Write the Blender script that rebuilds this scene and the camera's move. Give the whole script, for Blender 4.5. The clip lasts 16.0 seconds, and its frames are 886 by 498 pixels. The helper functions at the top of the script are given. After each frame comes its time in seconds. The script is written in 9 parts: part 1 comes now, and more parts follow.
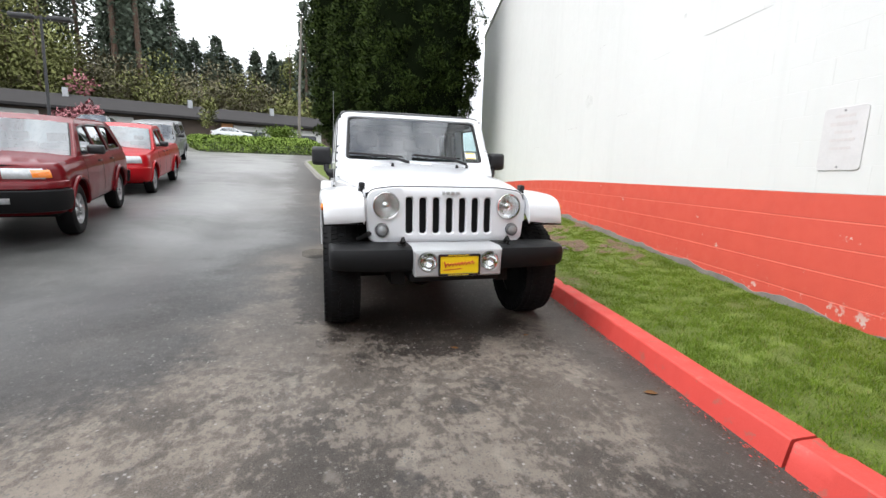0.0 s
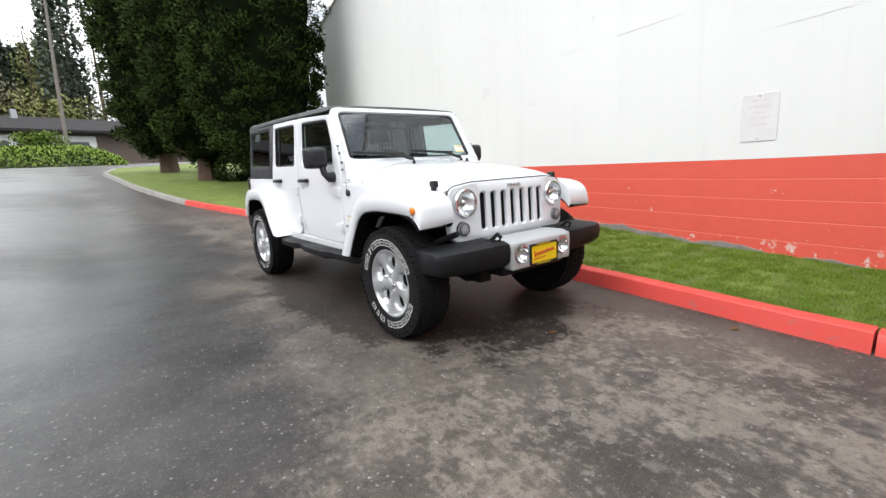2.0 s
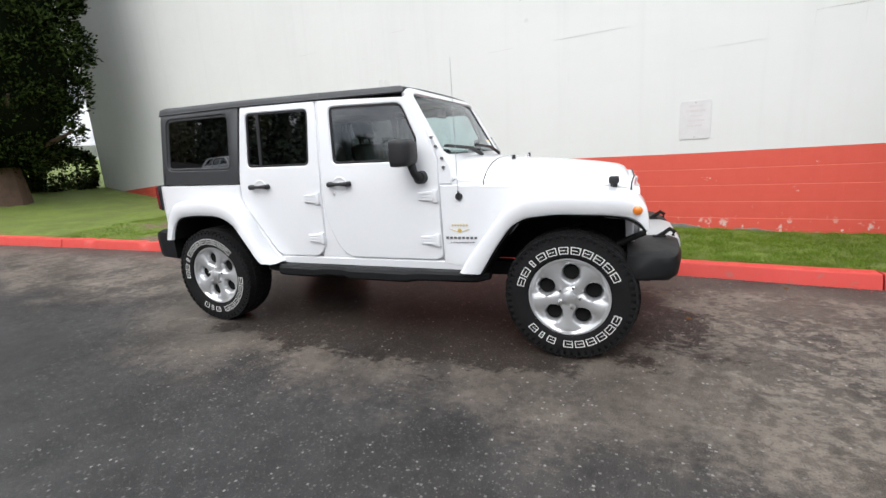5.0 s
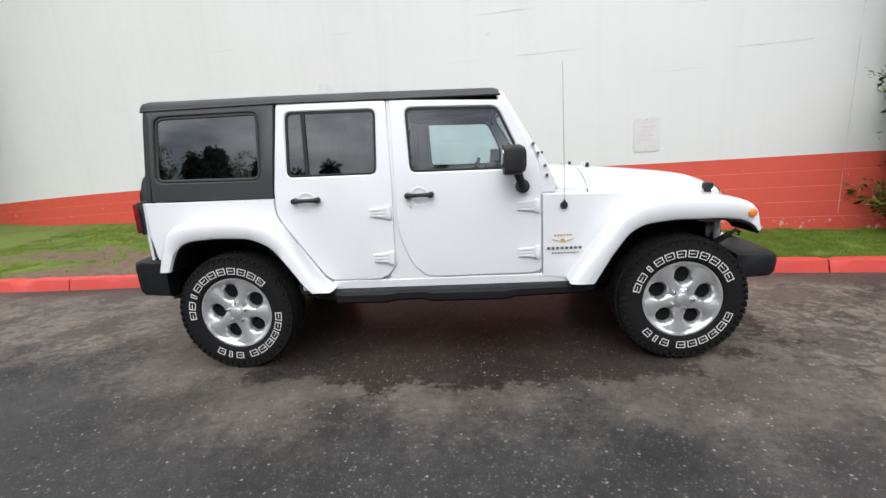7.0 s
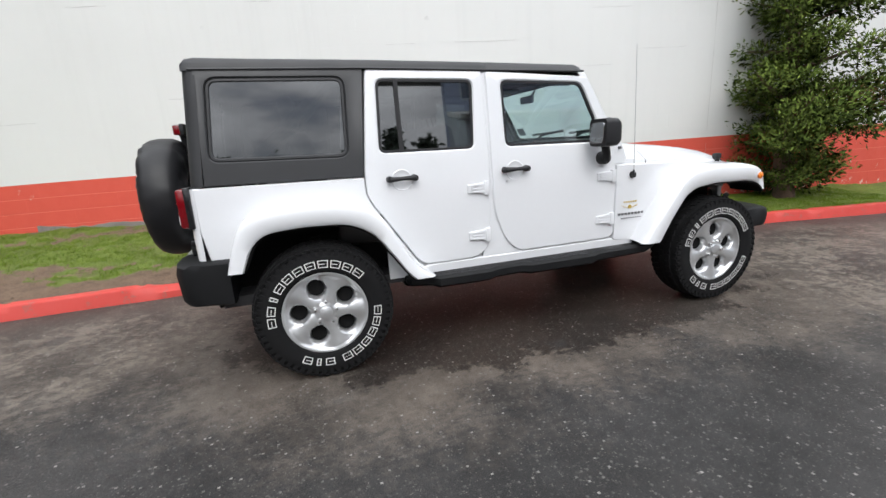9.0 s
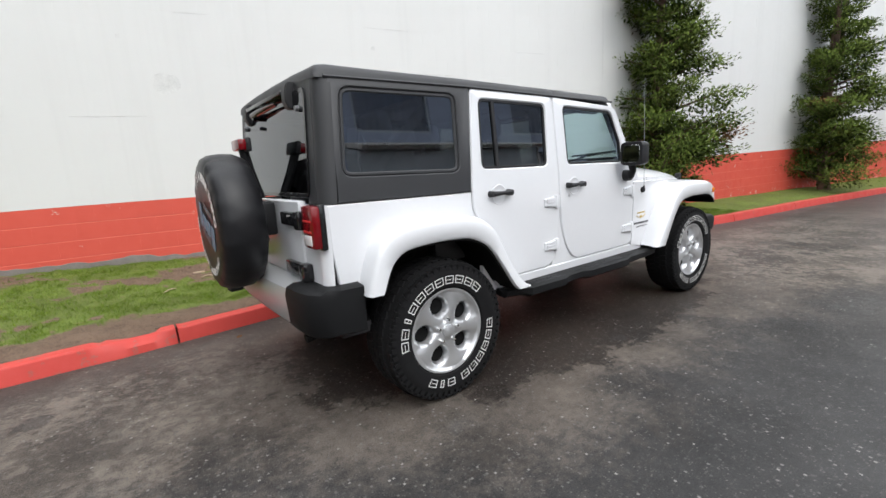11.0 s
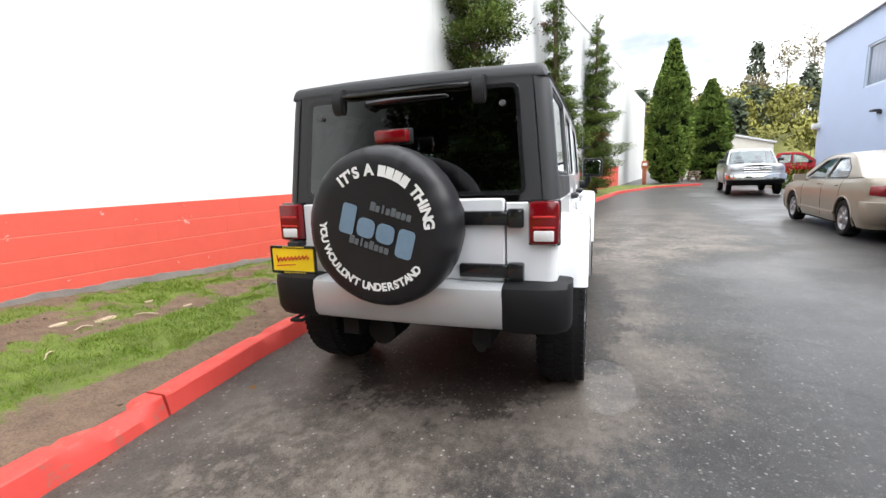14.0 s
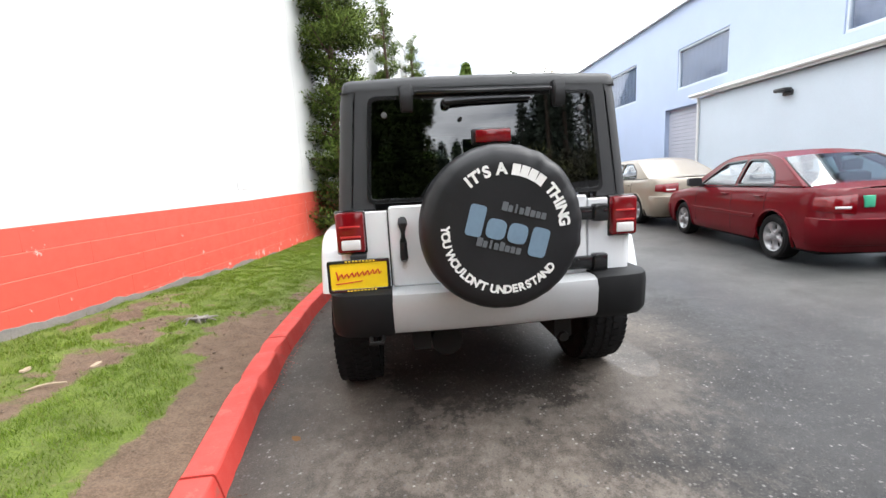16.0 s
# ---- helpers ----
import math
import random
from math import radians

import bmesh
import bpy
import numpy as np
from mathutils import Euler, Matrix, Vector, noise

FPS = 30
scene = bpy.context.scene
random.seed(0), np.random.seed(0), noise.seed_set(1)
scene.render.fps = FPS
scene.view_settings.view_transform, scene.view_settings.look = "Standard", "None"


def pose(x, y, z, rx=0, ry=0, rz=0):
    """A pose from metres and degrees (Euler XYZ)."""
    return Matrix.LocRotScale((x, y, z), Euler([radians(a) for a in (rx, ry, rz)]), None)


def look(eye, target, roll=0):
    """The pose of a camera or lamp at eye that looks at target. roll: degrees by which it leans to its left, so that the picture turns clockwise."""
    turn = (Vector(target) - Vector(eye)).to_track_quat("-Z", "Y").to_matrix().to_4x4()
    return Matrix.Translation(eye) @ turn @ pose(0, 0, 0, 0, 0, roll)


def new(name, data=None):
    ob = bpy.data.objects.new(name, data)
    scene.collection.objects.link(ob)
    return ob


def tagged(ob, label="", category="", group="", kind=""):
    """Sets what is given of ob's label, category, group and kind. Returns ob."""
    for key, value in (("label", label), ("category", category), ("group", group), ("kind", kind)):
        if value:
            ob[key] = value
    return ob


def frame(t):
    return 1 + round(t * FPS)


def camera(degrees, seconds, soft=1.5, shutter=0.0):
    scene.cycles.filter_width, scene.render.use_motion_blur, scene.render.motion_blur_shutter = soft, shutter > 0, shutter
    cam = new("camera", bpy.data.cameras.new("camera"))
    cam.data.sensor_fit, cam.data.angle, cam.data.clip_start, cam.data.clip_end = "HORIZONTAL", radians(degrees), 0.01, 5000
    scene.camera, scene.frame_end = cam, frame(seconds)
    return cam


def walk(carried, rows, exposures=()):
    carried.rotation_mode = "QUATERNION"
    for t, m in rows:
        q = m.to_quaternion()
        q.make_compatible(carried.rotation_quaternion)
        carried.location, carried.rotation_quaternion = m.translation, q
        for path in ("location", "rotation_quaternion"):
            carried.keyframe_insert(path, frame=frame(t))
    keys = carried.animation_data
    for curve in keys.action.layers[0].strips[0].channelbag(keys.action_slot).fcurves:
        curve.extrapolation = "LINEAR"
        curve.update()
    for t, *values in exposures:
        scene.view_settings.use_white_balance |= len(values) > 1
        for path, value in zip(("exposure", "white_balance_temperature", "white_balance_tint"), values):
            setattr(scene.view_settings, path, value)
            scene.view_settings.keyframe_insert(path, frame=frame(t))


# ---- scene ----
cam = camera(90.3, 16.0)
PATH = [
    (0, (-0.913, -5.017, 1.192), (-0.39, -3.116, 0.855), 1.5),
    (0.5, (-1.329, -4.886, 1.188), (-0.547, -3.081, 0.823), 0.5),
    (1, (-1.69, -4.698, 1.155), (-0.759, -2.965, 0.792), -1.3),
    (1.5, (-2.068, -4.427, 1.185), (-1.008, -2.778, 0.789), -1.4),
    (2, (-2.483, -4.131, 1.218), (-1.269, -2.586, 0.845), -3.0),
    (2.5, (-2.78, -3.768, 1.222), (-1.467, -2.327, 0.772), -3.6),
    (3, (-3.047, -3.389, 1.238), (-1.618, -2.055, 0.816), -2.7),
    (3.5, (-3.274, -2.984, 1.276), (-1.727, -1.791, 0.848), -2.9),
    (4, (-3.393, -2.555, 1.299), (-1.736, -1.523, 0.862), -1.8),
    (6.5, (-3.704, -0.59, 1.36), (-1.775, -0.276, 0.935), -5.5),
    (7, (-3.667, -0.173, 1.374), (-1.714, -0.027, 0.965), -3.2),
    (7.5, (-3.673, 0.285, 1.393), (-1.717, 0.25, 0.974), -3.4),
    (8, (-3.586, 0.718, 1.369), (-1.65, 0.52, 0.911), -3.6),
    (10.5, (-3.071, 2.561, 1.336), (-1.419, 1.507, 0.934), -3.5),
    (11, (-2.812, 2.886, 1.327), (-1.23, 1.72, 0.957), -3.4),
    (11.5, (-2.572, 3.222, 1.318), (-1.118, 1.892, 0.979), -3.1),
    (12, (-2.332, 3.515, 1.315), (-1.0, 2.065, 0.964), -2.9),
    (12.5, (-1.995, 3.731, 1.322), (-0.744, 2.199, 1.022), -2.8),
    (13, (-1.695, 3.991, 1.313), (-0.645, 2.317, 1.002), -2.6),
    (13.5, (-1.39, 4.166, 1.318), (-0.522, 2.402, 0.947), -1.8),
    (14, (-0.975, 4.287, 1.32), (-0.315, 2.429, 0.986), -2.0),
    (14.5, (-0.592, 4.406, 1.343), (-0.194, 2.483, 0.966), -3.8),
    (15, (-0.229, 4.432, 1.327), (-0.031, 2.473, 0.972), -3.1),
    (15.5, (0.112, 4.41, 1.341), (0.149, 2.432, 1.047), -2.3),
    (16, (0.489, 4.411, 1.334), (0.293, 2.448, 1.007), -3.1),
]
walk(cam, [(t, look(eye, target, roll)) for t, eye, target, roll in PATH],
     exposures=[(0, 0.46), (1.5, 0.42), (3.5, 0.34), (6.5, 0.13), (8.2, 0.12), (11, 0.12), (12.5, 0.34), (13.5, 0.60), (15, 0.88), (16, 0.94)])

# ---- daylight: overcast sky, soft sun ----
SUN_EL, SUN_AZ = radians(48), radians(272)
world = bpy.data.worlds.new("overcast_sky")
scene.world = world
world.use_nodes = True
wn, wl = world.node_tree.nodes, world.node_tree.links
wn.clear()
w_out = wn.new("ShaderNodeOutputWorld")
w_bg = wn.new("ShaderNodeBackground")
w_sky = wn.new("ShaderNodeTexSky")
w_sky.sky_type, w_sky.sun_disc = "NISHITA", False
w_sky.sun_elevation, w_sky.sun_rotation = SUN_EL, SUN_AZ
w_dim = wn.new("ShaderNodeMixRGB")
w_dim.blend_type, w_dim.inputs[0].default_value = "MULTIPLY", 1.0
w_dim.inputs[2].default_value = (0.12, 0.12, 0.12, 1)
w_co = wn.new("ShaderNodeTexCoord")
w_map = wn.new("ShaderNodeMapping")
w_map.inputs["Scale"].default_value = (1, 1, 2.6)
w_noise = wn.new("ShaderNodeTexNoise")
w_noise.inputs["Scale"].default_value, w_noise.inputs["Detail"].default_value = 4.6, 9
w_noise.inputs["Roughness"].default_value = 0.55
w_ramp = wn.new("ShaderNodeValToRGB")
w_ramp.color_ramp.elements[0].position, w_ramp.color_ramp.elements[0].color = 0.32, (0.86, 0.90, 0.97, 1)
w_ramp.color_ramp.elements[1].position, w_ramp.color_ramp.elements[1].color = 0.66, (2.32, 2.38, 2.46, 1)
w_mix = wn.new("ShaderNodeMixRGB")
w_gap = wn.new("ShaderNodeValToRGB")
w_gap.color_ramp.elements[0].position, w_gap.color_ramp.elements[0].color = 0.36, (0.55, 0.55, 0.55, 1)
w_gap.color_ramp.elements[1].position, w_gap.color_ramp.elements[1].color = 0.48, (1, 1, 1, 1)
wl.new(w_sky.outputs[0], w_dim.inputs[1])
wl.new(w_co.outputs["Generated"], w_map.inputs[0])
wl.new(w_map.outputs[0], w_noise.inputs["Vector"])
wl.new(w_noise.outputs[0], w_ramp.inputs[0])
wl.new(w_noise.outputs[0], w_gap.inputs[0])
wl.new(w_gap.outputs[0], w_mix.inputs[0])
wl.new(w_dim.outputs[0], w_mix.inputs[1])
wl.new(w_ramp.outputs[0], w_mix.inputs[2])
w_sep = wn.new("ShaderNodeSeparateXYZ")
w_up = wn.new("ShaderNodeMapRange")
w_up.inputs["From Min"].default_value, w_up.inputs["From Max"].default_value = 0.0, 0.75
w_up.inputs["To Min"].default_value, w_up.inputs["To Max"].default_value = 0.52, 1.52
w_lit = wn.new("ShaderNodeMixRGB")
w_lit.blend_type, w_lit.inputs[0].default_value = "MULTIPLY", 1.0
wl.new(w_co.outputs["Generated"], w_sep.inputs[0])
wl.new(w_sep.outputs[2], w_up.inputs[0])
wl.new(w_mix.outputs[0], w_lit.inputs[1])
wl.new(w_up.outputs[0], w_lit.inputs[2])
wl.new(w_lit.outputs[0], w_bg.inputs[0])
wl.new(w_bg.outputs[0], w_out.inputs[0])
w_bg.inputs[1].default_value = 1.0
sun = new("sun", bpy.data.lights.new("sun", "SUN"))
sun.data.energy, sun.data.angle, sun.data.color = 1.35, radians(42), (1.0, 0.975, 0.94)
# sky azimuth 0 looks along +y and turns clockwise from above
sun.matrix_world = look((60 * math.sin(SUN_AZ), 60 * math.cos(SUN_AZ), 60 * math.tan(SUN_EL)), (0, 0, 0))


# ---- materials ----
class Nodes:
    """A small wrapper round a node tree."""

    def __init__(self, name):
        self.mat = bpy.data.materials.new(name)
        self.mat.use_nodes = True
        self.t = self.mat.node_tree
        self.t.nodes.clear()
        self.out = self.t.nodes.new("ShaderNodeOutputMaterial")

    def n(self, kind, props=None, **ins):
        node = self.t.nodes.new("ShaderNode" + kind)
        props = props or {}
        if "operation" in props:
            node.operation = props["operation"]
        if "blend_type" in props:
            node.blend_type = props["blend_type"]
        if "interpolation_type" in props:
            node.interpolation_type = props["interpolation_type"]
        for k, v in ins.items():
            self.put(node.inputs[k.replace("_", " ")], v)
        return node

    def put(self, socket, v):
        if isinstance(v, bpy.types.NodeSocket):
            self.t.links.new(v, socket)
        elif isinstance(v, bpy.types.Node):
            self.t.links.new(v.outputs[0], socket)
        else:
            socket.default_value = v

    def noise(self, co, scale, detail=4, rough=0.55):
        return self.n("TexNoise", Vector=co, Scale=scale, Detail=detail, Roughness=rough).outputs[0]

    def ramp(self, fac, stops):
        r = self.n("ValToRGB", Fac=fac)
        e = r.color_ramp.elements
        while len(e) < len(stops):
            e.new(0.5)
        for el, (p, c) in zip(e, stops):
            el.position = p
            el.color = (c, c, c, 1) if isinstance(c, (int, float)) else (*c, 1)
        return r.outputs[0]

    def math(self, op, a, b=0.0, c=0.0):
        m = self.n("Math", {"operation": op})
        for s, v in zip(m.inputs, (a, b, c)):
            self.put(s, v)
        return m.outputs[0]

    def mix(self, fac, a, b, mode="MIX"):
        m = self.n("MixRGB", {"blend_type": mode})
        for s, v in zip(m.inputs, (fac, a, b)):
            self.put(s, (*v, 1) if isinstance(v, tuple) and len(v) == 3 else v)
        return m.outputs[0]

    def span(self, v, lo, hi, a=0.0, b=1.0):
        return self.n("MapRange", {"interpolation_type": "SMOOTHSTEP"}, Value=v, From_Min=lo, From_Max=hi, To_Min=a, To_Max=b).outputs[0]

    def done(self, **ins):
        b = self.n("BsdfPrincipled", **ins)
        self.put(self.out.inputs[0], b.outputs[0])
        return self.mat

    def bump(self, h, strength, dist):
        return self.n("Bump", Height=h, Strength=strength, Distance=dist).outputs[0]


def mat(name, col, rough=0.5, metal=0.0, var=0.12, scale=5.0, fine=90.0, bump=0.0, dist=0.002, coat=0.0, rvar=0.1, world_co=False, spec=0.5):
    """A plain surface with variation at two scales."""
    q = Nodes(name)
    co = q.n("NewGeometry").outputs["Position"] if world_co else q.n("TexCoord").outputs["Object"]
    big, small = q.noise(co, scale, 5), q.noise(co, fine, 3)
    f = q.math("ADD", q.math("MULTIPLY", big, 0.65), q.math("MULTIPLY", small, 0.35))
    dark = tuple(c * (1 - var) for c in col)
    lite = tuple(min(1.0, c * (1 + var)) for c in col)
    c = q.ramp(f, [(0.3, dark), (0.7, lite)])
    r = q.span(big, 0.3, 0.7, max(0.02, rough - rvar * rough), min(1, rough + rvar * rough))
    ins = dict(Base_Color=c, Roughness=r, Metallic=metal, Specular_IOR_Level=spec)
    if coat:
        ins.update(Coat_Weight=coat, Coat_Roughness=0.04)
    if bump:
        ins["Normal"] = q.bump(small, bump, dist)
    return q.done(**ins)


def glass(name, tint, gloss=0.02, face_on=0.045):
    """A thin pane: tinted, clear through, with a sharp mirror at its face."""
    q = Nodes(name)
    clear = q.n("BsdfTransparent", Color=(*tint, 1))
    shine = q.n("BsdfGlossy", Color=(0.95, 0.97, 1, 1), Roughness=gloss)
    side = q.n("LayerWeight", Blend=0.5).outputs["Facing"]
    f = q.math("ADD", face_on, q.math("MULTIPLY", q.math("POWER", side, 5.0), 1.0 - face_on))
    m = q.n("MixShader")
    q.put(m.inputs[0], f)
    q.put(m.inputs[1], clear.outputs[0])
    q.put(m.inputs[2], shine.outputs[0])
    q.put(q.out.inputs[0], m.outputs[0])
    return q.mat


def kerb_x(y):
    """Where the kerb's face meets the road."""
    ys = [-40, -30, -27.6, -25.5, -19.6, -11.5, -9.0, -6.3, -4.2, -3.3, -2.5, -1.3, 0, 1, 1.9, 2.6, 3.4, 4.3, 6.2, 9.0, 10.6, 15, 21, 26, 31]
    xs = [-30, -12, -7.1, -4.2, -1.75, -0.3, 0.14, 0.5, 0.92, 1.03, 1.15, 1.30, 1.42, 1.45, 1.41, 1.34, 1.25, 1.10, 0.75, 0.05, -0.33, -1.15, -1.85, -1.2, 4.0]
    return float(np.interp(y, ys, xs))


def rise(y):
    ys = [-400, -45, -25, 2.2, 3.5, 6, 8.7, 10.6, 13, 17, 21, 30, 46, 60, 90, 400, 3000]
    zs = [0.4, 0.3, 0.05, 0, 0.02, 0.15, 0.34, 0.46, 0.70, 1.12, 1.55, 2.1, 2.85, 3.2, 3.6, 6, 10]
    return float(np.mean([np.interp(y + d, ys, zs) for d in (-1.0, -0.5, 0, 0.5, 1.0)])) if y > 2.6 or y < -20 else 0.0


def ground_z(x, y):
    """Height of the asphalt: the row of vehicles stands on a raised edge."""
    left = float(np.interp(y, [0.3, 2.5, 4.9, 8.7, 12.2, 17, 21, 30], [0, 0.20, 0.36, 0.47, 0.72, 1.22, 1.60, 2.1]))
    t = max(0.0, min(1.0, (-2.3 - x) / 2.0))
    # a lot on a higher terrace west of the upper yard
    p, q = max(0.0, min(1.0, (-11.5 - x) / 5)), max(0.0, min(1.0, (y - 12) / 6))
    terrace = 2.0 * p * p * (3 - 2 * p) * q * q * (3 - 2 * q) * max(0.0, min(1.0, (60 - y) / 15))
    return rise(y) + max(0.0, left - rise(y)) * t * t * (3 - 2 * t) + terrace


def asphalt_material():
    q = Nodes("old_damp_asphalt")
    pos = q.n("NewGeometry").outputs["Position"]
    sep = q.n("SeparateXYZ", Vector=pos)
    x, y = sep.outputs[0], sep.outputs[1]
    big, mid, small = q.noise(pos, 0.35, 4), q.noise(pos, 1.7, 6, 0.62), q.noise(pos, 11, 5, 0.62)
    flat = q.n("Mapping", Vector=pos)
    flat.inputs["Scale"].default_value = (1.0, 0.62, 1.0)
    chips = q.noise(flat.outputs[0], 26, 4, 0.65)
    grain = q.noise(pos, 150, 3, 0.7)
    vor = q.n("TexVoronoi", Vector=pos, Scale=50.0)
    vor.distance = "CHEBYCHEV"
    cell = q.n("SeparateColor", Color=vor.outputs["Color"])
    stone = q.math("MULTIPLY", q.span(cell.outputs[0], 0.82, 0.90), q.span(vor.outputs["Distance"], 0.36, 0.22))
    vor2 = q.n("TexVoronoi", Vector=pos, Scale=95.0)
    vor2.distance = "MANHATTAN"
    cell2 = q.n("SeparateColor", Color=vor2.outputs["Color"])
    grit = q.math("MULTIPLY", q.span(cell2.outputs[0], 0.50, 0.62), q.span(vor2.outputs["Distance"], 0.62, 0.40))
    fines = q.math("ADD", q.math("MULTIPLY", mid, 0.26), q.math("ADD", q.math("MULTIPLY", grain, 0.46), q.math("ADD", q.math("MULTIPLY", small, 0.16), q.math("MULTIPLY", chips, 0.12))))
    dark = q.ramp(fines, [(0.40, (0.010, 0.0100, 0.0100)), (0.61, (0.056, 0.0545, 0.0535))])
    worn = q.ramp(fines, [(0.40, (0.040, 0.033, 0.027)), (0.61, (0.150, 0.126, 0.105))])
    # the used strip beside the kerb is bleached, the crown of the road stays dark
    ax = q.math("ADD", x, q.math("ADD", q.math("MULTIPLY", q.math("ABSOLUTE", y), 0.06), q.math("ADD", q.math("ADD", q.math("MULTIPLY", q.math("ADD", mid, -0.5), 1.7), q.math("MULTIPLY", q.math("ADD", chips, -0.5), 1.1)), q.math("ADD", q.span(y, -1.8, -4.2, 0.0, 1.7), q.span(y, 1.4, 2.8, 0.0, -0.9)))))
    strip = q.math("MULTIPLY", q.span(ax, -1.95, -1.05), q.span(q.math("ABSOLUTE", y), 17, 8))
    strip = q.math("MULTIPLY", strip, q.span(big, 0.28, 0.55, 0.55, 1.0))
    strip = q.math("MAXIMUM", strip, q.math("MULTIPLY", q.span(y, 3.0, 8.5), q.span(mid, 0.3, 0.7, 0.30, 0.50)))
    strip = q.math("MAXIMUM", strip, q.math("MULTIPLY", q.span(y, -0.2, -2.6), q.span(mid, 0.3, 0.7, 0.14, 0.30)))
    # damper towards the upper end
    strip = q.math("MULTIPLY", strip, q.span(y, 0.6, 2.6, 1.0, 0.90))
    base = q.mix(strip, dark, worn)
    # broad uneven drying
    patchy = q.span(q.noise(pos, 1.3, 7, 0.68), 0.38, 0.60, 0.66, 1.08)
    # an older, paler lane of the yard, with a seam across it
    lane = q.math("MULTIPLY", q.span(q.math("ADD", x, q.math("MULTIPLY", q.math("ADD", mid, -0.5), 0.5)), -2.65, -3.15), q.span(y, -2.6, -1.2))
    pale = q.ramp(fines, [(0.40, (0.040, 0.0405, 0.039)), (0.61, (0.125, 0.125, 0.120))])
    base = q.mix(q.math("MULTIPLY", lane, q.span(y, 10.2, 9.9, 0.45, 0.85)), base, pale)
    base = q.mix(1.0, base, patchy, "MULTIPLY")
    # gutter dirt, damp and dark
    kx = q.math("SUBTRACT", 1.43, q.math("MULTIPLY", q.math("POWER", q.math("ADD", y, -1.0), 2.0), 0.0195))
    gut = q.span(q.math("SUBTRACT", kx, x), 0.75, 0.15)
    base = q.mix(q.math("MULTIPLY", gut, q.span(mid, 0.3, 0.7, 0.75, 0.35)), base, (0.040, 0.035, 0.031))
    # dry sandy film, broken into flakes, before and behind the parked car
    ends = q.math("MAXIMUM", q.span(y, -1.7, -2.7), q.math("MULTIPLY", q.span(y, 1.9, 2.9), 0.7))
    film = q.math("MULTIPLY", ends, q.math("MULTIPLY", q.span(ax, -1.9, -0.9), q.span(gut, 0.8, 0.2)))
    film = q.math("MULTIPLY", film, q.span(q.math("ABSOLUTE", y), 9.5, 5.0))
    flake = q.math("ADD", q.math("MULTIPLY", mid, 0.42), q.math("ADD", q.math("MULTIPLY", small, 0.28), q.math("MULTIPLY", chips, 0.30)))
    dry = q.math("MULTIPLY", film, q.span(flake, 0.485, 0.545))
    base = q.mix(q.math("MULTIPLY", dry, 0.42), base, q.mix(small, (0.150, 0.124, 0.100), (0.285, 0.246, 0.205)))
    sand = q.math("MULTIPLY", film, q.span(q.noise(pos, 3.1, 4, 0.5), 0.60, 0.66))
    base = q.mix(q.math("MULTIPLY", sand, 0.28), base, (0.27, 0.24, 0.205))
    # wet patch under and beside the parked car, darkened further for its shade
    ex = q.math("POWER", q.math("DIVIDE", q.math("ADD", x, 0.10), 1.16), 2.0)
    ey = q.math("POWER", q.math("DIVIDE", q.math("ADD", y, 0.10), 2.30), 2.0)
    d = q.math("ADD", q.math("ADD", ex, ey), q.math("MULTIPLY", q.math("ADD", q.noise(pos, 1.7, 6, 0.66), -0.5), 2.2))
    wet_shade = q.span(q.math("ADD", d, q.math("MULTIPLY", q.math("ADD", chips, -0.5), 0.7)), 1.06, 0.86)
    base = q.mix(q.math("MULTIPLY", wet_shade, 0.85), base, q.mix(1.0, base, (0.17, 0.142, 0.125), "MULTIPLY"))
    # the middle of the carriageway beside the car is darker, with a ragged edge
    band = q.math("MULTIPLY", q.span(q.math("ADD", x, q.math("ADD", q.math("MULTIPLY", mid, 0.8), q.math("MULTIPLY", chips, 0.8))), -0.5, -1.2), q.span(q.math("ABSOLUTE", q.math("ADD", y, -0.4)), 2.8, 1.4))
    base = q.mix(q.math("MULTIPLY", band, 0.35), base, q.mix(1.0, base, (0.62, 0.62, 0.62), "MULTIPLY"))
    # oil spots and small damp freckles
    spots = q.n("TexVoronoi", Vector=pos, Scale=1.7)
    oil = q.math("MULTIPLY", q.span(q.math("ADD", spots.outputs["Distance"], q.math("MULTIPLY", q.math("ADD", small, -0.5), 0.22)), 0.17, 0.12), q.span(mid, 0.44, 0.52))
    freck = q.math("MULTIPLY", q.span(chips, 0.62, 0.67), q.span(mid, 0.42, 0.58))
    base = q.mix(q.math("MULTIPLY", q.math("MAXIMUM", oil, q.math("MULTIPLY", freck, 0.7)), 0.62), base, (0.030, 0.028, 0.027))
    # light aggregate showing in the worn surface
    base = q.mix(q.math("MULTIPLY", grit, q.span(small, 0.35, 0.6, 0.35, 0.8)), base, q.mix(cell2.outputs[1], (0.022, 0.020, 0.019), (0.150, 0.139, 0.128)))
    base = q.mix(q.math("MULTIPLY", stone, q.span(small, 0.35, 0.6, 0.35, 0.9)), base, q.mix(q.math("POWER", cell.outputs[1], 2.2), (0.07, 0.067, 0.063), (0.30, 0.285, 0.27)))
    damp = q.math("MULTIPLY", q.span(ax, -1.2, -2.6), q.span(big, 0.3, 0.62, 0.55, 1.0))
    rough = q.math("SUBTRACT", 0.78, q.math("ADD", q.math("MULTIPLY", wet_shade, 0.04), q.math("MULTIPLY", damp, 0.22)))
    rough = q.math("ADD", rough, q.math("MULTIPLY", q.math("ADD", grain, -0.5), 0.25))
    # a film of water on the crown of the road, seen at a low angle, and one small pool behind the car
    side = q.n("LayerWeight", Blend=0.5).outputs["Facing"]
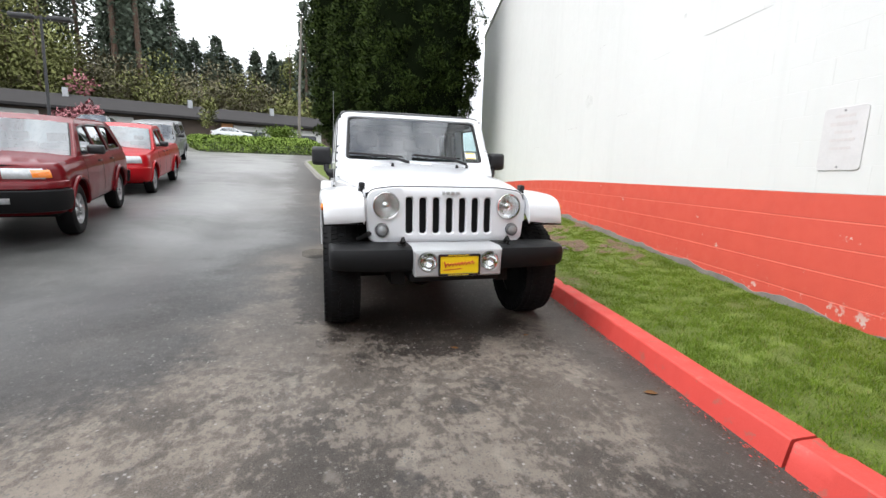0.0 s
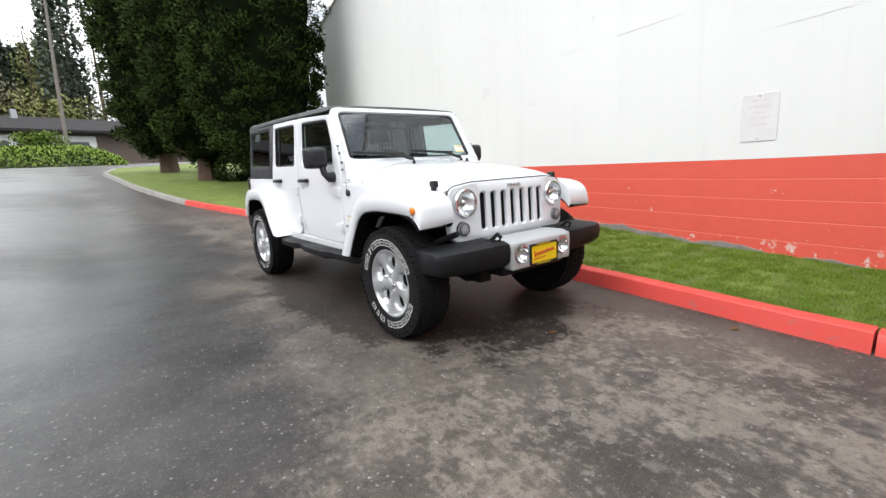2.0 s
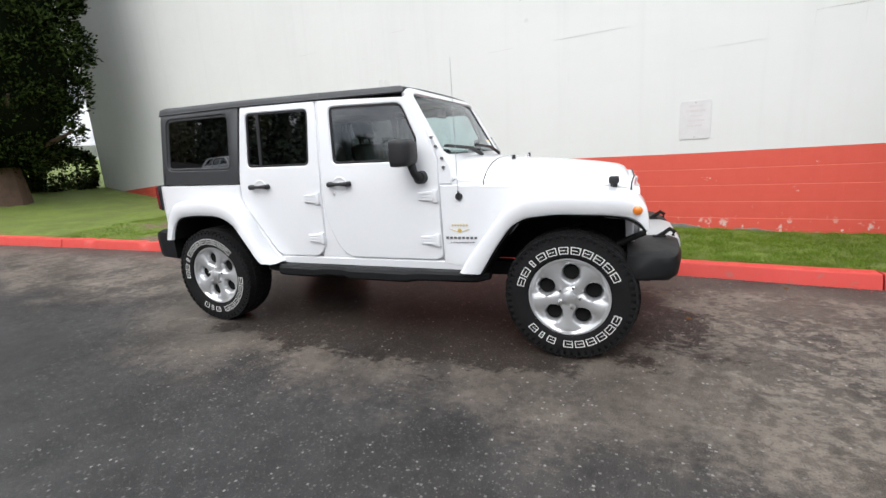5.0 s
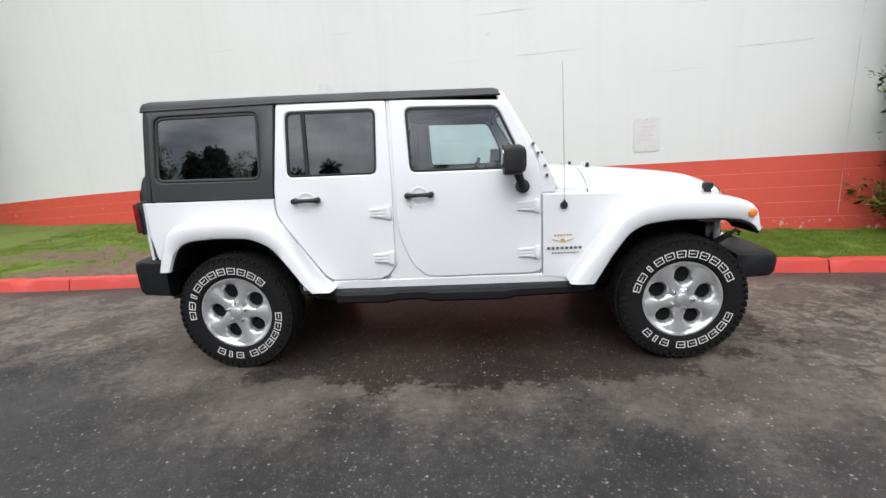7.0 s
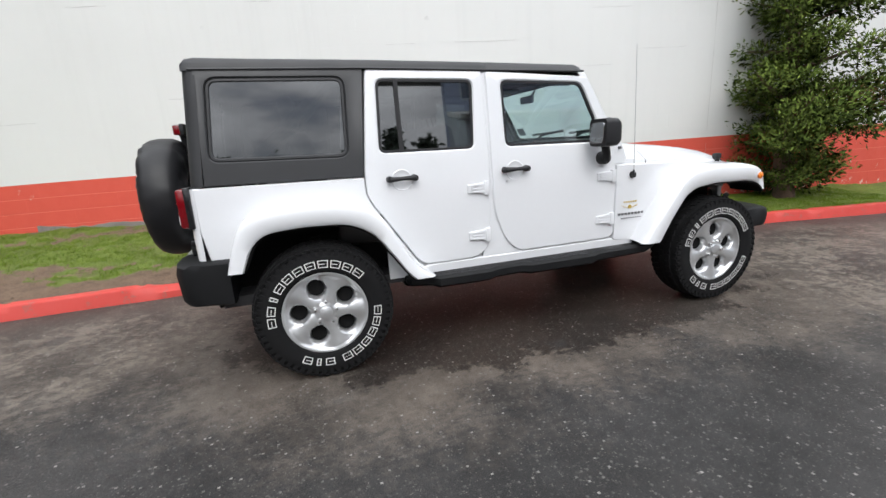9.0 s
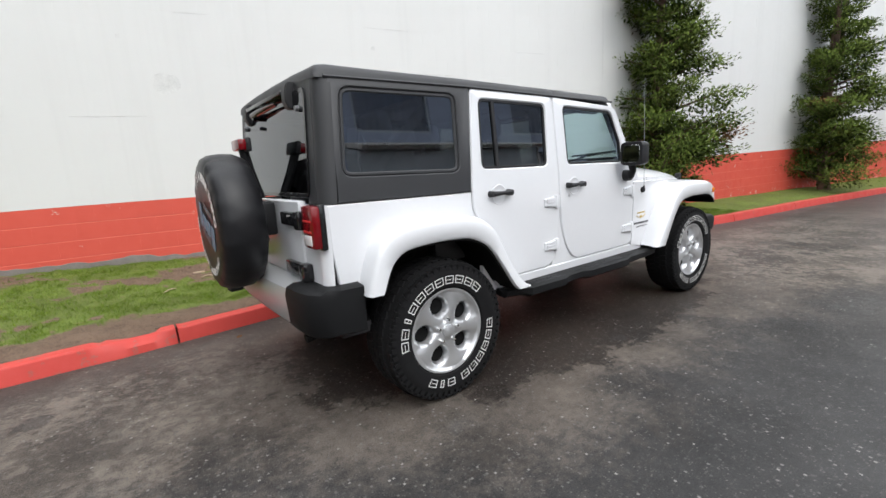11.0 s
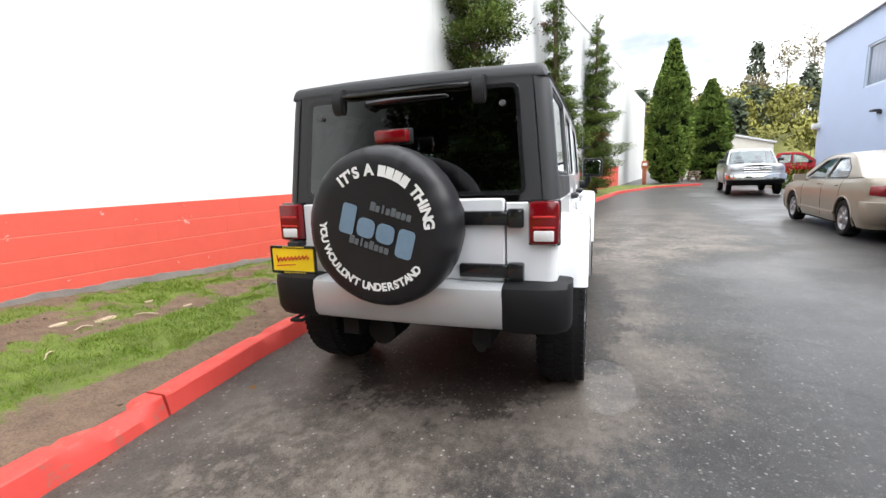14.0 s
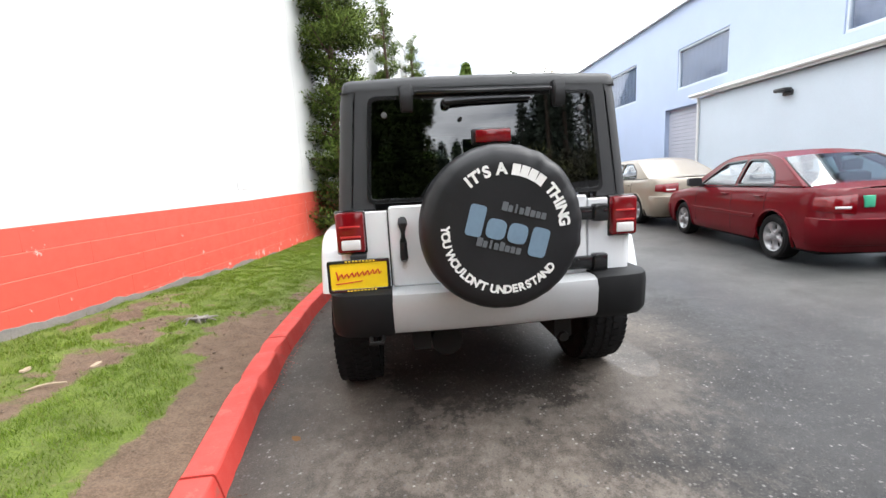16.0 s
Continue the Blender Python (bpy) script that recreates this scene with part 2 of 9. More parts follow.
    px = q.math("POWER", q.math("DIVIDE", q.math("ADD", x, 1.06), 0.17), 2.0)
    py = q.math("POWER", q.math("DIVIDE", q.math("ADD", y, -1.55), 0.42), 2.0)
    pool = q.span(q.math("ADD", q.math("ADD", px, py), q.math("MULTIPLY", q.math("ADD", q.noise(pos, 5, 4), -0.5), 1.6)), 1.05, 0.8)
    film_of_water = q.math("MAXIMUM", damp, q.math("MAXIMUM", q.math("MULTIPLY", wet_shade, 0.5), 0.45))
    sheen = q.math("MAXIMUM", q.math("MULTIPLY", film_of_water, q.math("ADD", 0.05, q.math("MULTIPLY", q.math("POWER", side, 2.5), 0.95))), q.math("MULTIPLY", pool, 0.30))
    h = q.math("ADD", q.math("MULTIPLY", grain, 0.6), q.math("ADD", q.math("MULTIPLY", stone, 0.35), q.math("MULTIPLY", chips, 0.35)))
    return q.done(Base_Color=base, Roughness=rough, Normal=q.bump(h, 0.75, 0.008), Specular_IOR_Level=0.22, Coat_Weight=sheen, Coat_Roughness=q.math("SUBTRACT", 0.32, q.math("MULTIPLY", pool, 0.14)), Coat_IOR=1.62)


def bare_soil(x, y):
    """How bare the lawn is at a place, 0 to 1: worn behind the car and along the kerb."""
    worn = max(0.0, min(1.0, (y + 1.9) / 2.2)) * max(0.0, min(1.0, (7.5 - y) / 2.0))
    v = 0.5 + 0.5 * noise.noise(Vector((x * 1.5, y * 0.75, 5.0))) + 0.26 * noise.noise(Vector((x * 4.2, y * 3.2, 1.0))) + 0.22 * noise.noise(Vector((x * 11, y * 10, 2.0)))
    d = x - kerb_x(y) - 0.15
    edge = max(0.0, min(1.0, (0.40 - d) / 0.22))
    mid = max(0.0, 1 - abs(d - 0.95 - 0.1 * math.sin(y * 1.3)) / 0.33)
    return max(0.0, min(1.0, (v + (0.42 * edge + 0.30 * mid) * worn - 0.46) * 2.6)) * (0.12 + 0.88 * worn)


def lawn_material():
    q = Nodes("thin_lawn_soil")
    pos = q.n("NewGeometry").outputs["Position"]
    bare = q.n("VertexColor")
    bare.layer_name = "bare"
    small, fine = q.noise(pos, 9, 5, 0.65), q.noise(pos, 75, 4, 0.7)
    soil = q.ramp(q.math("ADD", q.math("MULTIPLY", fine, 0.6), q.math("MULTIPLY", small, 0.4)), [(0.33, (0.066, 0.041, 0.026)), (0.66, (0.215, 0.146, 0.096))])
    green = q.ramp(q.math("ADD", q.math("MULTIPLY", fine, 0.6), q.math("MULTIPLY", small, 0.4)), [(0.33, (0.062, 0.090, 0.012)), (0.66, (0.175, 0.240, 0.032))])
    green = q.mix(q.span(q.noise(pos, 1.6, 4, 0.6), 0.42, 0.62, 0.0, 0.45), green, (0.082, 0.092, 0.022))
    f = q.span(q.math("ADD", bare.outputs[0], q.math("MULTIPLY", q.math("ADD", small, -0.5), 0.9)), 0.35, 0.62)
    return q.done(Base_Color=q.mix(f, green, soil), Roughness=0.92, Normal=q.bump(q.math("ADD", fine, q.math("MULTIPLY", small, 2.0)), 0.8, 0.02))


def wall_paint(name, col, chip, chip_amount):
    """Thick masonry paint with stains, and chips near the foot of the wall."""
    q = Nodes(name)
    co = q.n("TexCoord").outputs["Object"]
    pos = q.n("NewGeometry").outputs["Position"]
    z = q.n("SeparateXYZ", Vector=pos).outputs[2]
    rnd = q.n("NewGeometry").outputs["Random Per Island"]
    big, mid, fine = q.noise(pos, 0.5, 4), q.noise(pos, 6, 5, 0.65), q.noise(pos, 85, 4, 0.7)
    run = q.n("Mapping", Vector=pos)
    run.inputs["Scale"].default_value = (3.0, 3.0, 0.12)
    streak = q.noise(run.outputs[0], 1.4, 5, 0.6)
    base = q.mix(q.span(big, 0.3, 0.7, 0.0, 0.5), col, tuple(c * 0.93 for c in col))
    base = q.mix(q.math("MULTIPLY", q.span(streak, 0.5, 0.72), 0.12), base, tuple(c * 0.72 for c in col))
    base = q.mix(q.math("MULTIPLY", rnd, 0.03), base, tuple(c * 0.8 for c in col))
    worn = q.math("MULTIPLY", q.span(q.math("ADD", mid, q.math("MULTIPLY", fine, 0.25)), 0.80, 0.85), chip_amount)
    low = q.math("MULTIPLY", q.span(z, 0.40, 0.22), q.span(q.noise(pos, 9, 5, 0.7), 0.58, 0.64))
    base = q.mix(q.math("MAXIMUM", worn, q.math("MULTIPLY", low, chip_amount)), base, chip)
    return q.done(Base_Color=base, Roughness=q.span(mid, 0.3, 0.7, 0.5, 0.72), Normal=q.bump(q.math("ADD", fine, q.math("MULTIPLY", mid, 1.5)), 0.25, 0.004))


def leaf_material(name, dark, lite, rough=0.6, scatter=0.45):
    q = Nodes(name)
    pos = q.n("NewGeometry").outputs["Position"]
    rnd = q.n("NewGeometry").outputs["Random Per Island"]
    n1 = q.noise(pos, 1.2, 4)
    f = q.math("ADD", q.math("MULTIPLY", rnd, scatter), q.math("MULTIPLY", n1, 1.0 - scatter))
    c = q.ramp(f, [(0.18, dark), (0.55, tuple((a + b) / 2 for a, b in zip(dark, lite))), (0.85, lite)])
    return q.done(Base_Color=c, Roughness=rough, Specular_IOR_Level=0.04)


MAT = {}
MAT["asphalt"] = asphalt_material()
MAT["lawn"] = lawn_material()
MAT["white_wall"] = wall_paint("white_masonry_paint", (0.675, 0.68, 0.665), (0.50, 0.49, 0.46), 0.06)
MAT["red_wall"] = wall_paint("faded_red_masonry_paint", (0.62, 0.085, 0.055), (0.60, 0.50, 0.45), 0.9)
MAT["kerb_red"] = wall_paint("red_kerb_paint", (0.52, 0.050, 0.038), (0.27, 0.10, 0.075), 0.6)
MAT["kerb_grey"] = mat("bare_concrete_kerb", (0.22, 0.21, 0.19), 0.85, 0, 0.3, 4, 60, 0.6, 0.004, world_co=True)
MAT["red_joint"] = mat("pale_red_mortar", (0.68, 0.17, 0.12), 0.7, 0, 0.15, 4, 60, world_co=True)
MAT["footing"] = mat("grey_wall_footing", (0.20, 0.18, 0.165), 0.85, 0, 0.3, 5, 50, 0.6, 0.006, world_co=True)
MAT["pole_wood"] = mat("weathered_pole_wood", (0.13, 0.115, 0.10), 0.9, 0, 0.3, 3, 50, world_co=True)
MAT["bark"] = mat("ribbed_bark", (0.095, 0.06, 0.042), 0.9, 0, 0.45, 6, 40, 0.9, 0.02, world_co=True)
MAT["cypress"] = leaf_material("dark_cypress_needles", (0.008, 0.016, 0.004), (0.050, 0.075, 0.015))
MAT["juniper"] = leaf_material("juniper_needles", (0.042, 0.078, 0.016), (0.220, 0.285, 0.060))
# darker copy of the juniper needles, coloured as if in shade
MAT["juniper_shade"] = leaf_material("shaded_juniper_needles", (0.020, 0.034, 0.009), (0.085, 0.110, 0.028))
MAT["brown_tips"] = leaf_material("dead_brown_needles", (0.10, 0.05, 0.02), (0.24, 0.13, 0.06))
MAT["hedge"] = leaf_material("arborvitae_leaves", (0.066, 0.110, 0.022), (0.190, 0.262, 0.054))
MAT["ivy"] = leaf_material("ivy_leaves", (0.080, 0.135, 0.024), (0.260, 0.350, 0.075))
# far foliage is lightened: distance haze is put into these colours
MAT["far_green"] = leaf_material("far_hazed_fir_green", (0.070, 0.090, 0.068), (0.120, 0.148, 0.108), scatter=0.18)
MAT["far_spring"] = leaf_material("far_hazed_spring_leaves", (0.135, 0.146, 0.055), (0.205, 0.215, 0.080), scatter=0.18)
MAT["far_brown"] = leaf_material("far_hazed_bare_twigs", (0.130, 0.120, 0.078), (0.185, 0.170, 0.108), scatter=0.18)
# paler copies for the far hillside, its stronger haze mixed into the colour
MAT["hazy_spring"] = leaf_material("haze_paled_spring_leaves", (0.20, 0.20, 0.05), (0.40, 0.38, 0.12), scatter=0.18)
MAT["hazy_brown"] = leaf_material("haze_paled_bare_twigs", (0.20, 0.17, 0.10), (0.34, 0.29, 0.19), scatter=0.18)
MAT["hazy_fir"] = leaf_material("haze_paled_fir_green", (0.10, 0.125, 0.085), (0.18, 0.21, 0.14), scatter=0.18)
# near black stands for the shade inside dense crowns
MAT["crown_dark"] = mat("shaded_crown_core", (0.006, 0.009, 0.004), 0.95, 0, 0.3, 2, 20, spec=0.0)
MAT["pink"] = leaf_material("pink_blossom", (0.24, 0.09, 0.10), (0.48, 0.22, 0.24))
MAT["blade"] = leaf_material("grass_blades", (0.060, 0.108, 0.011), (0.205, 0.290, 0.036))
MAT["blade_dry"] = leaf_material("dry_grass_blades", (0.12, 0.12, 0.04), (0.26, 0.24, 0.09))
MAT["soil"] = mat("crumbled_soil", (0.13, 0.09, 0.062), 0.95, 0, 0.4, 9, 60, 0.9, 0.01, world_co=True)
MAT["gutter_silt"] = leaf_material("needle_litter", (0.030, 0.018, 0.012), (0.16, 0.07, 0.035))
MAT["blue_siding"] = mat("pale_blue_painted_wall", (0.36, 0.43, 0.58), 0.6, 0, 0.06, 0.8, 30, 0.2, 0.004, world_co=True)
MAT["grey_siding"] = mat("grey_blue_annex_wall", (0.47, 0.53, 0.59), 0.6, 0, 0.06, 0.8, 30, 0.2, 0.004, world_co=True)
MAT["trim_white"] = mat("white_trim_paint", (0.62, 0.62, 0.61), 0.5, 0, 0.08, 2, 40)
MAT["door_metal"] = mat("grey_roller_door", (0.40, 0.41, 0.47), 0.45, 0.2, 0.08, 2, 40)
MAT["roof_dark"] = mat("dark_roof_felt", (0.035, 0.033, 0.033), 0.95, 0, 0.2, 1, 20, spec=0.05)
MAT["brown_wall"] = mat("brown_board_wall", (0.10, 0.075, 0.06), 0.8, 0, 0.2, 1, 20)
MAT["tan_wall"] = mat("tan_wood_fence", (0.33, 0.15, 0.06), 0.75, 0, 0.2, 1, 20)
MAT["cream_wall"] = mat("cream_shed_wall", (0.62, 0.58, 0.50), 0.7, 0, 0.06, 1, 20)
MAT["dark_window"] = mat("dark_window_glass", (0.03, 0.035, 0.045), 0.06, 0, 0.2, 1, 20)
MAT["office_glass"] = glass("plain_window_glass", (0.74, 0.78, 0.84), 0.03, 0.06)
MAT["curtain"] = mat("blue_grey_curtain", (0.20, 0.23, 0.30), 0.9, 0, 0.35, 3, 20, world_co=True)
MAT["paper"] = mat("printed_paper", (0.72, 0.70, 0.66), 0.7, 0, 0.1, 6, 50)
MAT["sign_grey"] = mat("painted_over_sign", (0.62, 0.605, 0.605), 0.45, 0, 0.07, 6, 60)
MAT["sign_mark"] = mat("faded_sign_print", (0.60, 0.565, 0.56), 0.5, 0, 0.1, 12, 60)
MAT["crack"] = mat("open_crack", (0.46, 0.455, 0.44), 0.9, 0, 0.2, 9, 60)
MAT["scar"] = mat("bared_wall_patch", (0.635, 0.64, 0.625), 0.9, 0, 0.15, 9, 60)
MAT["wood"] = mat("weathered_pallet_wood", (0.42, 0.33, 0.23), 0.8, 0, 0.25, 4, 40, 0.4)
MAT["post_red"] = mat("red_brown_post", (0.36, 0.11, 0.05), 0.6, 0, 0.15, 4, 40)
MAT["orange"] = mat("orange_cone_plastic", (0.75, 0.16, 0.03), 0.5, 0, 0.1, 4, 40)
MAT["steel_grey"] = mat("galvanised_steel", (0.35, 0.36, 0.37), 0.4, 0.8, 0.12, 5, 60)
MAT["dull_wheel"] = mat("dull_steel_wheel", (0.30, 0.30, 0.31), 0.45, 0.6)
MAT["black_plastic"] = mat("grained_black_plastic", (0.022, 0.022, 0.024), 0.5, 0, 0.15, 6, 400, 0.25, 0.0006)


# ---- mesh helpers ----
def thing(name, label, category, group="", at=None, kind=""):
    ob = new(name)
    ob.empty_display_size = 0.2
    if at is not None:
        ob.matrix_basis = at
    return tagged(ob, label, category, group, kind)


def mesh_of(name, bm, mats, angle=40, normals=True):
    if normals:
        bmesh.ops.recalc_face_normals(bm, faces=bm.faces)
    me = bpy.data.meshes.new(name)
    bm.to_mesh(me)
    bm.free()
    for m in mats if isinstance(mats, (list, tuple)) else [mats]:
        me.materials.append(m)
    if angle:
        me.polygons.foreach_set("use_smooth", [True] * len(me.polygons))
        me.set_sharp_from_angle(angle=radians(angle))
    return me


def part(name, bm, material, parent=None, label="", angle=40, normals=True):
    ob = new(name, mesh_of(name, bm, material, angle, normals))
    ob.parent = parent
    if label:
        ob["label"] = label
    return ob


def solid(name, bm, material, label, category, kind="", group="", angle=40, normals=True):
    return tagged(part(name, bm, material, None, "", angle, normals), label, category, group, kind)


def box(bm, x0, x1, y0, y1, z0, z1, bev=0.0, seg=2, m=None):
    mat4 = Matrix.LocRotScale(((x0 + x1) / 2, (y0 + y1) / 2, (z0 + z1) / 2), None, (abs(x1 - x0), abs(y1 - y0), abs(z1 - z0)))
    vs = bmesh.ops.create_cube(bm, size=1, matrix=(m @ mat4 if m else mat4))["verts"]
    if bev:
        es = list({e for v in vs for e in v.link_edges})
        bmesh.ops.bevel(bm, geom=es, offset=bev, segments=seg, affect="EDGES", profile=0.5)
    return bm


def ring(bm, pts):
    return [bm.verts.new(p) for p in pts]


def loft(bm, rings, closed=True, caps=True, mi=0):
    """Quads between rings of equally many points."""
    vr = [ring(bm, r) for r in rings]
    n = len(vr[0])
    for a, b in zip(vr, vr[1:]):
        for i in range(n if closed else n - 1):
            j = (i + 1) % n
            f = bm.faces.new((a[i], a[j], b[j], b[i]))
            f.material_index = mi
    if caps and closed:
        for r in (vr[0], vr[-1]):
            f = bm.faces.new(r)
            f.material_index = mi
    return vr


def cyl(bm, p0, p1, r0, r1=None, seg=16):
    p0, p1 = Vector(p0), Vector(p1)
    r1 = r0 if r1 is None else r1
    q = (p1 - p0).to_track_quat("Z", "Y")
    rs = []
    for p, r in ((p0, r0), (p1, r1)):
        rs.append([p + q @ Vector((r * math.cos(a), r * math.sin(a), 0)) for a in (2 * math.pi * i / seg for i in range(seg))])
    loft(bm, rs)


def tube(bm, pts, radius, seg=8):
    pts = [Vector(p) for p in pts]
    rs = []
    for i, p in enumerate(pts):
        d = (pts[min(i + 1, len(pts) - 1)] - pts[max(i - 1, 0)]).normalized()
        q = d.to_track_quat("Z", "Y")
        r = radius[i] if isinstance(radius, (list, tuple)) else radius
        rs.append([p + q @ Vector((r * math.cos(a), r * math.sin(a), 0)) for a in (2 * math.pi * k / seg for k in range(seg))])
    loft(bm, rs)


def lathe(bm, prof, seg=48, m=Matrix(), caps=False):
    """Turns (radius, height) pairs round z, then moves by m."""
    rs = [[m @ Vector((r * math.cos(a), r * math.sin(a), h)) for a in (2 * math.pi * i / seg for i in range(seg))] for r, h in prof]
    loft(bm, rs, caps=caps)


def rounded(pts, r, seg=4):
    """A polygon with its corners rounded; r: one radius or one for each corner."""
    out, n = [], len(pts)
    for i in range(n):
        p, a, b = Vector(pts[i]), Vector(pts[i - 1]), Vector(pts[(i + 1) % n])
        rr = r[i] if isinstance(r, (list, tuple)) else r
        if rr <= 0:
            out.append(tuple(p))
            continue
        u, v = (a - p), (b - p)
        k = min(rr, u.length * 0.45, v.length * 0.45)
        s, e = p + u.normalized() * k, p + v.normalized() * k
        for j in range(seg + 1):
            t = j / seg
            out.append(tuple(s * (1 - t) ** 2 + p * 2 * t * (1 - t) + e * t * t))
    return out


def offset_poly(pts, d):
    """Moves the outline inward by d (counter-clockwise or not)."""
    n = len(pts)
    area = sum(pts[i][0] * pts[(i + 1) % n][1] - pts[(i + 1) % n][0] * pts[i][1] for i in range(n))
    s = 1 if area > 0 else -1
    out = []
    for i in range(n):
        p, a, b = Vector(pts[i]), Vector(pts[i - 1]), Vector(pts[(i + 1) % n])
        d1, d2 = (p - a), (b - p)
        if d1.length < 1e-9 or d2.length < 1e-9:
            out.append(tuple(p))
            continue
        d1.normalize(), d2.normalize()
        nrm = Vector((-(d1.y + d2.y), d1.x + d2.x)) * s
        nrm = nrm.normalized() if nrm.length > 1e-6 else Vector((-d1.y, d1.x)) * s
        c = max(0.4, nrm.dot(Vector((-d1.y, d1.x)) * s))
        out.append(tuple(p + nrm * (d / c)))
    return out


def panel(bm, outline, holes, depth, fmap, cham=0.006, cuts=(), back=False):
    """A sheet with a chamfered rim, holes and depth. fmap: (u, v, w) to a place, w inward."""
    first = set(bm.verts)

    def loop(pts, sgn):
        inner = offset_poly(pts, cham * sgn)
        a = ring(bm, [(u, v, 0) for u, v in inner])
        b = ring(bm, [(u, v, cham) for u, v in pts])
        c = ring(bm, [(u, v, depth) for u, v in pts])
        n = len(a)
        for r, s in ((a, b), (b, c)):
            for i in range(n):
                bm.faces.new((r[i], r[(i + 1) % n], s[(i + 1) % n], s[i]))
        return [bm.edges.get((a[i], a[(i + 1) % n])) for i in range(n)]

    es = loop(outline, 1)
    for h in holes:
        es += loop(h, -1)
    g = bmesh.ops.triangle_fill(bm, use_beauty=True, use_dissolve=False, edges=es, normal=(0, 0, 1))
    faces = [f for f in g["geom"] if isinstance(f, bmesh.types.BMFace)]
    for v0 in cuts:
        geo = list({v for f in faces for v in f.verts}) + list({e for f in faces for e in f.edges}) + faces
        r = bmesh.ops.bisect_plane(bm, geom=geo, plane_co=(0, v0, 0), plane_no=(0, 1, 0))
        faces = [f for f in r["geom"] if isinstance(f, bmesh.types.BMFace)]
    for v in [v for v in bm.verts if v not in first]:
        v.co = fmap(*v.co)
    return bm


def mirrored(ob, parent):
    """The same part on the other side of its thing."""
    c = ob.copy()
    scene.collection.objects.link(c)
    c.parent = parent
    c.matrix_basis = Matrix.Diagonal((-1, 1, 1, 1)) @ ob.matrix_basis
    for k in ob.children:
        kc = k.copy()
        scene.collection.objects.link(kc)
        kc.parent = c
    return c


def letters(text, size, place, bm):
    """Adds a word in the built-in font; place: (x, y) of the letter plane to a place in 3D."""
    cu = bpy.data.curves.new("word", "FONT")
    cu.body, cu.size, cu.align_x, cu.align_y = text, size, "CENTER", "CENTER"
    cu.offset = size * 0.045
    ob = bpy.data.objects.new("word", cu)
    scene.collection.objects.link(ob)
    bpy.context.view_layer.update()
    me = bpy.data.meshes.new_from_object(ob.evaluated_get(bpy.context.evaluated_depsgraph_get()))
    vs = [bm.verts.new(place(v.co.x, v.co.y)) for v in me.vertices]
    for p in me.polygons:
        try:
            bm.faces.new([vs[i] for i in p.vertices])
        except ValueError:
            pass
    scene.collection.objects.unlink(ob)
    bpy.data.objects.remove(ob)
    bpy.data.curves.remove(cu)
    bpy.data.meshes.remove(me)

# ---- ground, kerb, lawn ----
def build_ground():
    bm = bmesh.new()
    ys = [-3000, -900, -300, -120, -70, -50, -40, -34, -28] + list(np.arange(-24, 34, 1.5)) + [38, 46, 54, 64, 80, 110, 200, 600, 3000]
    xs = [-3000, -900, -300, -120, -60, -35, -22, -17, -16, -15, -14, -13, -12, -11, -8, -6, -5, -4.6, -4.3, -4, -3.7, -3.4, -3.1, -2.8, -2.5, -2.3, -2, -1, 0, 1, 2, 3, 5, 8, 12, 20, 40, 100, 300, 900, 3000]
    vs = [[bm.verts.new((x, y, ground_z(x, y))) for x in xs] for y in ys]
    for a, b in zip(vs, vs[1:]):
        for i in range(len(xs) - 1):
            bm.faces.new((a[i], a[i + 1], b[i + 1], b[i]))
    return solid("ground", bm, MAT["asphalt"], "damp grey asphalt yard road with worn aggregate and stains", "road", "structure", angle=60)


WALL_T = math.atan(0.191)
WALL_O = Vector((2.75, -2.63, 0))
WALL_U = Vector((math.sin(WALL_T), math.cos(WALL_T), 0))
WALL_N = Vector((-math.cos(WALL_T), math.sin(WALL_T), 0))


def wall_drop(s):
    """How far the courses have sunk at s along the wall."""
    return 0.0128 * s if s < 0 else 0.0036 * max(0.0, s - 5) ** 2


def wall_at(s, z, out=0.0):
    """A place on the long wall: s along it, z above the road before its courses sink, out towards the road."""
    p = WALL_O + WALL_U * s + WALL_N * out
    return Vector((p.x, p.y, z - wall_drop(s)))


def wall_x(y):
    return 2.75 + 0.191 * (y + 2.63)


def lawn_z(x, y):
    k = kerb_x(y) + 0.15
    far = max(0.3, wall_x(y) - k)
    t = max(0.0, min(1.0, (x - k) / far))
    n = noise.noise(Vector((x * 1.3, y * 1.3, 0))) * 0.028 + noise.noise(Vector((x * 5, y * 5, 3))) * 0.020 + noise.noise(Vector((x * 13, y * 13, 7))) * 0.011
    foot = max(rise(y) + 0.05, float(np.interp(y, [-4, -2, 0.3, 2.3, 4.2, 7], [0.18, 0.19, 0.28, 0.35, 0.42, 0.43])))
    return (rise(y) + 0.105) * (1 - t) + foot * t + n * min(1, t * 6)


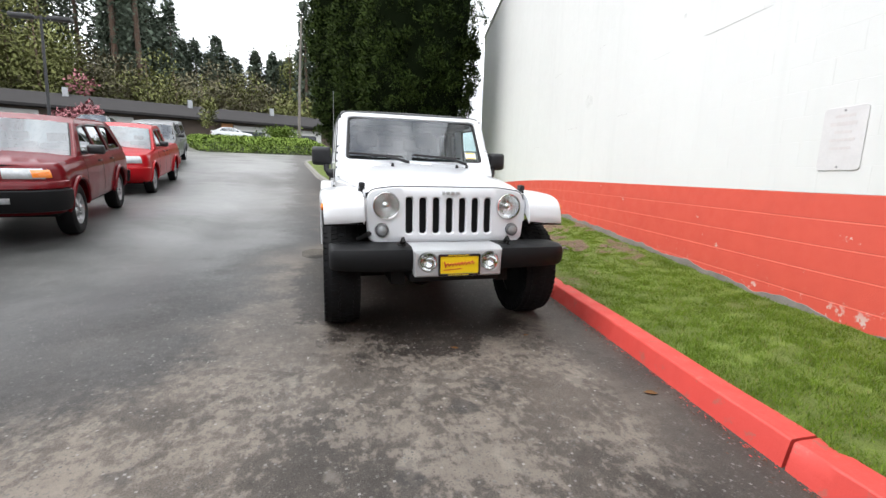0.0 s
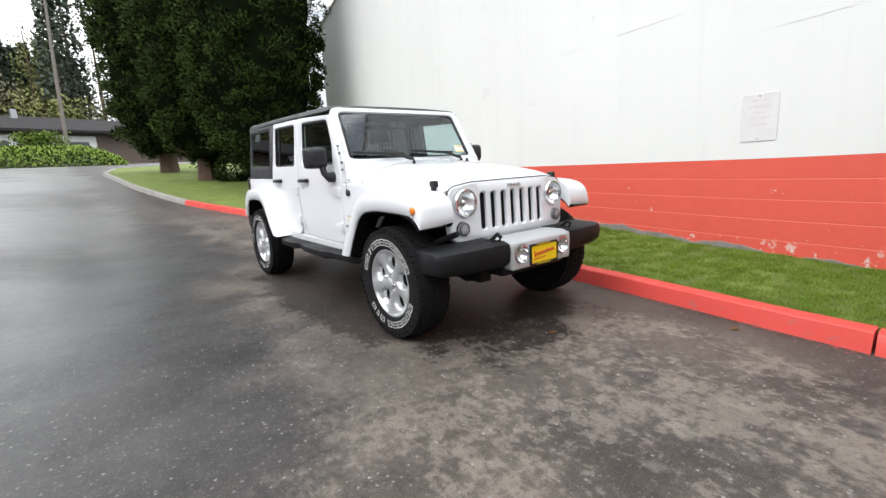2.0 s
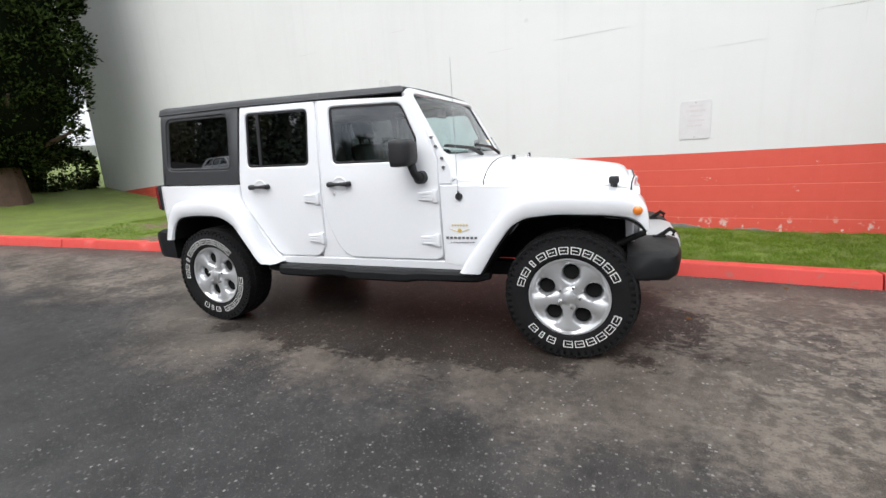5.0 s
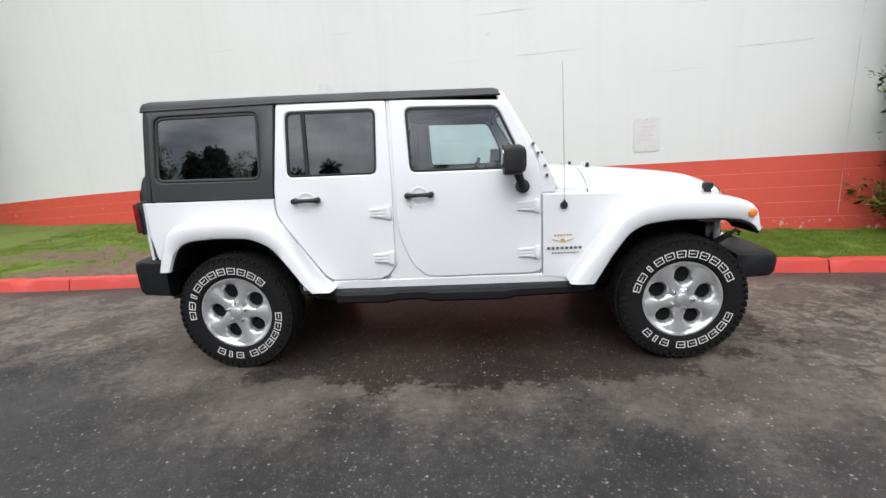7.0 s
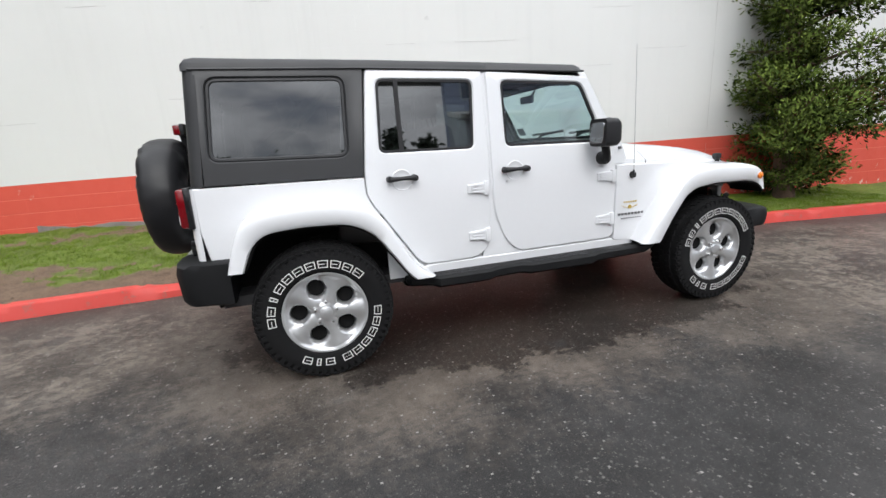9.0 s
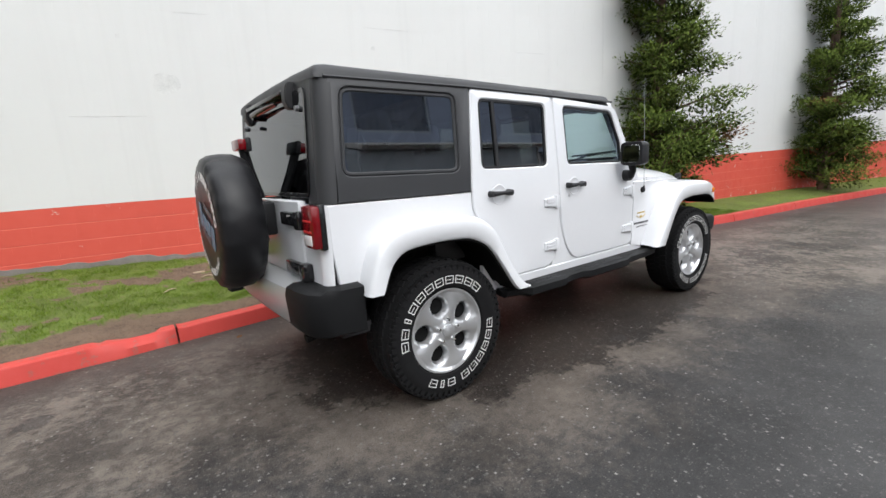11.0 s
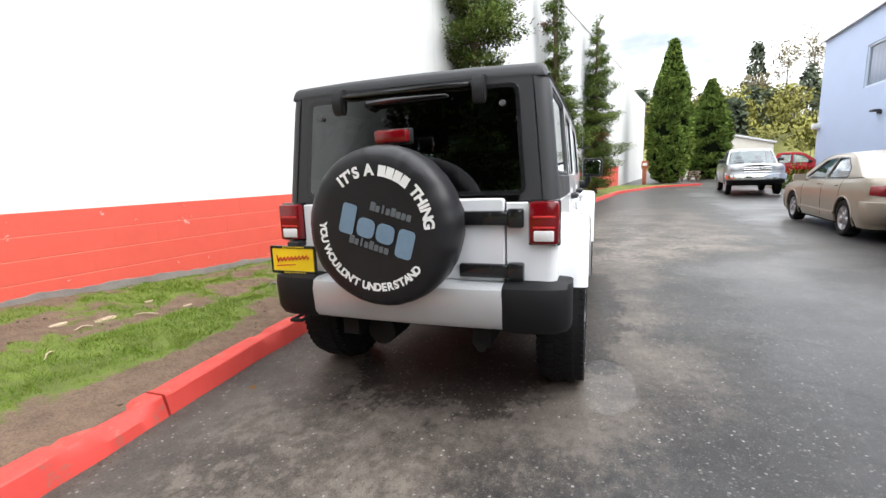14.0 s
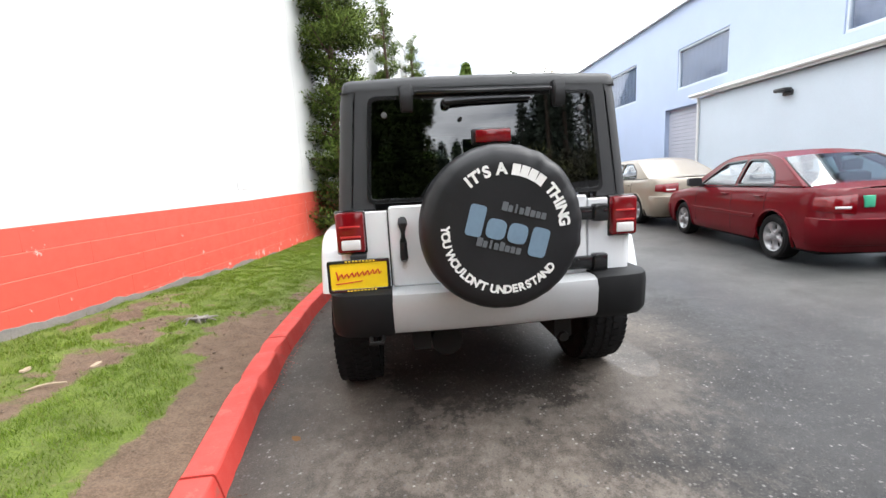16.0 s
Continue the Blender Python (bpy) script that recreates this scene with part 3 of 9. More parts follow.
def build_lawn():
    bm = bmesh.new()
    ys = list(np.arange(-27.5, -8, 0.7)) + list(np.arange(-8, 8, 0.055)) + list(np.arange(8, 33, 0.7))
    vs = []
    for y in ys:
        k = kerb_x(y) + 0.10
        far = wall_x(y) + 0.3 if y < 13.6 else wall_x(13.6) + 6 + (y - 13.6) * 2
        row = []
        for i in range(41):
            x = k + (far - k) * i / 40
            row.append(bm.verts.new((x, y, lawn_z(x, y))))
        vs.append(row)
    for a, b in zip(vs, vs[1:]):
        for i in range(40):
            bm.faces.new((a[i], a[i + 1], b[i + 1], b[i]))
    lay = bm.loops.layers.float_color.new("bare")
    for f in bm.faces:
        for lp in f.loops:
            k = bare_soil(lp.vert.co.x, lp.vert.co.y)
            lp[lay] = (k, k, k, 1)
    return solid("lawn", bm, MAT["lawn"], "thin mossy lawn strip with bare brown soil between kerb and wall", "lawn", "structure", angle=80)


def build_kerb():
    line = thing("kerb", "red-painted concrete kerb with chipped edges beside the lawn", "kerb", kind="structure")
    joints = [-27.6, -25.0, -22.0, -19.0, -16.0, -13.0, -10.2, -8.6, -6.3, -3.78, -1.2, 0.9, 2.62, 4.6, 6.6, 8.6, 10.6, 12.4, 14.2, 16.5, 19, 21.5, 24, 27, 30]
    rng = random.Random(5)
    for a, b in zip(joints, joints[1:]):
        bm = bmesh.new()
        n = max(3, int((b - a) / 0.045)) if -8 < a < 8 else 8
        rs = []
        for i in range(n + 1):
            y = a + 0.008 + (b - a - 0.016) * i / n
            x, z = kerb_x(y), rise(y)
            wob = noise.noise(Vector((y * 3.1, 4, 0))) * 0.008 + noise.noise(Vector((y * 11, 4, 3))) * 0.004
            top = 0.128 + noise.noise(Vector((y * 1.7, 9, 0))) * 0.006
            chip = 0.0
            # broken stretch behind the car, and a few chips
            if 2.72 < y < 3.12:
                t = (y - 2.72) / 0.40
                chip = (0.055 if t < 0.55 else 0.040) * min(1, t * 6, (1 - t) * 3) * (0.85 + 0.3 * noise.noise(Vector((y * 30, 0, 0))))
            elif noise.noise(Vector((y * 4.0, 1, 2))) > 0.38:
                chip = 0.020 + 0.012 * noise.noise(Vector((y * 21.0, 1, 2)))
            rs.append([(x + wob - 0.042, y, z - 0.05), (x + wob - 0.018, y, z + 0.06), (x + wob - 0.002 + chip * 0.7, y, z + top - 0.008 - chip * 0.8),
                       (x + wob + 0.006 + chip, y, z + top - 0.001 - chip * 0.5), (x + wob + 0.035 + chip, y, z + top - chip * 0.35),
                       (x + 0.14, y, z + top - 0.002 - chip * 0.75), (x + 0.155, y, z + top - 0.02 - chip * 0.75), (x + 0.155, y, z - 0.05)])
        loft(bm, rs)
        part("kerb_stone", bm, MAT["kerb_red"] if -28 < a < 10.5 else MAT["kerb_grey"], line, angle=32)
    return line


# ---- the long masonry wall ----
RED_TOP = 1.12
COURSE = 0.2
BLOCK = 0.4


def block_mesh(w, h, d=0.012, g=0.0001, c=0.003):
    """One painted block face: front, chamfer and sides."""
    bm = bmesh.new()
    k = 0.0032
    o = [(g, k), (w - g, k), (w - g, h - k), (g, h - k)]
    i = [(g, k + c), (w - g, k + c), (w - g, h - k - c), (g, h - k - c)]
    a = ring(bm, [(u, 0, v) for u, v in i])
    b = ring(bm, [(u, -c * 0.8, v) for u, v in o])
    e = ring(bm, [(u, -d, v) for u, v in o])
    bm.faces.new(a)
    for p, q in ((a, b), (b, e)):
        for n in range(4):
            bm.faces.new((p[n], p[(n + 1) % 4], q[(n + 1) % 4], q[n]))
    return bm


def build_wall():
    s0, s1, top = -26.6, 16.9, 7.45
    steps = [s0, 0, 5] + [6 + k for k in range(11)] + [s1]
    wall = thing("wall_east", "tall white masonry block wall with a faded red band along its foot", "wall", kind="structure")
    # backing slabs in the joints' depth
    for name, z0, z1, m in (("wall_base", -0.6, RED_TOP, "red_joint"), ("wall_upper", RED_TOP, top, "white_wall")):
        bm = bmesh.new()
        rs = []
        for s in steps:
            rs.append([wall_at(s, z0, -0.0025 if z0 < 0 else -0.012), wall_at(s, z1, -0.0025 if z0 < 0 else -0.012), wall_at(s, z1, -0.3), wall_at(s, z0, -0.3)])
        loft(bm, rs)
        part(name, bm, MAT[m], wall)
    bm = bmesh.new()
    loft(bm, [[wall_at(s, top, 0.035), wall_at(s, top + 0.09, 0.035), wall_at(s, top + 0.09, -0.34), wall_at(s, top, -0.34)] for s in [s0 - 0.04] + steps[1:-1] + [s1 + 0.04]])
    part("coping", bm, MAT["trim_white"], wall)
    # rows of blocks: the white rows as one joined face, the red rows near the camera one by one
    for m, zs, lo in (("white_wall", [RED_TOP + COURSE * i for i in range(32)], 99), ("red_wall", [RED_TOP - COURSE * (i + 1) for i in range(7)], 0)):
        bm = bmesh.new()
        for r, z in enumerate(zs):
            s = s0 + (BLOCK / 2 if r % 2 else 0)
            while s < s1 - 0.05:
                w = min(BLOCK, s1 - s)
                near = m == "red_wall" and -5.2 < s < 8.0 and r < 5
                h = min(COURSE, top - z)
                if not near:
                    g, c = 0.0, (0.0025 if m == "white_wall" else 0.003)
                    gz = 0.0 if m == "white_wall" else 0.0032
                    o = [(s + g, z + gz), (s + w - g, z + gz), (s + w - g, z + h - gz), (s + g, z + h - gz)]
                    i = [(s + c * 0.3, z + gz + c), (s + w - c * 0.3, z + gz + c), (s + w - c * 0.3, z + h - gz - c), (s + c * 0.3, z + h - gz - c)]
                    j = noise.cell(Vector((s * 7.3, z * 11.1, 1.0))) * 0.0003
                    a = ring(bm, [wall_at(u, v, j) for u, v in i])
                    b = ring(bm, [wall_at(u, v, j - (0.0009 if m == 'white_wall' else 0.002)) for u, v in o])
                    bm.faces.new(a)
                    for k in range(4):
                        bm.faces.new((a[k], a[(k + 1) % 4], b[(k + 1) % 4], b[k]))
                s += BLOCK
        ob = part("block_rows", bm, MAT[m], wall, angle=0, normals=False)
        ob["kind"] = "stuff"
    bm = bmesh.new()
    rs = []
    for k in range(210):
        s = -2.5 + 0.05 * k
        t = float(np.interp(s, [-2.5, -0.5, 1.5, 4, 6, 9], [0.08, 0.19, 0.275, 0.385, 0.455, 0.48])) + 0.05 * noise.noise(Vector((s * 2.1, 0, 0))) + 0.03 * noise.noise(Vector((s * 7.0, 4, 0))) + wall_drop(s)
        rs.append([wall_at(s, -0.3, 0.004), wall_at(s, t, 0.004 + 0.002 * noise.noise(Vector((s * 9, 1, 0)))), wall_at(s, t + 0.004, -0.002), wall_at(s, -0.3, -0.005)])
    loft(bm, rs)
    part("footing", bm, MAT["footing"], wall)
    # sign, patch, hairline cracks, joint cover
    sign = thing("wall_sign", "painted-over rectangular metal sign with faded print on the white wall", "sign")
    bm = bmesh.new()
    panel(bm, rounded([(-0.10, 1.29), (0.235, 1.29), (0.235, 1.745), (-0.10, 1.745)], 0.035), [], 0.006, lambda u, v, w: wall_at(u - 0.02, v, 0.008 - w), 0.002)
    part("plate", bm, MAT["sign_grey"], sign)
    bm = bmesh.new()
    for z, a, b, h in ((1.67, -0.03, 0.12, 0.02), (1.61, -0.05, 0.15, 0.028), (1.555, -0.02, 0.11, 0.02), (1.50, -0.05, 0.14, 0.02), (1.44, -0.03, 0.13, 0.02)):
        loft(bm, [[wall_at(s, z, 0.0095), wall_at(s, z + h, 0.0095), wall_at(s, z + h, 0.007), wall_at(s, z, 0.007)] for s in (a, b)])
    pr = part("print", bm, MAT["sign_mark"], sign)
    pr["kind"] = "stuff"
    for z in (1.315, 1.72):
        bm = bmesh.new()
        cyl(bm, wall_at(0.05, z, 0.007), wall_at(0.05, z, 0.012), 0.008, seg=8)
        part("screw", bm, MAT["steel_grey"], sign)
    rng = random.Random(11)

    def scar(s, z, r, n=22, wid=0.003):
        pts = []
        for i in range(n + 1):
            a = 2 * math.pi * i / n * 0.93
            rr = r * (0.8 + 0.35 * noise.noise(Vector((s + math.cos(a), z + math.sin(a), 7))))
            pts.append(wall_at(s + rr * math.cos(a) * 1.15, z + rr * math.sin(a), 0.002))
        b = bmesh.new()
        rim = pts[:len(pts) * 6 // 11]
        tube(b, rim, [wid * (0.3 + 0.7 * abs(math.sin(i * 1.7))) for i in range(len(rim))], 5)
        mid = b.verts.new(wall_at(s, z, 0.0006))
        vs = ring(b, [p + WALL_N * -0.0008 for p in pts])
        for p, q in zip(vs, vs[1:] + vs[:1]):
            b.faces.new((mid, p, q))
        return solid("plaster_scar", b, MAT["scar"], "round broken patch in the white wall paint", "wall damage", "structure")

    scar(4.83, 2.50, 0.15)
    scar(5.25, 3.02, 0.03)
    scar(2.2, 3.05, 0.035)
    for s, z, ln in ((5.1, 2.2, 0.75), (0.9, 2.75, 0.9), (1.6, 3.35, 0.7), (-0.6, 2.35, 0.5), (2.4, 2.62, 0.4), (6.4, 3.25, 0.5), (4.3, 3.3, 0.35), (-1.8, 2.55, 0.8), (3.4, 2.2, 0.3), (-0.9, 3.15, 0.6), (7.6, 2.0, 0.6)):
        b = bmesh.new()
        pts = [wall_at(s + ln * i / 9, round((z - RED_TOP) / COURSE) * COURSE + RED_TOP + 0.004 * rng.uniform(-1, 1), 0.0012) for i in range(10)]
        tube(b, pts, [0.0006 + 0.0021 * rng.random() for _ in range(10)], 4)
        solid("wall_crack", b, MAT["crack"], "thin open crack along a mortar joint of the white wall", "wall damage", "structure")
    b = bmesh.new()
    tube(b, [wall_at(-2.28 + 0.004 * math.sin(i), 0.35 + 0.5 * i, -0.001) for i in range(14)], 0.003, 5)
    solid("joint_seam", b, MAT["crack"], "vertical control joint seam in the block wall", "wall damage", "structure")
    # the plain end of the building beyond the red band
    bm = bmesh.new()
    far = [wall_at(-26.61, -0.5, -0.06), wall_at(-26.61, 7.0, -0.06), wall_at(-26.61, 7.0, -6), wall_at(-26.61, -0.5, -6)]
    loft(bm, [far, [p + WALL_U * -15 for p in far]])
    solid("wall_annex", bm, MAT["white_wall"], "plain white end of the long building without the red band", "wall", "structure")
    # body of the building behind the wall
    bm = bmesh.new()
    loft(bm, [[wall_at(s, -0.6, -0.32), wall_at(s, top - 0.02, -0.32), wall_at(s, top - 0.02, -14), wall_at(s, -0.6, -14)] for s in [s0 + 0.05] + steps[1:-1] + [s1 - 0.05]])
    solid("building_body", bm, MAT["white_wall"], "white end walls and flat roof of the long building", "building", "structure")
    return wall


def red_blocks(wall):
    """The red blocks that the camera passes nearest, one object each."""
    me = mesh_of("block", block_mesh(BLOCK, COURSE, 0.012), MAT["red_wall"], 0)
    for r in range(5):
        z = RED_TOP - COURSE * (r + 1)
        s = -26.6 + (BLOCK / 2 if r % 2 else 0)
        while s < 16.9:
            if -5.2 < s < 8.0:
                ob = new("block", me)
                ob.parent = wall
                p = wall_at(s, z, 0.0003 * math.sin(s * 9 + r * 5))
                ax = (wall_at(s + BLOCK, z) - wall_at(s, z)).normalized()
                rot = Matrix((ax, WALL_N, ax.cross(WALL_N))).transposed().to_4x4()
                ob.matrix_basis = Matrix.Translation(p) @ rot
            s += BLOCK


ground = build_ground()
lawn = build_lawn()
kerb = build_kerb()
wall_east = build_wall()

# ---- the white off-road car: front towards -y, right side towards -x ----
CAR = {
    "white": mat("white_car_paint", (0.695, 0.705, 0.725), 0.30, 0, 0.015, 3, 40, coat=0.8, rvar=0.05),
    "seam": mat("dark_body_gap", (0.02, 0.02, 0.022), 0.8),
    "black": mat("satin_black_trim", (0.017, 0.017, 0.0185), 0.46, 0, 0.1, 6, 300, 0.2, 0.0005, spec=0.3),
    "gloss_black": mat("gloss_black_trim", (0.012, 0.012, 0.013), 0.12, 0, 0.1, 6, 100),
    "hardtop": mat("textured_black_hardtop", (0.021, 0.0218, 0.024), 0.52, 0, 0.12, 5, 420, 0.35, 0.0008, spec=0.5),
    "bumper": mat("moulded_black_bumper", (0.008, 0.0083, 0.009), 0.55, 0, 0.12, 5, 350, 0.3, 0.0008, spec=0.2),
    "silver": mat("silver_bumper_cover", (0.50, 0.51, 0.52), 0.36, 0.45, 0.04, 4, 60),
    "alloy": mat("bright_alloy", (0.60, 0.61, 0.62), 0.36, 0.75, 0.04, 6, 80),
    "chrome": mat("chrome_plate", (0.78, 0.78, 0.78), 0.10, 1.0, 0.02, 6, 80),
    "tyre": mat("black_tyre_rubber", (0.006, 0.006, 0.0065), 0.80, 0, 0.25, 9, 120, 0.3, 0.001, spec=0.22),
    "cover": mat("black_vinyl_cover", (0.010, 0.010, 0.0115), 0.42, 0, 0.15, 5, 60, 0.25, 0.002, spec=0.34),
    "ink": mat("white_rubber_print", (0.72, 0.72, 0.70), 0.6, 0, 0.08, 8, 60),
    "blue_print": mat("slate_blue_print", (0.13, 0.20, 0.27), 0.55, 0, 0.1, 8, 60),
    "grey_print": mat("dim_grey_print", (0.09, 0.10, 0.11), 0.55, 0, 0.1, 8, 60),
    "red_lens": mat("red_tail_lens", (0.15, 0.002, 0.005), 0.16, 0, 0.25, 14, 60, coat=0.25),
    "white_lens": mat("clear_reverse_lens", (0.66, 0.64, 0.64), 0.15, 0, 0.08, 20, 60, coat=1.0),
    "lamp_face": mat("moulded_headlamp_face", (0.36, 0.37, 0.38), 0.18, 0.3, 0.25, 18, 60, coat=0.6),
    "amber": mat("amber_lens", (0.75, 0.20, 0.02), 0.18, 0, 0.1, 14, 60, coat=1.0),
    "yellow": mat("yellow_dealer_card", (0.85, 0.58, 0.01), 0.42, 0, 0.05, 6, 60),
    "red_ink": mat("red_script_print", (0.50, 0.015, 0.015), 0.5, 0, 0.08, 8, 60),
    "gold": mat("gold_badge", (0.62, 0.45, 0.13), 0.35, 0.4, 0.1, 20, 60),
    "dark_badge": mat("dark_grey_badge", (0.11, 0.11, 0.115), 0.4, 0.2, 0.1, 20, 60),
    "liner": mat("wheel_well_liner", (0.008, 0.008, 0.008), 0.9, 0, 0.2, 6, 60, spec=0.1),
    "frame": mat("chassis_black", (0.010, 0.0095, 0.009), 0.8, 0, 0.3, 8, 60, spec=0.2),
    "cabin": mat("dark_cabin_trim", (0.022, 0.022, 0.024), 0.7, 0, 0.15, 6, 120),
    "seat": mat("dark_leather_seat", (0.030, 0.029, 0.029), 0.45, 0, 0.15, 6, 120, 0.2, 0.001),
    "belt": mat("grey_cabin_cloth", (0.16, 0.16, 0.16), 0.8, 0, 0.1, 6, 120),
    "privacy": glass("privacy_glass", (0.055, 0.06, 0.062), 0.02, 0.11),
    "clear": glass("clear_green_glass", (0.70, 0.82, 0.825), 0.02, 0.10),
    "lamp_glass": glass("clear_lamp_lens", (0.95, 0.96, 0.96)),
    "reflector": mat("bright_reflector", (0.88, 0.88, 0.88), 0.22, 0.9, 0.10, 40, 90),
    "car_glass": glass("tinted_car_glass", (0.42, 0.53, 0.55), 0.02, 0.13),
    "mirror": mat("mirror_face", (0.85, 0.86, 0.87), 0.02, 1.0, 0.01),
}


def side_x(z):
    """Half width of the body's side at a height."""
    return float(np.interp(z, [0.45, 0.62, 0.95, 1.16, 1.26, 1.72, 1.80], [0.770, 0.785, 0.797, 0.790, 0.783, 0.742, 0.728]))


def on_side(out=0.0):
    return lambda u, v, w: Vector((-(side_x(v) + out - w), u, v))


car = thing("off_road_car", "white four-door off-road car with black hardtop, parked along the red kerb", "car")


def both(name, bm, m, label="", angle=40):
    """A part on the right side and its mirror on the left."""
    a = part(name, bm, m, car, label, angle)
    return a, mirrored(a, car)


def car_tub():
    # rear quarter
    out = [(2.035, 0.715), (2.07, 0.95), (2.072, 1.172), (1.16, 1.160), (1.157, 1.06), (1.13, 1.0), (1.02, 0.83), (0.865, 0.60), (0.83, 0.57), (0.81, 0.535),
           (0.95, 0.535), (1.04, 0.69), (1.16, 0.85), (1.29, 0.915), (1.74, 0.915), (1.80, 0.90), (1.87, 0.72)]
    bm = bmesh.new()
    panel(bm, out, [], 0.03, on_side(), 0.006, (0.62, 0.95))
    both("quarter_panel", bm, CAR["white"])
    # doors
    rd = rounded([(1.09, 1.775), (0.365, 1.75), (0.352, 1.20), (0.365, 0.66), (0.45, 0.575), (0.81, 0.578), (0.86, 0.612), (1.015, 0.838), (1.122, 1.0), (1.15, 1.06), (1.152, 1.20)],
                 [0.03, 0.02, 0.0, 0.06, 0.10, 0.05, 0.05, 0.03, 0.05, 0.02, 0])
    rw = rounded([(1.035, 1.715), (0.435, 1.70), (0.452, 1.285), (1.055, 1.293)], 0.045)
    fd = rounded([(0.345, 1.75), (-0.40, 1.705), (-0.505, 1.50), (-0.60, 1.285), (-0.611, 1.15), (-0.611, 0.60), (-0.55, 0.580), (0.16, 0.580), (0.26, 0.68), (0.335, 0.88), (0.342, 1.2)],
                 [0.02, 0.04, 0, 0, 0, 0.05, 0.03, 0.10, 0.08, 0.08, 0])
    fw = rounded([(0.245, 1.695), (-0.345, 1.672), (-0.455, 1.43), (-0.462, 1.275), (0.232, 1.285)], [0.045, 0.05, 0.02, 0.03, 0.045])
    for nm, o, h, g in (("rear_door", rd, rw, "privacy"), ("front_door", fd, fw, "clear")):
        bm = bmesh.new()
        panel(bm, o, [h], 0.045, on_side(0.001), 0.007, (0.62, 0.95, 1.16, 1.26))
        a, b = both(nm, bm, CAR["white"])
        for d in (a, b):
            # rubber rim, pane, handle, hinges belong to the door
            bm = bmesh.new()
            inner = offset_poly(h, 0.016)
            panel(bm, h, [inner], 0.02, on_side(-0.006), 0.002)
            part("window_rubber", bm, CAR["black"], d)
            bm = bmesh.new()
            panel(bm, offset_poly(h, 0.012), [], 0.004, on_side(-0.014), 0.001)
            p = part("window_pane", bm, CAR[g], d, "tinted window glass" if g == "privacy" else "clear greenish window glass")
            p.visible_shadow = False
            if nm == "rear_door":
                bm = bmesh.new()
                box(bm, -(side_x(1.5) - 0.004), -(side_x(1.5) - 0.022), 0.905, 0.93, 1.29, 1.71)
                for v in bm.verts:
                    v.co.x -= side_x(v.co.z) - side_x(1.5)
                part("window_divider", bm, CAR["black"], d)
            y = 0.178 if nm == "front_door" else 0.935
            # recess cup, handle bar
            bm = bmesh.new()
            lathe(bm, [(0.066, 0.0), (0.061, 0.004), (0.052, 0.001), (0.02, -0.004), (0.0001, -0.004)], 28, Matrix.Translation((-(side_x(1.13) + 0.001), y, 1.128)) @ Matrix.Rotation(-math.pi / 2, 4, "Y"))
            part("handle_cup", bm, CAR["white"], d)
            bm = bmesh.new()
            x = -(side_x(1.135) + 0.035)
            tube(bm, [(x + 0.02, y + 0.085, 1.136), (x, y + 0.07, 1.138), (x - 0.004, y, 1.140), (x, y - 0.075, 1.139), (x + 0.02, y - 0.09, 1.138)], [0.014, 0.017, 0.012, 0.016, 0.013], 10)
            for yy in (y + 0.075, y - 0.078):
                cyl(bm, (x + 0.035, yy, 1.138), (x - 0.006, yy, 1.138), 0.021, 0.018, 14)
            part("door_handle", bm, CAR["black"], d, "black pull handle")
            bm = bmesh.new()
            if nm == "front_door":
                cyl(bm, (-side_x(1.05), y + 0.06, 1.065), (-side_x(1.05) - 0.004, y + 0.06, 1.065), 0.010, seg=12)
                part("lock", bm, CAR["alloy"], d)
            else:
                bm.free()
            y0 = -0.565 if nm == "front_door" else 0.405
            for z in (1.035, 0.728):
                bm = bmesh.new()
                xs = -side_x(z)
                box(bm, xs + 0.004, xs - 0.022, y0 - 0.035, y0 + 0.0, z - 0.045, z + 0.045, 0.006, 2)
                loft(bm, [[(xs + 0.002, y0 - 0.005, z - 0.036), (xs - 0.018, y0 - 0.005, z - 0.034), (xs - 0.018, y0 - 0.005, z + 0.034), (xs + 0.002, y0 - 0.005, z + 0.036)],
                          [(xs + 0.002, y0 + 0.11, z - 0.028), (xs - 0.009, y0 + 0.11, z - 0.024), (xs - 0.009, y0 + 0.11, z + 0.024), (xs + 0.002, y0 + 0.11, z + 0.028)]])
                for k in (-0.02, 0.0, 0.02):
                    box(bm, xs - 0.012, xs - 0.0195, y0, y0 + 0.09, z + k - 0.004, z + k + 0.004)
                part("hinge", bm, CAR["white"], d)
    # panel between the front door and the front wheel, up to the bonnet line
    out = [(-0.616, 0.56), (-0.80, 0.53), (-0.93, 0.55), (-1.04, 0.72), (-1.16, 0.86), (-1.30, 0.93), (-1.30, 1.085), (-0.92, 1.098), (-0.616, 1.108)]
    bm = bmesh.new()
    panel(bm, out, [], 0.04, on_side(-0.001), 0.005, (0.62, 0.95))
    # taper towards the bonnet
    for v in bm.verts:
        if v.co.y < -0.9:
            v.co.x += (-0.9 - v.co.y) * 0.19
    both("cowl_side", bm, CAR["white"])
    # sill
    bm = bmesh.new()
    panel(bm, [(0.93, 0.492), (-0.80, 0.492), (-0.80, 0.548), (-0.6, 0.575), (0.80, 0.573), (0.93, 0.53)], [], 0.06, on_side(-0.004), 0.008)
    both("sill", bm, CAR["white"])
    # dark inner shell in the seams' depth
    bm = bmesh.new()
    for z0, z1, y0, y1 in ((0.50, 1.22, -0.62, 1.05), (0.93, 1.16, 1.0, 2.05), (0.9, 1.06, -0.85, -0.6)):
        rs = [[(-(side_x(z) - 0.035), y, z), (-(side_x(z) - 0.065), y, z)] for z in (z0, z1) for y in (y0, y1)]
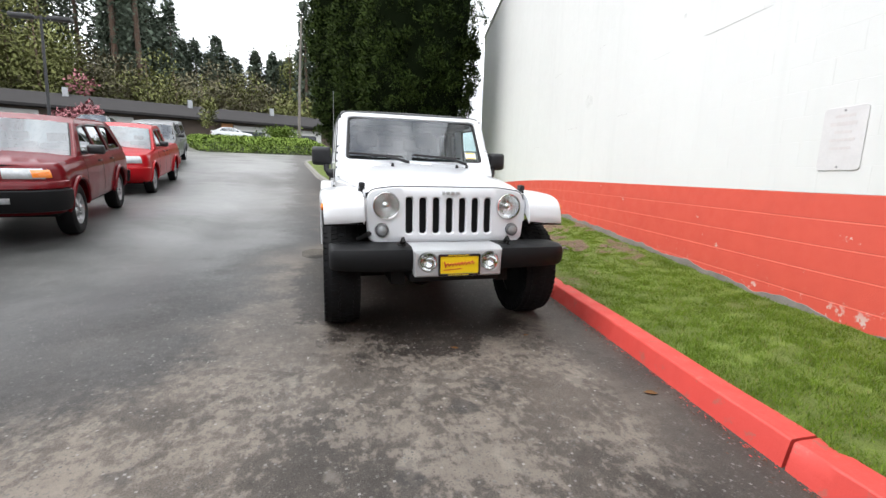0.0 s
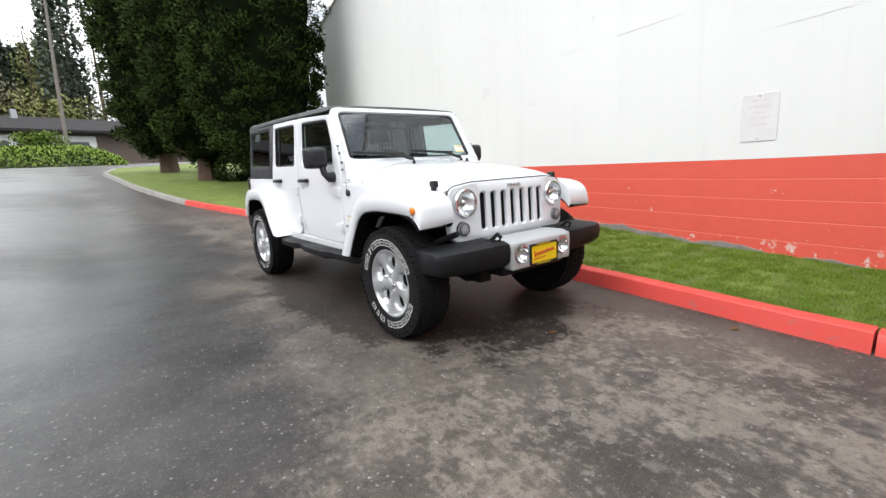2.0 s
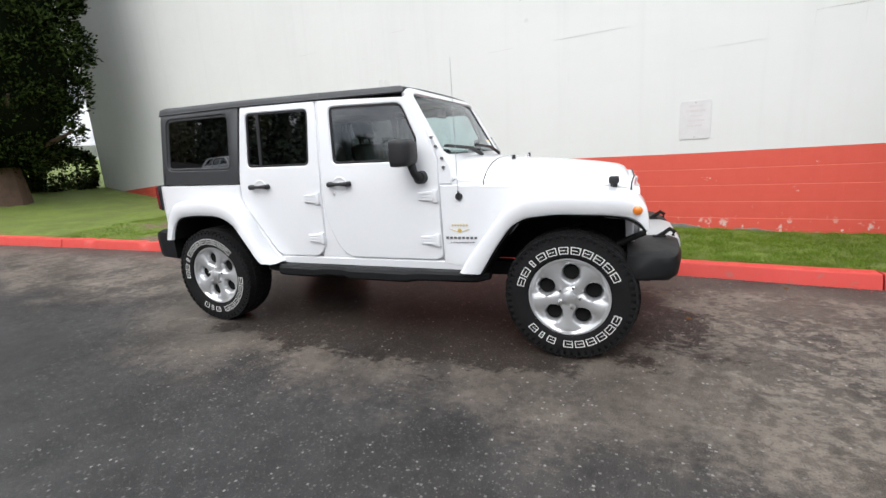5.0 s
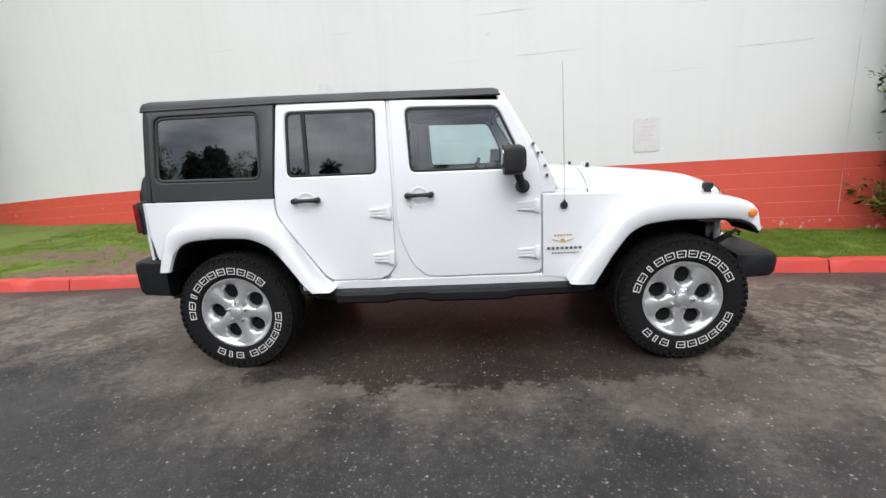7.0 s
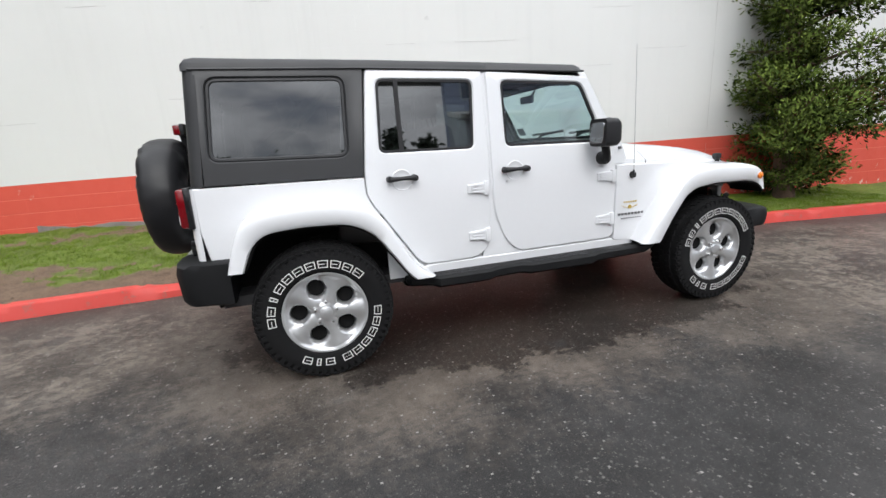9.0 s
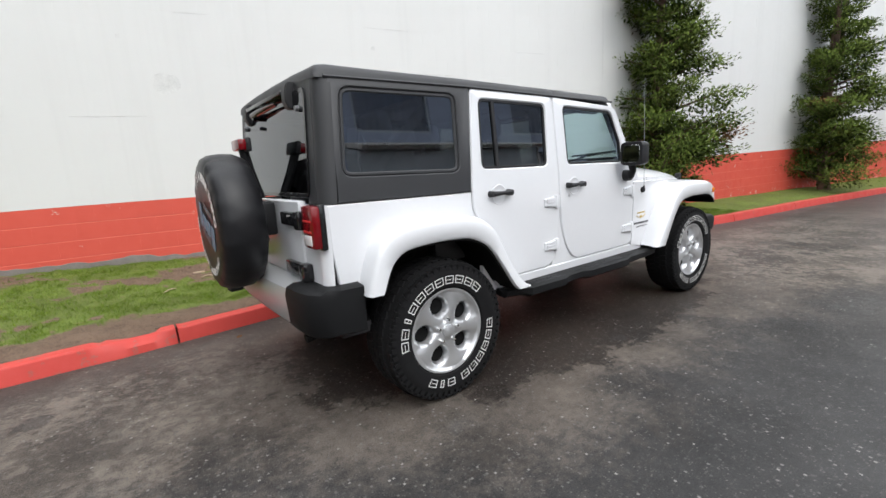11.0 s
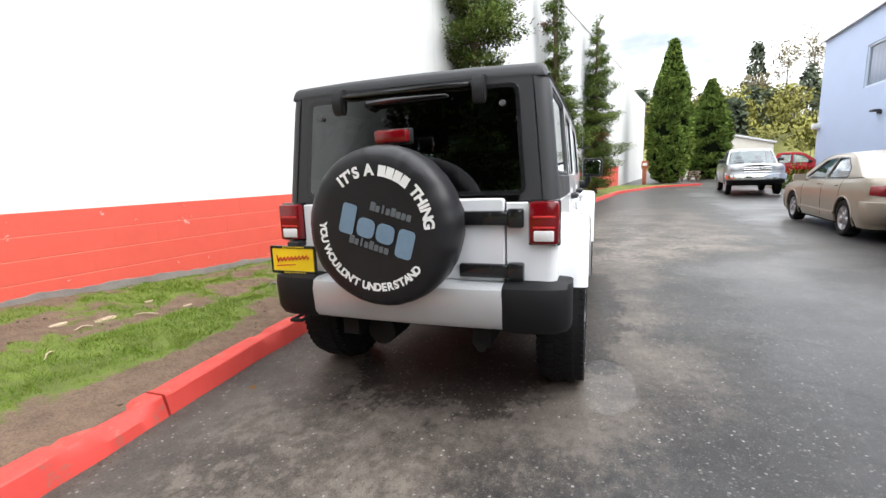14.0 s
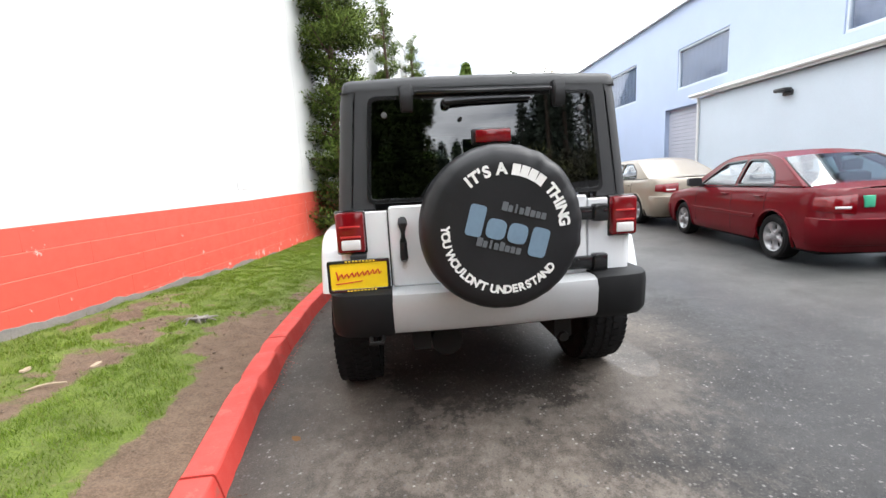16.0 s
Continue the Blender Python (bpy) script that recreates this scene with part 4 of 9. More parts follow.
        loft(bm, [[rs[0][0], rs[1][0], rs[1][1], rs[0][1]], [rs[2][0], rs[3][0], rs[3][1], rs[2][1]]])
    both("inner_shell", bm, CAR["white"])
    bm = bmesh.new()
    box(bm, -0.73, 0.73, -0.62, 2.03, 0.47, 0.53)
    box(bm, -0.73, 0.73, -0.66, -0.60, 0.5, 1.22)
    box(bm, -0.70, 0.70, 1.0, 2.0, 0.90, 0.94)
    part("floor_pan", bm, CAR["cabin"], car)
    bm = bmesh.new()
    panel(bm, [(0.42, 0.56), (0.08, 0.56), (0.08, 0.70), (0.30, 0.95), (0.335, 1.1), (0.365, 1.1), (0.38, 0.70)], [], 0.02, on_side(-0.010), 0.003)
    both("pillar_foot", bm, CAR["white"])
    # door pillar between the doors' window frames
    bm = bmesh.new()
    panel(bm, [(0.365, 1.75), (0.342, 1.75), (0.336, 1.1), (0.355, 1.1)], [], 0.04, on_side(-0.008), 0.003, (1.26,))
    both("door_pillar", bm, CAR["white"])


def hood_ring(y, half, zc, ze, n=10):
    """Right to left section of the bonnet: crowned top, rolled edge, short side."""
    pts = []
    for i in range(-n, n + 1):
        t = i / n
        x = half * t
        z = ze + (zc - ze) * (1 - abs(t) ** 3.2) ** 0.8 if abs(t) < 1 else ze
        pts.append((x, y, z))
    return [(-half - 0.002, y, ze - 0.045)] + pts + [(half + 0.002, y, ze - 0.045)]


def car_front():
    # bonnet
    bm = bmesh.new()
    rows = [(-0.915, 0.742, 1.262, 1.125), (-1.10, 0.722, 1.240, 1.115), (-1.40, 0.682, 1.208, 1.095), (-1.60, 0.652, 1.182, 1.078), (-1.72, 0.632, 1.160, 1.062), (-1.775, 0.622, 1.138, 1.052), (-1.805, 0.616, 1.095, 1.045)]
    loft(bm, [hood_ring(*r) for r in rows], closed=False)
    part("bonnet", bm, CAR["white"], car)
    bm = bmesh.new()
    loft(bm, [hood_ring(-0.60, 0.768, 1.292, 1.145), hood_ring(-0.75, 0.757, 1.280, 1.138), hood_ring(-0.908, 0.743, 1.264, 1.126)], closed=False)
    part("cowl", bm, CAR["white"], car)
    # shut line of the bonnet along its sides
    bm = bmesh.new()
    tube(bm, [(-(h + 0.003), y, ze - 0.040) for y, h, zc, ze in rows[:-1]], 0.0032, 6)
    both("bonnet_gap", bm, CAR["seam"])
    # side of the bonnet bay under the lid
    bm = bmesh.new()
    panel(bm, [(-0.62, 1.02), (-1.82, 0.84), (-1.82, 1.0), (-1.60, 1.03), (-0.92, 1.075), (-0.62, 1.095)], [], 0.03,
          lambda u, v, w: Vector((-(np.interp(u, [-1.82, -0.62], [0.628, 0.768]) - w), u, v)), 0.004)
    both("fender_inner", bm, CAR["white"])
    # grille shell with seven slots
    slots = []
    for i in range(7):
        c = -0.304 + 0.1013 * i
        slots.append(rounded([(c - 0.0265, 0.752), (c + 0.0265, 0.752), (c + 0.0265, 1.016), (c - 0.0265, 1.016)], 0.024))
    lamps = [[(s * 0.473 + 0.094 * math.cos(a), 0.955 + 0.094 * math.sin(a)) for a in (2 * math.pi * k / 32 for k in range(32))] for s in (-1, 1)]
    turns = [[(s * 0.505 + 0.045 * math.cos(a), 0.776 + 0.045 * math.sin(a)) for a in (2 * math.pi * k / 20 for k in range(20))] for s in (-1, 1)]
    out = rounded([(-0.60, 0.70), (-0.50, 0.668), (0.50, 0.668), (0.60, 0.70), (0.622, 0.93), (0.60, 1.066), (0.40, 1.094), (-0.40, 1.094), (-0.60, 1.066), (-0.622, 0.93)],
                  [0.06, 0.05, 0.05, 0.06, 0.03, 0.07, 0.05, 0.05, 0.07, 0.03])

    def face(u, v, w):
        return Vector((u, -1.872 + w + 0.035 * abs(u / 0.62) ** 2.4 + 0.05 * max(0, v - 0.70) * 0.9 - 0.0, v))

    bm = bmesh.new()
    panel(bm, out, slots + lamps + turns, 0.045, face, 0.010, (0.75, 0.85, 1.0))
    grille = part("grille", bm, CAR["white"], car, "white seven-slot grille shell")
    bm = bmesh.new()
    panel(bm, [(-0.375, 0.735), (0.375, 0.735), (0.375, 1.03), (-0.375, 1.03)], [], 0.01, lambda u, v, w: face(u, v, w + 0.022), 0.001)
    part("radiator_screen", bm, CAR["liner"], grille)
    # dark gap where the bonnet's lip meets the shell
    bm = bmesh.new()
    lip = sorted(p for p in out if p[1] > 0.98)
    tube(bm, [face(u, v + 0.002, 0.010) for u, v in lip], 0.0045, 6)
    part("lip_gap", bm, CAR["seam"], grille)
    # maker's mark on the lip: plain raised bars
    bm = bmesh.new()
    for x, w in ((-0.062, 0.022), (-0.03, 0.028), (0.006, 0.028), (0.044, 0.028)):
        box(bm, x, x + w, -1.868, -1.855, 1.040, 1.064, 0.003)
    part("grille_mark", bm, CAR["silver"], grille)
    for s in (-1, 1):
        c = Vector((s * 0.473, -1.852, 0.955))
        rot = Matrix.Translation(c) @ Matrix.Rotation(math.pi / 2, 4, "X")
        bm = bmesh.new()
        lathe(bm, [(0.096, -0.03), (0.099, 0.006), (0.094, 0.014), (0.087, 0.012), (0.085, -0.01)], 36, rot)
        lamp = part("headlight", bm, CAR["chrome"], car, "round headlight with chrome ring")
        bm = bmesh.new()
        lathe(bm, [(0.085, -0.004), (0.07, -0.035), (0.04, -0.062), (0.0001, -0.07)], 36, rot)
        part("reflector", bm, CAR["reflector"], lamp)
        bm = bmesh.new()
        lathe(bm, [(0.024, -0.07), (0.024, -0.012), (0.014, -0.004), (0.0001, -0.002)], 16, rot)
        part("bulb_shield", bm, CAR["chrome"], lamp)
        bm = bmesh.new()
        lathe(bm, [(0.087, 0.006), (0.07, 0.016), (0.04, 0.022), (0.0001, 0.024)], 36, rot)
        lens = part("lens", bm, CAR["lamp_glass"], lamp)
        lens.visible_shadow = False
        bm = bmesh.new()
        r2 = Matrix.Translation((s * 0.505, -1.862, 0.776)) @ Matrix.Rotation(math.pi / 2, 4, "X")
        lathe(bm, [(0.044, -0.02), (0.044, 0.004), (0.030, 0.012), (0.0001, 0.015)], 24, r2)
        turn = part("turn_signal", bm, CAR["lamp_face"], car, "small round clear turn lamp")
        bm = bmesh.new()
        lathe(bm, [(0.046, 0.0), (0.047, 0.008), (0.034, 0.013)], 24, r2)
        part("bezel", bm, CAR["dark_badge"], turn)
        # bonnet catches
        bm = bmesh.new()
        x = s * 0.634
        box(bm, x + s * 0.004 - 0.014, x + s * 0.004 + 0.014, -1.735, -1.695, 0.995, 1.085, 0.008)
        box(bm, x - 0.024, x + 0.022, -1.745, -1.685, 1.072, 1.118, 0.012)
        box(bm, x + s * 0.012 - 0.014, x + s * 0.012 + 0.014, -1.742, -1.688, 0.985, 1.015, 0.008)
        tube(bm, [(x, -1.715, 1.11), (x + s * 0.016, -1.715, 1.06), (x + s * 0.018, -1.715, 1.0)], 0.011, 8)
        part("bonnet_catch", bm, CAR["black"], car, "black rubber bonnet catch")
        # rubber bumpers and washer jets
        bm = bmesh.new()
        cyl(bm, (s * 0.30, -1.02, 1.245), (s * 0.30, -1.02, 1.275), 0.016, 0.010, 10)
        part("bonnet_stop", bm, CAR["black"], car)
    bm = bmesh.new()
    tube(bm, [(-0.05, -1.06, 1.24), (-0.05, -1.06, 1.265), (0.0, -1.06, 1.27), (0.05, -1.06, 1.265), (0.05, -1.06, 1.24)], 0.006, 6)
    part("footman_loop", bm, CAR["white"], car)
    # windscreen frame, tilted
    b0, b1 = Vector((0, -0.655, 1.275)), Vector((0, -0.375, 1.775))
    up = (b1 - b0)

    def shield(u, v, w):
        p = b0 + up * v
        bow = -0.035 * (1 - (u / 0.75) ** 2)
        return Vector((u * (1 - 0.055 * v), p.y + bow + w * 0.87, p.z - w * 0.48))

    oo = rounded([(-0.765, -0.26), (0.765, -0.26), (0.758, 1.0), (-0.758, 1.0)], [0.02, 0.02, 0.09, 0.09])
    ii = rounded([(-0.695, 0.075), (0.695, 0.075), (0.692, 0.915), (-0.692, 0.915)], 0.07)
    bm = bmesh.new()
    panel(bm, oo, [ii], 0.05, shield, 0.010, (0.25, 0.5, 0.75))
    ws = part("windscreen_frame", bm, CAR["white"], car)
    bm = bmesh.new()
    panel(bm, ii, [offset_poly(ii, 0.028)], 0.02, lambda u, v, w: shield(u, v, w + 0.014), 0.003)
    part("screen_rubber", bm, CAR["black"], ws)
    bm = bmesh.new()
    n = 12
    gl = offset_poly(ii, 0.01)
    loft(bm, [[shield(-0.690 + 1.38 * i / n, v, 0.02) for i in range(n + 1)] for v in (0.08, 0.35, 0.65, 0.91)], closed=False)
    pane = part("windscreen", bm, CAR["clear"], ws, "large raked windscreen glass")
    pane.visible_shadow = False
    bm = bmesh.new()
    loft(bm, [[shield(u, v, 0.017) for u in (0.52, 0.64)] for v in (0.16, 0.29)], closed=False)
    part("stock_sticker", bm, CAR["ink"], ws, "yellow and white dealer sticker inside the glass")
    bm = bmesh.new()
    for v in (0.165, 0.263):
        loft(bm, [[shield(u, w, 0.0155) for u in (0.532, 0.628)] for w in (v, v + 0.018)], closed=False)
    part("sticker_print", bm, CAR["yellow"], ws)
    # bolts of the screen hinge
    for y, z in ((-0.545, 1.425), (-0.575, 1.365), (-0.618, 1.285), (-0.628, 1.225)):
        bm = bmesh.new()
        cyl(bm, (-(side_x(z) + 0.004), y - 0.02, z), (-(side_x(z) - 0.04), y - 0.02, z), 0.010, seg=10)
        both("screen_bolt", bm, CAR["dark_badge"])
    bm = bmesh.new()
    panel(bm, [(-0.605, 1.115), (-0.70, 1.115), (-0.70, 1.20), (-0.655, 1.29), (-0.618, 1.36), (-0.575, 1.43), (-0.555, 1.43), (-0.585, 1.36), (-0.605, 1.28)], [], 0.03, on_side(-0.012), 0.004)
    both("screen_hinge", bm, CAR["white"])
    # wipers
    for x0, x1 in ((-0.09, -0.66), (0.50, -0.04)):
        bm = bmesh.new()
        p = [shield(x0, 0.0, -0.03), shield(x0 + (x1 - x0) * 0.35, 0.11, -0.030), shield(x1, 0.165, -0.022)]
        tube(bm, p, [0.015, 0.013, 0.009], 8)
        tube(bm, [shield(x0 + (x1 - x0) * k, 0.125 + 0.045 * k, -0.010) for k in (0.1, 0.4, 0.7, 1.02)], 0.010, 6)
        cyl(bm, shield(x0, -0.05, 0.02), shield(x0, -0.035, -0.035), 0.018, 0.014, 10)
        part("wiper", bm, CAR["black"], car, "black windscreen wiper")
    # mirror housings
    bm = bmesh.new()
    rs = []
    for y, k in ((-0.50, 0.55), (-0.49, 0.80), (-0.46, 0.97), (-0.40, 1.0), (-0.365, 0.97)):
        c, hw, hh = Vector((-0.915, y, 1.335)), 0.092 * k, 0.090 * k
        rs.append([(c.x + px, y, c.z + pz) for px, pz in rounded([(-hw, -hh), (hw, -hh), (hw, hh), (-hw, hh)], 0.035)])
    loft(bm, rs)
    a, b = both("wing_mirror", bm, CAR["black"], "black wing mirror housing")
    for d in (a, b):
        bm = bmesh.new()
        panel(bm, rounded([(-0.984, 1.270), (-0.846, 1.270), (-0.846, 1.400), (-0.984, 1.400)], 0.026), [], 0.004, lambda u, v, w: Vector((u, -0.355 - w - 0.11 * (v - 1.335), v)), 0.001)
        part("mirror_glass", bm, CAR["mirror"], d)
        bm = bmesh.new()
        tube(bm, [(-0.87, -0.45, 1.27), (-0.87, -0.47, 1.205), (-0.845, -0.485, 1.17), (-0.79, -0.49, 1.165)], [0.030, 0.027, 0.034, 0.04], 10)
        cyl(bm, (-0.84, -0.49, 1.165), (-0.785, -0.49, 1.165), 0.042, 0.046, 16)
        part("mirror_arm", bm, CAR["black"], d)
    # aerial on the right fender
    bm = bmesh.new()
    cyl(bm, (-0.785, -0.753, 1.028), (-0.812, -0.753, 1.03), 0.026, 0.022, 16)
    cyl(bm, (-0.806, -0.753, 1.02), (-0.810, -0.753, 1.065), 0.009, 0.006, 10)
    aer = part("aerial_base", bm, CAR["black"], car)
    bm = bmesh.new()
    tube(bm, [(-0.810, -0.753, 1.06), (-0.806, -0.748, 1.45), (-0.80, -0.742, 1.90)], [0.0026, 0.0022, 0.0016], 6)
    part("aerial_mast", bm, CAR["steel"] if "steel" in CAR else MAT["steel_grey"], aer)
    # badges on the cowl side: raised marks and bars
    bm = bmesh.new()
    xs = -(side_x(0.8) + 0.001)
    for y0, y1, z0, z1 in ((-0.69, -0.80, 0.828, 0.836),):
        for i in range(6):
            yy = y0 - 0.02 * i
            box(bm, xs + 0.002, xs - 0.002, yy, yy - 0.012, z0, z1 + 0.004)
    for s in (-1, 1):
        bm2 = [(0.0, 0.785), (s * 0.075, 0.812), (s * 0.055, 0.800), (s * 0.015, 0.788)]
        loft(bm, [[(xs - o, -0.745 + a, z) for a, z in bm2] for o in (-0.002, 0.002)])
    cyl(bm, (xs + 0.002, -0.745, 0.798), (xs - 0.003, -0.745, 0.798), 0.014, seg=12)
    part("trim_badge", bm, CAR["gold"], car, "small gold trim badge")
    bm = bmesh.new()
    for i in range(8):
        y = -0.645 - 0.029 * i
        box(bm, xs + 0.002, xs - 0.002, y, y - 0.018, 0.739, 0.755)
    for i in range(9):
        y = -0.675 - 0.020 * i
        box(bm, xs + 0.002, xs - 0.002, y, y - 0.011, 0.712, 0.719)
    part("model_badge", bm, CAR["dark_badge"], car)


def resample(pts, n):
    p = [Vector(q) for q in pts]
    d = [0.0]
    for a, b in zip(p, p[1:]):
        d.append(d[-1] + (b - a).length)
    out = []
    for i in range(n):
        t = d[-1] * i / (n - 1)
        out.append((float(np.interp(t, d, [q.x for q in p])), float(np.interp(t, d, [q.y for q in p]))))
    return out


def smooth2(pts, rounds=2):
    for _ in range(rounds):
        pts = [pts[0]] + [tuple((np.array(a) + 2 * np.array(b) + np.array(c)) / 4) for a, b, c in zip(pts, pts[1:], pts[2:])] + [pts[-1]]
    return pts


def car_flares():
    fo = smooth2(resample([(-0.77, 0.535), (-0.85, 0.66), (-0.99, 0.84), (-1.10, 0.985), (-1.22, 1.048), (-1.40, 1.062), (-1.70, 1.045), (-1.84, 1.015), (-1.895, 0.965), (-1.912, 0.845)], 38), 1)
    fi = smooth2(resample([(-0.92, 0.535), (-1.03, 0.72), (-1.13, 0.855), (-1.22, 0.905), (-1.40, 0.925), (-1.68, 0.920), (-1.80, 0.900), (-1.865, 0.865), (-1.895, 0.825)], 38), 1)
    ro = smooth2(resample([(1.955, 0.715), (1.90, 0.90), (1.85, 1.0), (1.76, 1.045), (1.43, 1.062), (1.20, 1.03), (1.08, 0.93), (0.94, 0.665), (0.845, 0.545), (0.79, 0.535)], 34))
    ri = smooth2(resample([(1.87, 0.715), (1.81, 0.86), (1.74, 0.915), (1.52, 0.93), (1.29, 0.92), (1.16, 0.855), (1.03, 0.675), (0.95, 0.55), (0.925, 0.535)], 34))
    for nm, o, i, inner in (("front_flare", fo, fi, lambda y: float(np.interp(-y, [0.77, 1.1, 1.75, 1.9], [0.765, 0.70, 0.64, 0.632]))), ("rear_flare", ro, ri, lambda y: 0.775)):
        bm = bmesh.new()
        rs = []
        for (oy, oz), (iy, iz) in zip(o, i):
            O, I = Vector((oy, oz)), Vector((iy, iz))
            d = (I - O)
            end = float(np.interp(abs(oy), [1.70, 1.93], [0.935, 0.905])) if nm == "front_flare" else 0.935
            x0 = inner(oy)
            P = lambda x, q: (-x, q.x, q.y)
            lift = Vector((0, 0.012 if nm == "front_flare" else 0.0))
            rs.append([P(x0, O + lift), P(x0 + (end - x0) * 0.6, O + lift * 0.6), P(end - 0.035, O), P(end - 0.012, O + d * 0.07), P(end, O + d * 0.24), P(end, O + d * 0.9), P(end - 0.012, I), P(end - 0.05, I - d * 0.06), P(x0, I - d * 0.06)])
        loft(bm, rs)
        both(nm, bm, CAR["white"], angle=50)
        bm = bmesh.new()
        rs = []
        for (iy, iz), (oy, oz) in zip(i, o):
            I, O = Vector((iy, iz)), Vector((oy, oz))
            n = (I - O).normalized()
            deep = 0.50 if I.x > -1.62 else 0.64
            rs.append([(-0.915, I.x, I.y), (-0.915, I.x + n.x * 0.012, I.y + n.y * 0.012), (-deep, I.x + n.x * 0.012, I.y + n.y * 0.012), (-deep, I.x - n.x * 0.02, I.y - n.y * 0.02)])
        loft(bm, rs)
        both("wheel_well", bm, CAR["liner"])
    for s in (-1, 1):
        bm = bmesh.new()
        lathe(bm, [(0.025, -0.006), (0.026, 0.006), (0.017, 0.012), (0.0001, 0.014)], 20, Matrix.Translation((s * 0.915, -1.845, 0.945)) @ Matrix.Rotation(s * math.pi / 2, 4, "Y"))
        part("side_marker", bm, CAR["amber"], car, "round amber side marker")
    # inner walls of the wells and the nose
    for nm, hx, y0, y1, z0, z1 in (("engine_bay", 0.52, -1.78, -0.62, 0.55, 1.0), ("load_floor", 0.54, 0.9, 2.0, 0.50, 0.92)):
        bm = bmesh.new()
        box(bm, -hx, hx, y0, y1, z0, z1)
        part(nm, bm, CAR["liner"], car)


def car_top():
    # roof shell
    bm = bmesh.new()
    rows = [(-0.368, 1.760, 0.05), (-0.358, 1.780, 0.01), (-0.32, 1.790, 0.0), (0.32, 1.809, 0.0), (0.325, 1.805, 0.0), (0.332, 1.805, 0.0), (0.337, 1.810, 0.0), (1.10, 1.828, 0.0), (1.80, 1.838, 0.0), (1.97, 1.842, 0.0), (2.014, 1.836, 0.003), (2.036, 1.815, 0.010), (2.038, 1.776, 0.02)]
    rs = []
    for y, z, inset in rows:
        h = 0.728 - inset
        base = float(np.interp(y, [-0.4, 1.1, 2.0], [1.750, 1.772, 1.772]))
        pts = [(-h - 0.004, base), (-h, z - 0.034), (-h + 0.010, z - 0.012), (-h + 0.038, z - 0.001), (-h * 0.5, z + 0.010), (0, z + 0.013), (h * 0.5, z + 0.010), (h - 0.038, z - 0.001), (h - 0.010, z - 0.012), (h, z - 0.034), (h + 0.004, base)]
        rs.append([(x, y, max(base, zz)) for x, zz in pts])
    loft(bm, rs, closed=False)
    # drip edge
    for s in (-1, 1):
        tube(bm, [(s * 0.735, -0.37, 1.742), (s * 0.737, 0.35, 1.757), (s * 0.737, 1.1, 1.775), (s * 0.735, 2.0, 1.778)], 0.008, 6)
    top = part("hardtop_roof", bm, CAR["hardtop"], car, "textured black removable roof", 50)
    # inside lining
    bm = bmesh.new()
    box(bm, -0.69, 0.69, -0.36, 2.0, 1.745, 1.765)
    part("roof_lining", bm, CAR["cabin"], car)
    # rear side of the hardtop with its window
    q = rounded([(1.928, 1.735), (1.214, 1.730), (1.232, 1.285), (1.97, 1.302)], 0.06, 5)
    bm = bmesh.new()
    panel(bm, [(1.985, 1.778), (1.100, 1.776), (1.158, 1.19), (1.158, 1.166), (2.012, 1.178)], [q], 0.04, on_side(0.004), 0.006, (1.26,))
    sd, sd2 = both("hardtop_side", bm, CAR["hardtop"])
    for d in (sd, sd2):
        bm = bmesh.new()
        panel(bm, q, [offset_poly(q, 0.022)], 0.02, on_side(-0.002), 0.006)
        part("window_frame", bm, CAR["hardtop"], d)
        bm = bmesh.new()
        panel(bm, offset_poly(q, 0.016), [], 0.004, on_side(-0.010), 0.001)
        p = part("quarter_window", bm, CAR["privacy"], d, "large dark quarter window")
        p.visible_shadow = False

    def corner(z0, z1, r, y_of, out, m, nm, nz=8):
        bm = bmesh.new()
        rs = []
        for i in range(nz + 1):
            z = z0 + (z1 - z0) * i / nz
            cx, cy = side_x(z) + out - r, y_of(z) - r
            rs.append([(-(cx + r * math.cos(a)), cy + r * math.sin(a), z) for a in (math.pi / 2 * k / 8 for k in range(9))])
        loft(bm, rs, closed=False)
        both(nm, bm, m)

    top_y = lambda z: float(np.interp(z, [1.17, 1.80], [2.088, 2.035]))
    corner(1.176, 1.782, 0.072, top_y, 0.004, CAR["hardtop"], "hardtop_corner")
    tub_y = lambda z: 2.112
    corner(0.72, 1.172, 0.045, tub_y, 0.0, CAR["white"], "tub_corner")
    # rear of the hardtop
    bm = bmesh.new()
    hole = rounded([(-0.625, 1.225), (0.625, 1.225), (0.590, 1.745), (-0.590, 1.745)], 0.05)
    panel(bm, [(-0.718, 1.178), (-0.60, 1.178), (-0.60, 1.21), (0.60, 1.21), (0.60, 1.178), (0.718, 1.178), (0.663, 1.79), (-0.663, 1.79)], [hole], 0.04, lambda u, v, w: Vector((u, top_y(v) - w, v)), 0.006)
    rear = part("hardtop_rear", bm, CAR["hardtop"], car)
    bm = bmesh.new()
    gl = rounded([(-0.640, 1.208), (0.640, 1.208), (0.600, 1.752), (-0.600, 1.752)], 0.05)
    panel(bm, gl, [], 0.006, lambda u, v, w: Vector((u, top_y(v) + 0.008 - w, v)), 0.002)
    g = part("rear_glass", bm, CAR["privacy"], rear, "dark lift-up rear glass")
    g.visible_shadow = False
    bm = bmesh.new()
    panel(bm, gl, [offset_poly(gl, 0.022)], 0.004, lambda u, v, w: Vector((u, top_y(v) + 0.0095 - w, v)), 0.001)
    part("glass_edge", bm, CAR["gloss_black"], rear)
    for s in (-1, 1):
        bm = bmesh.new()
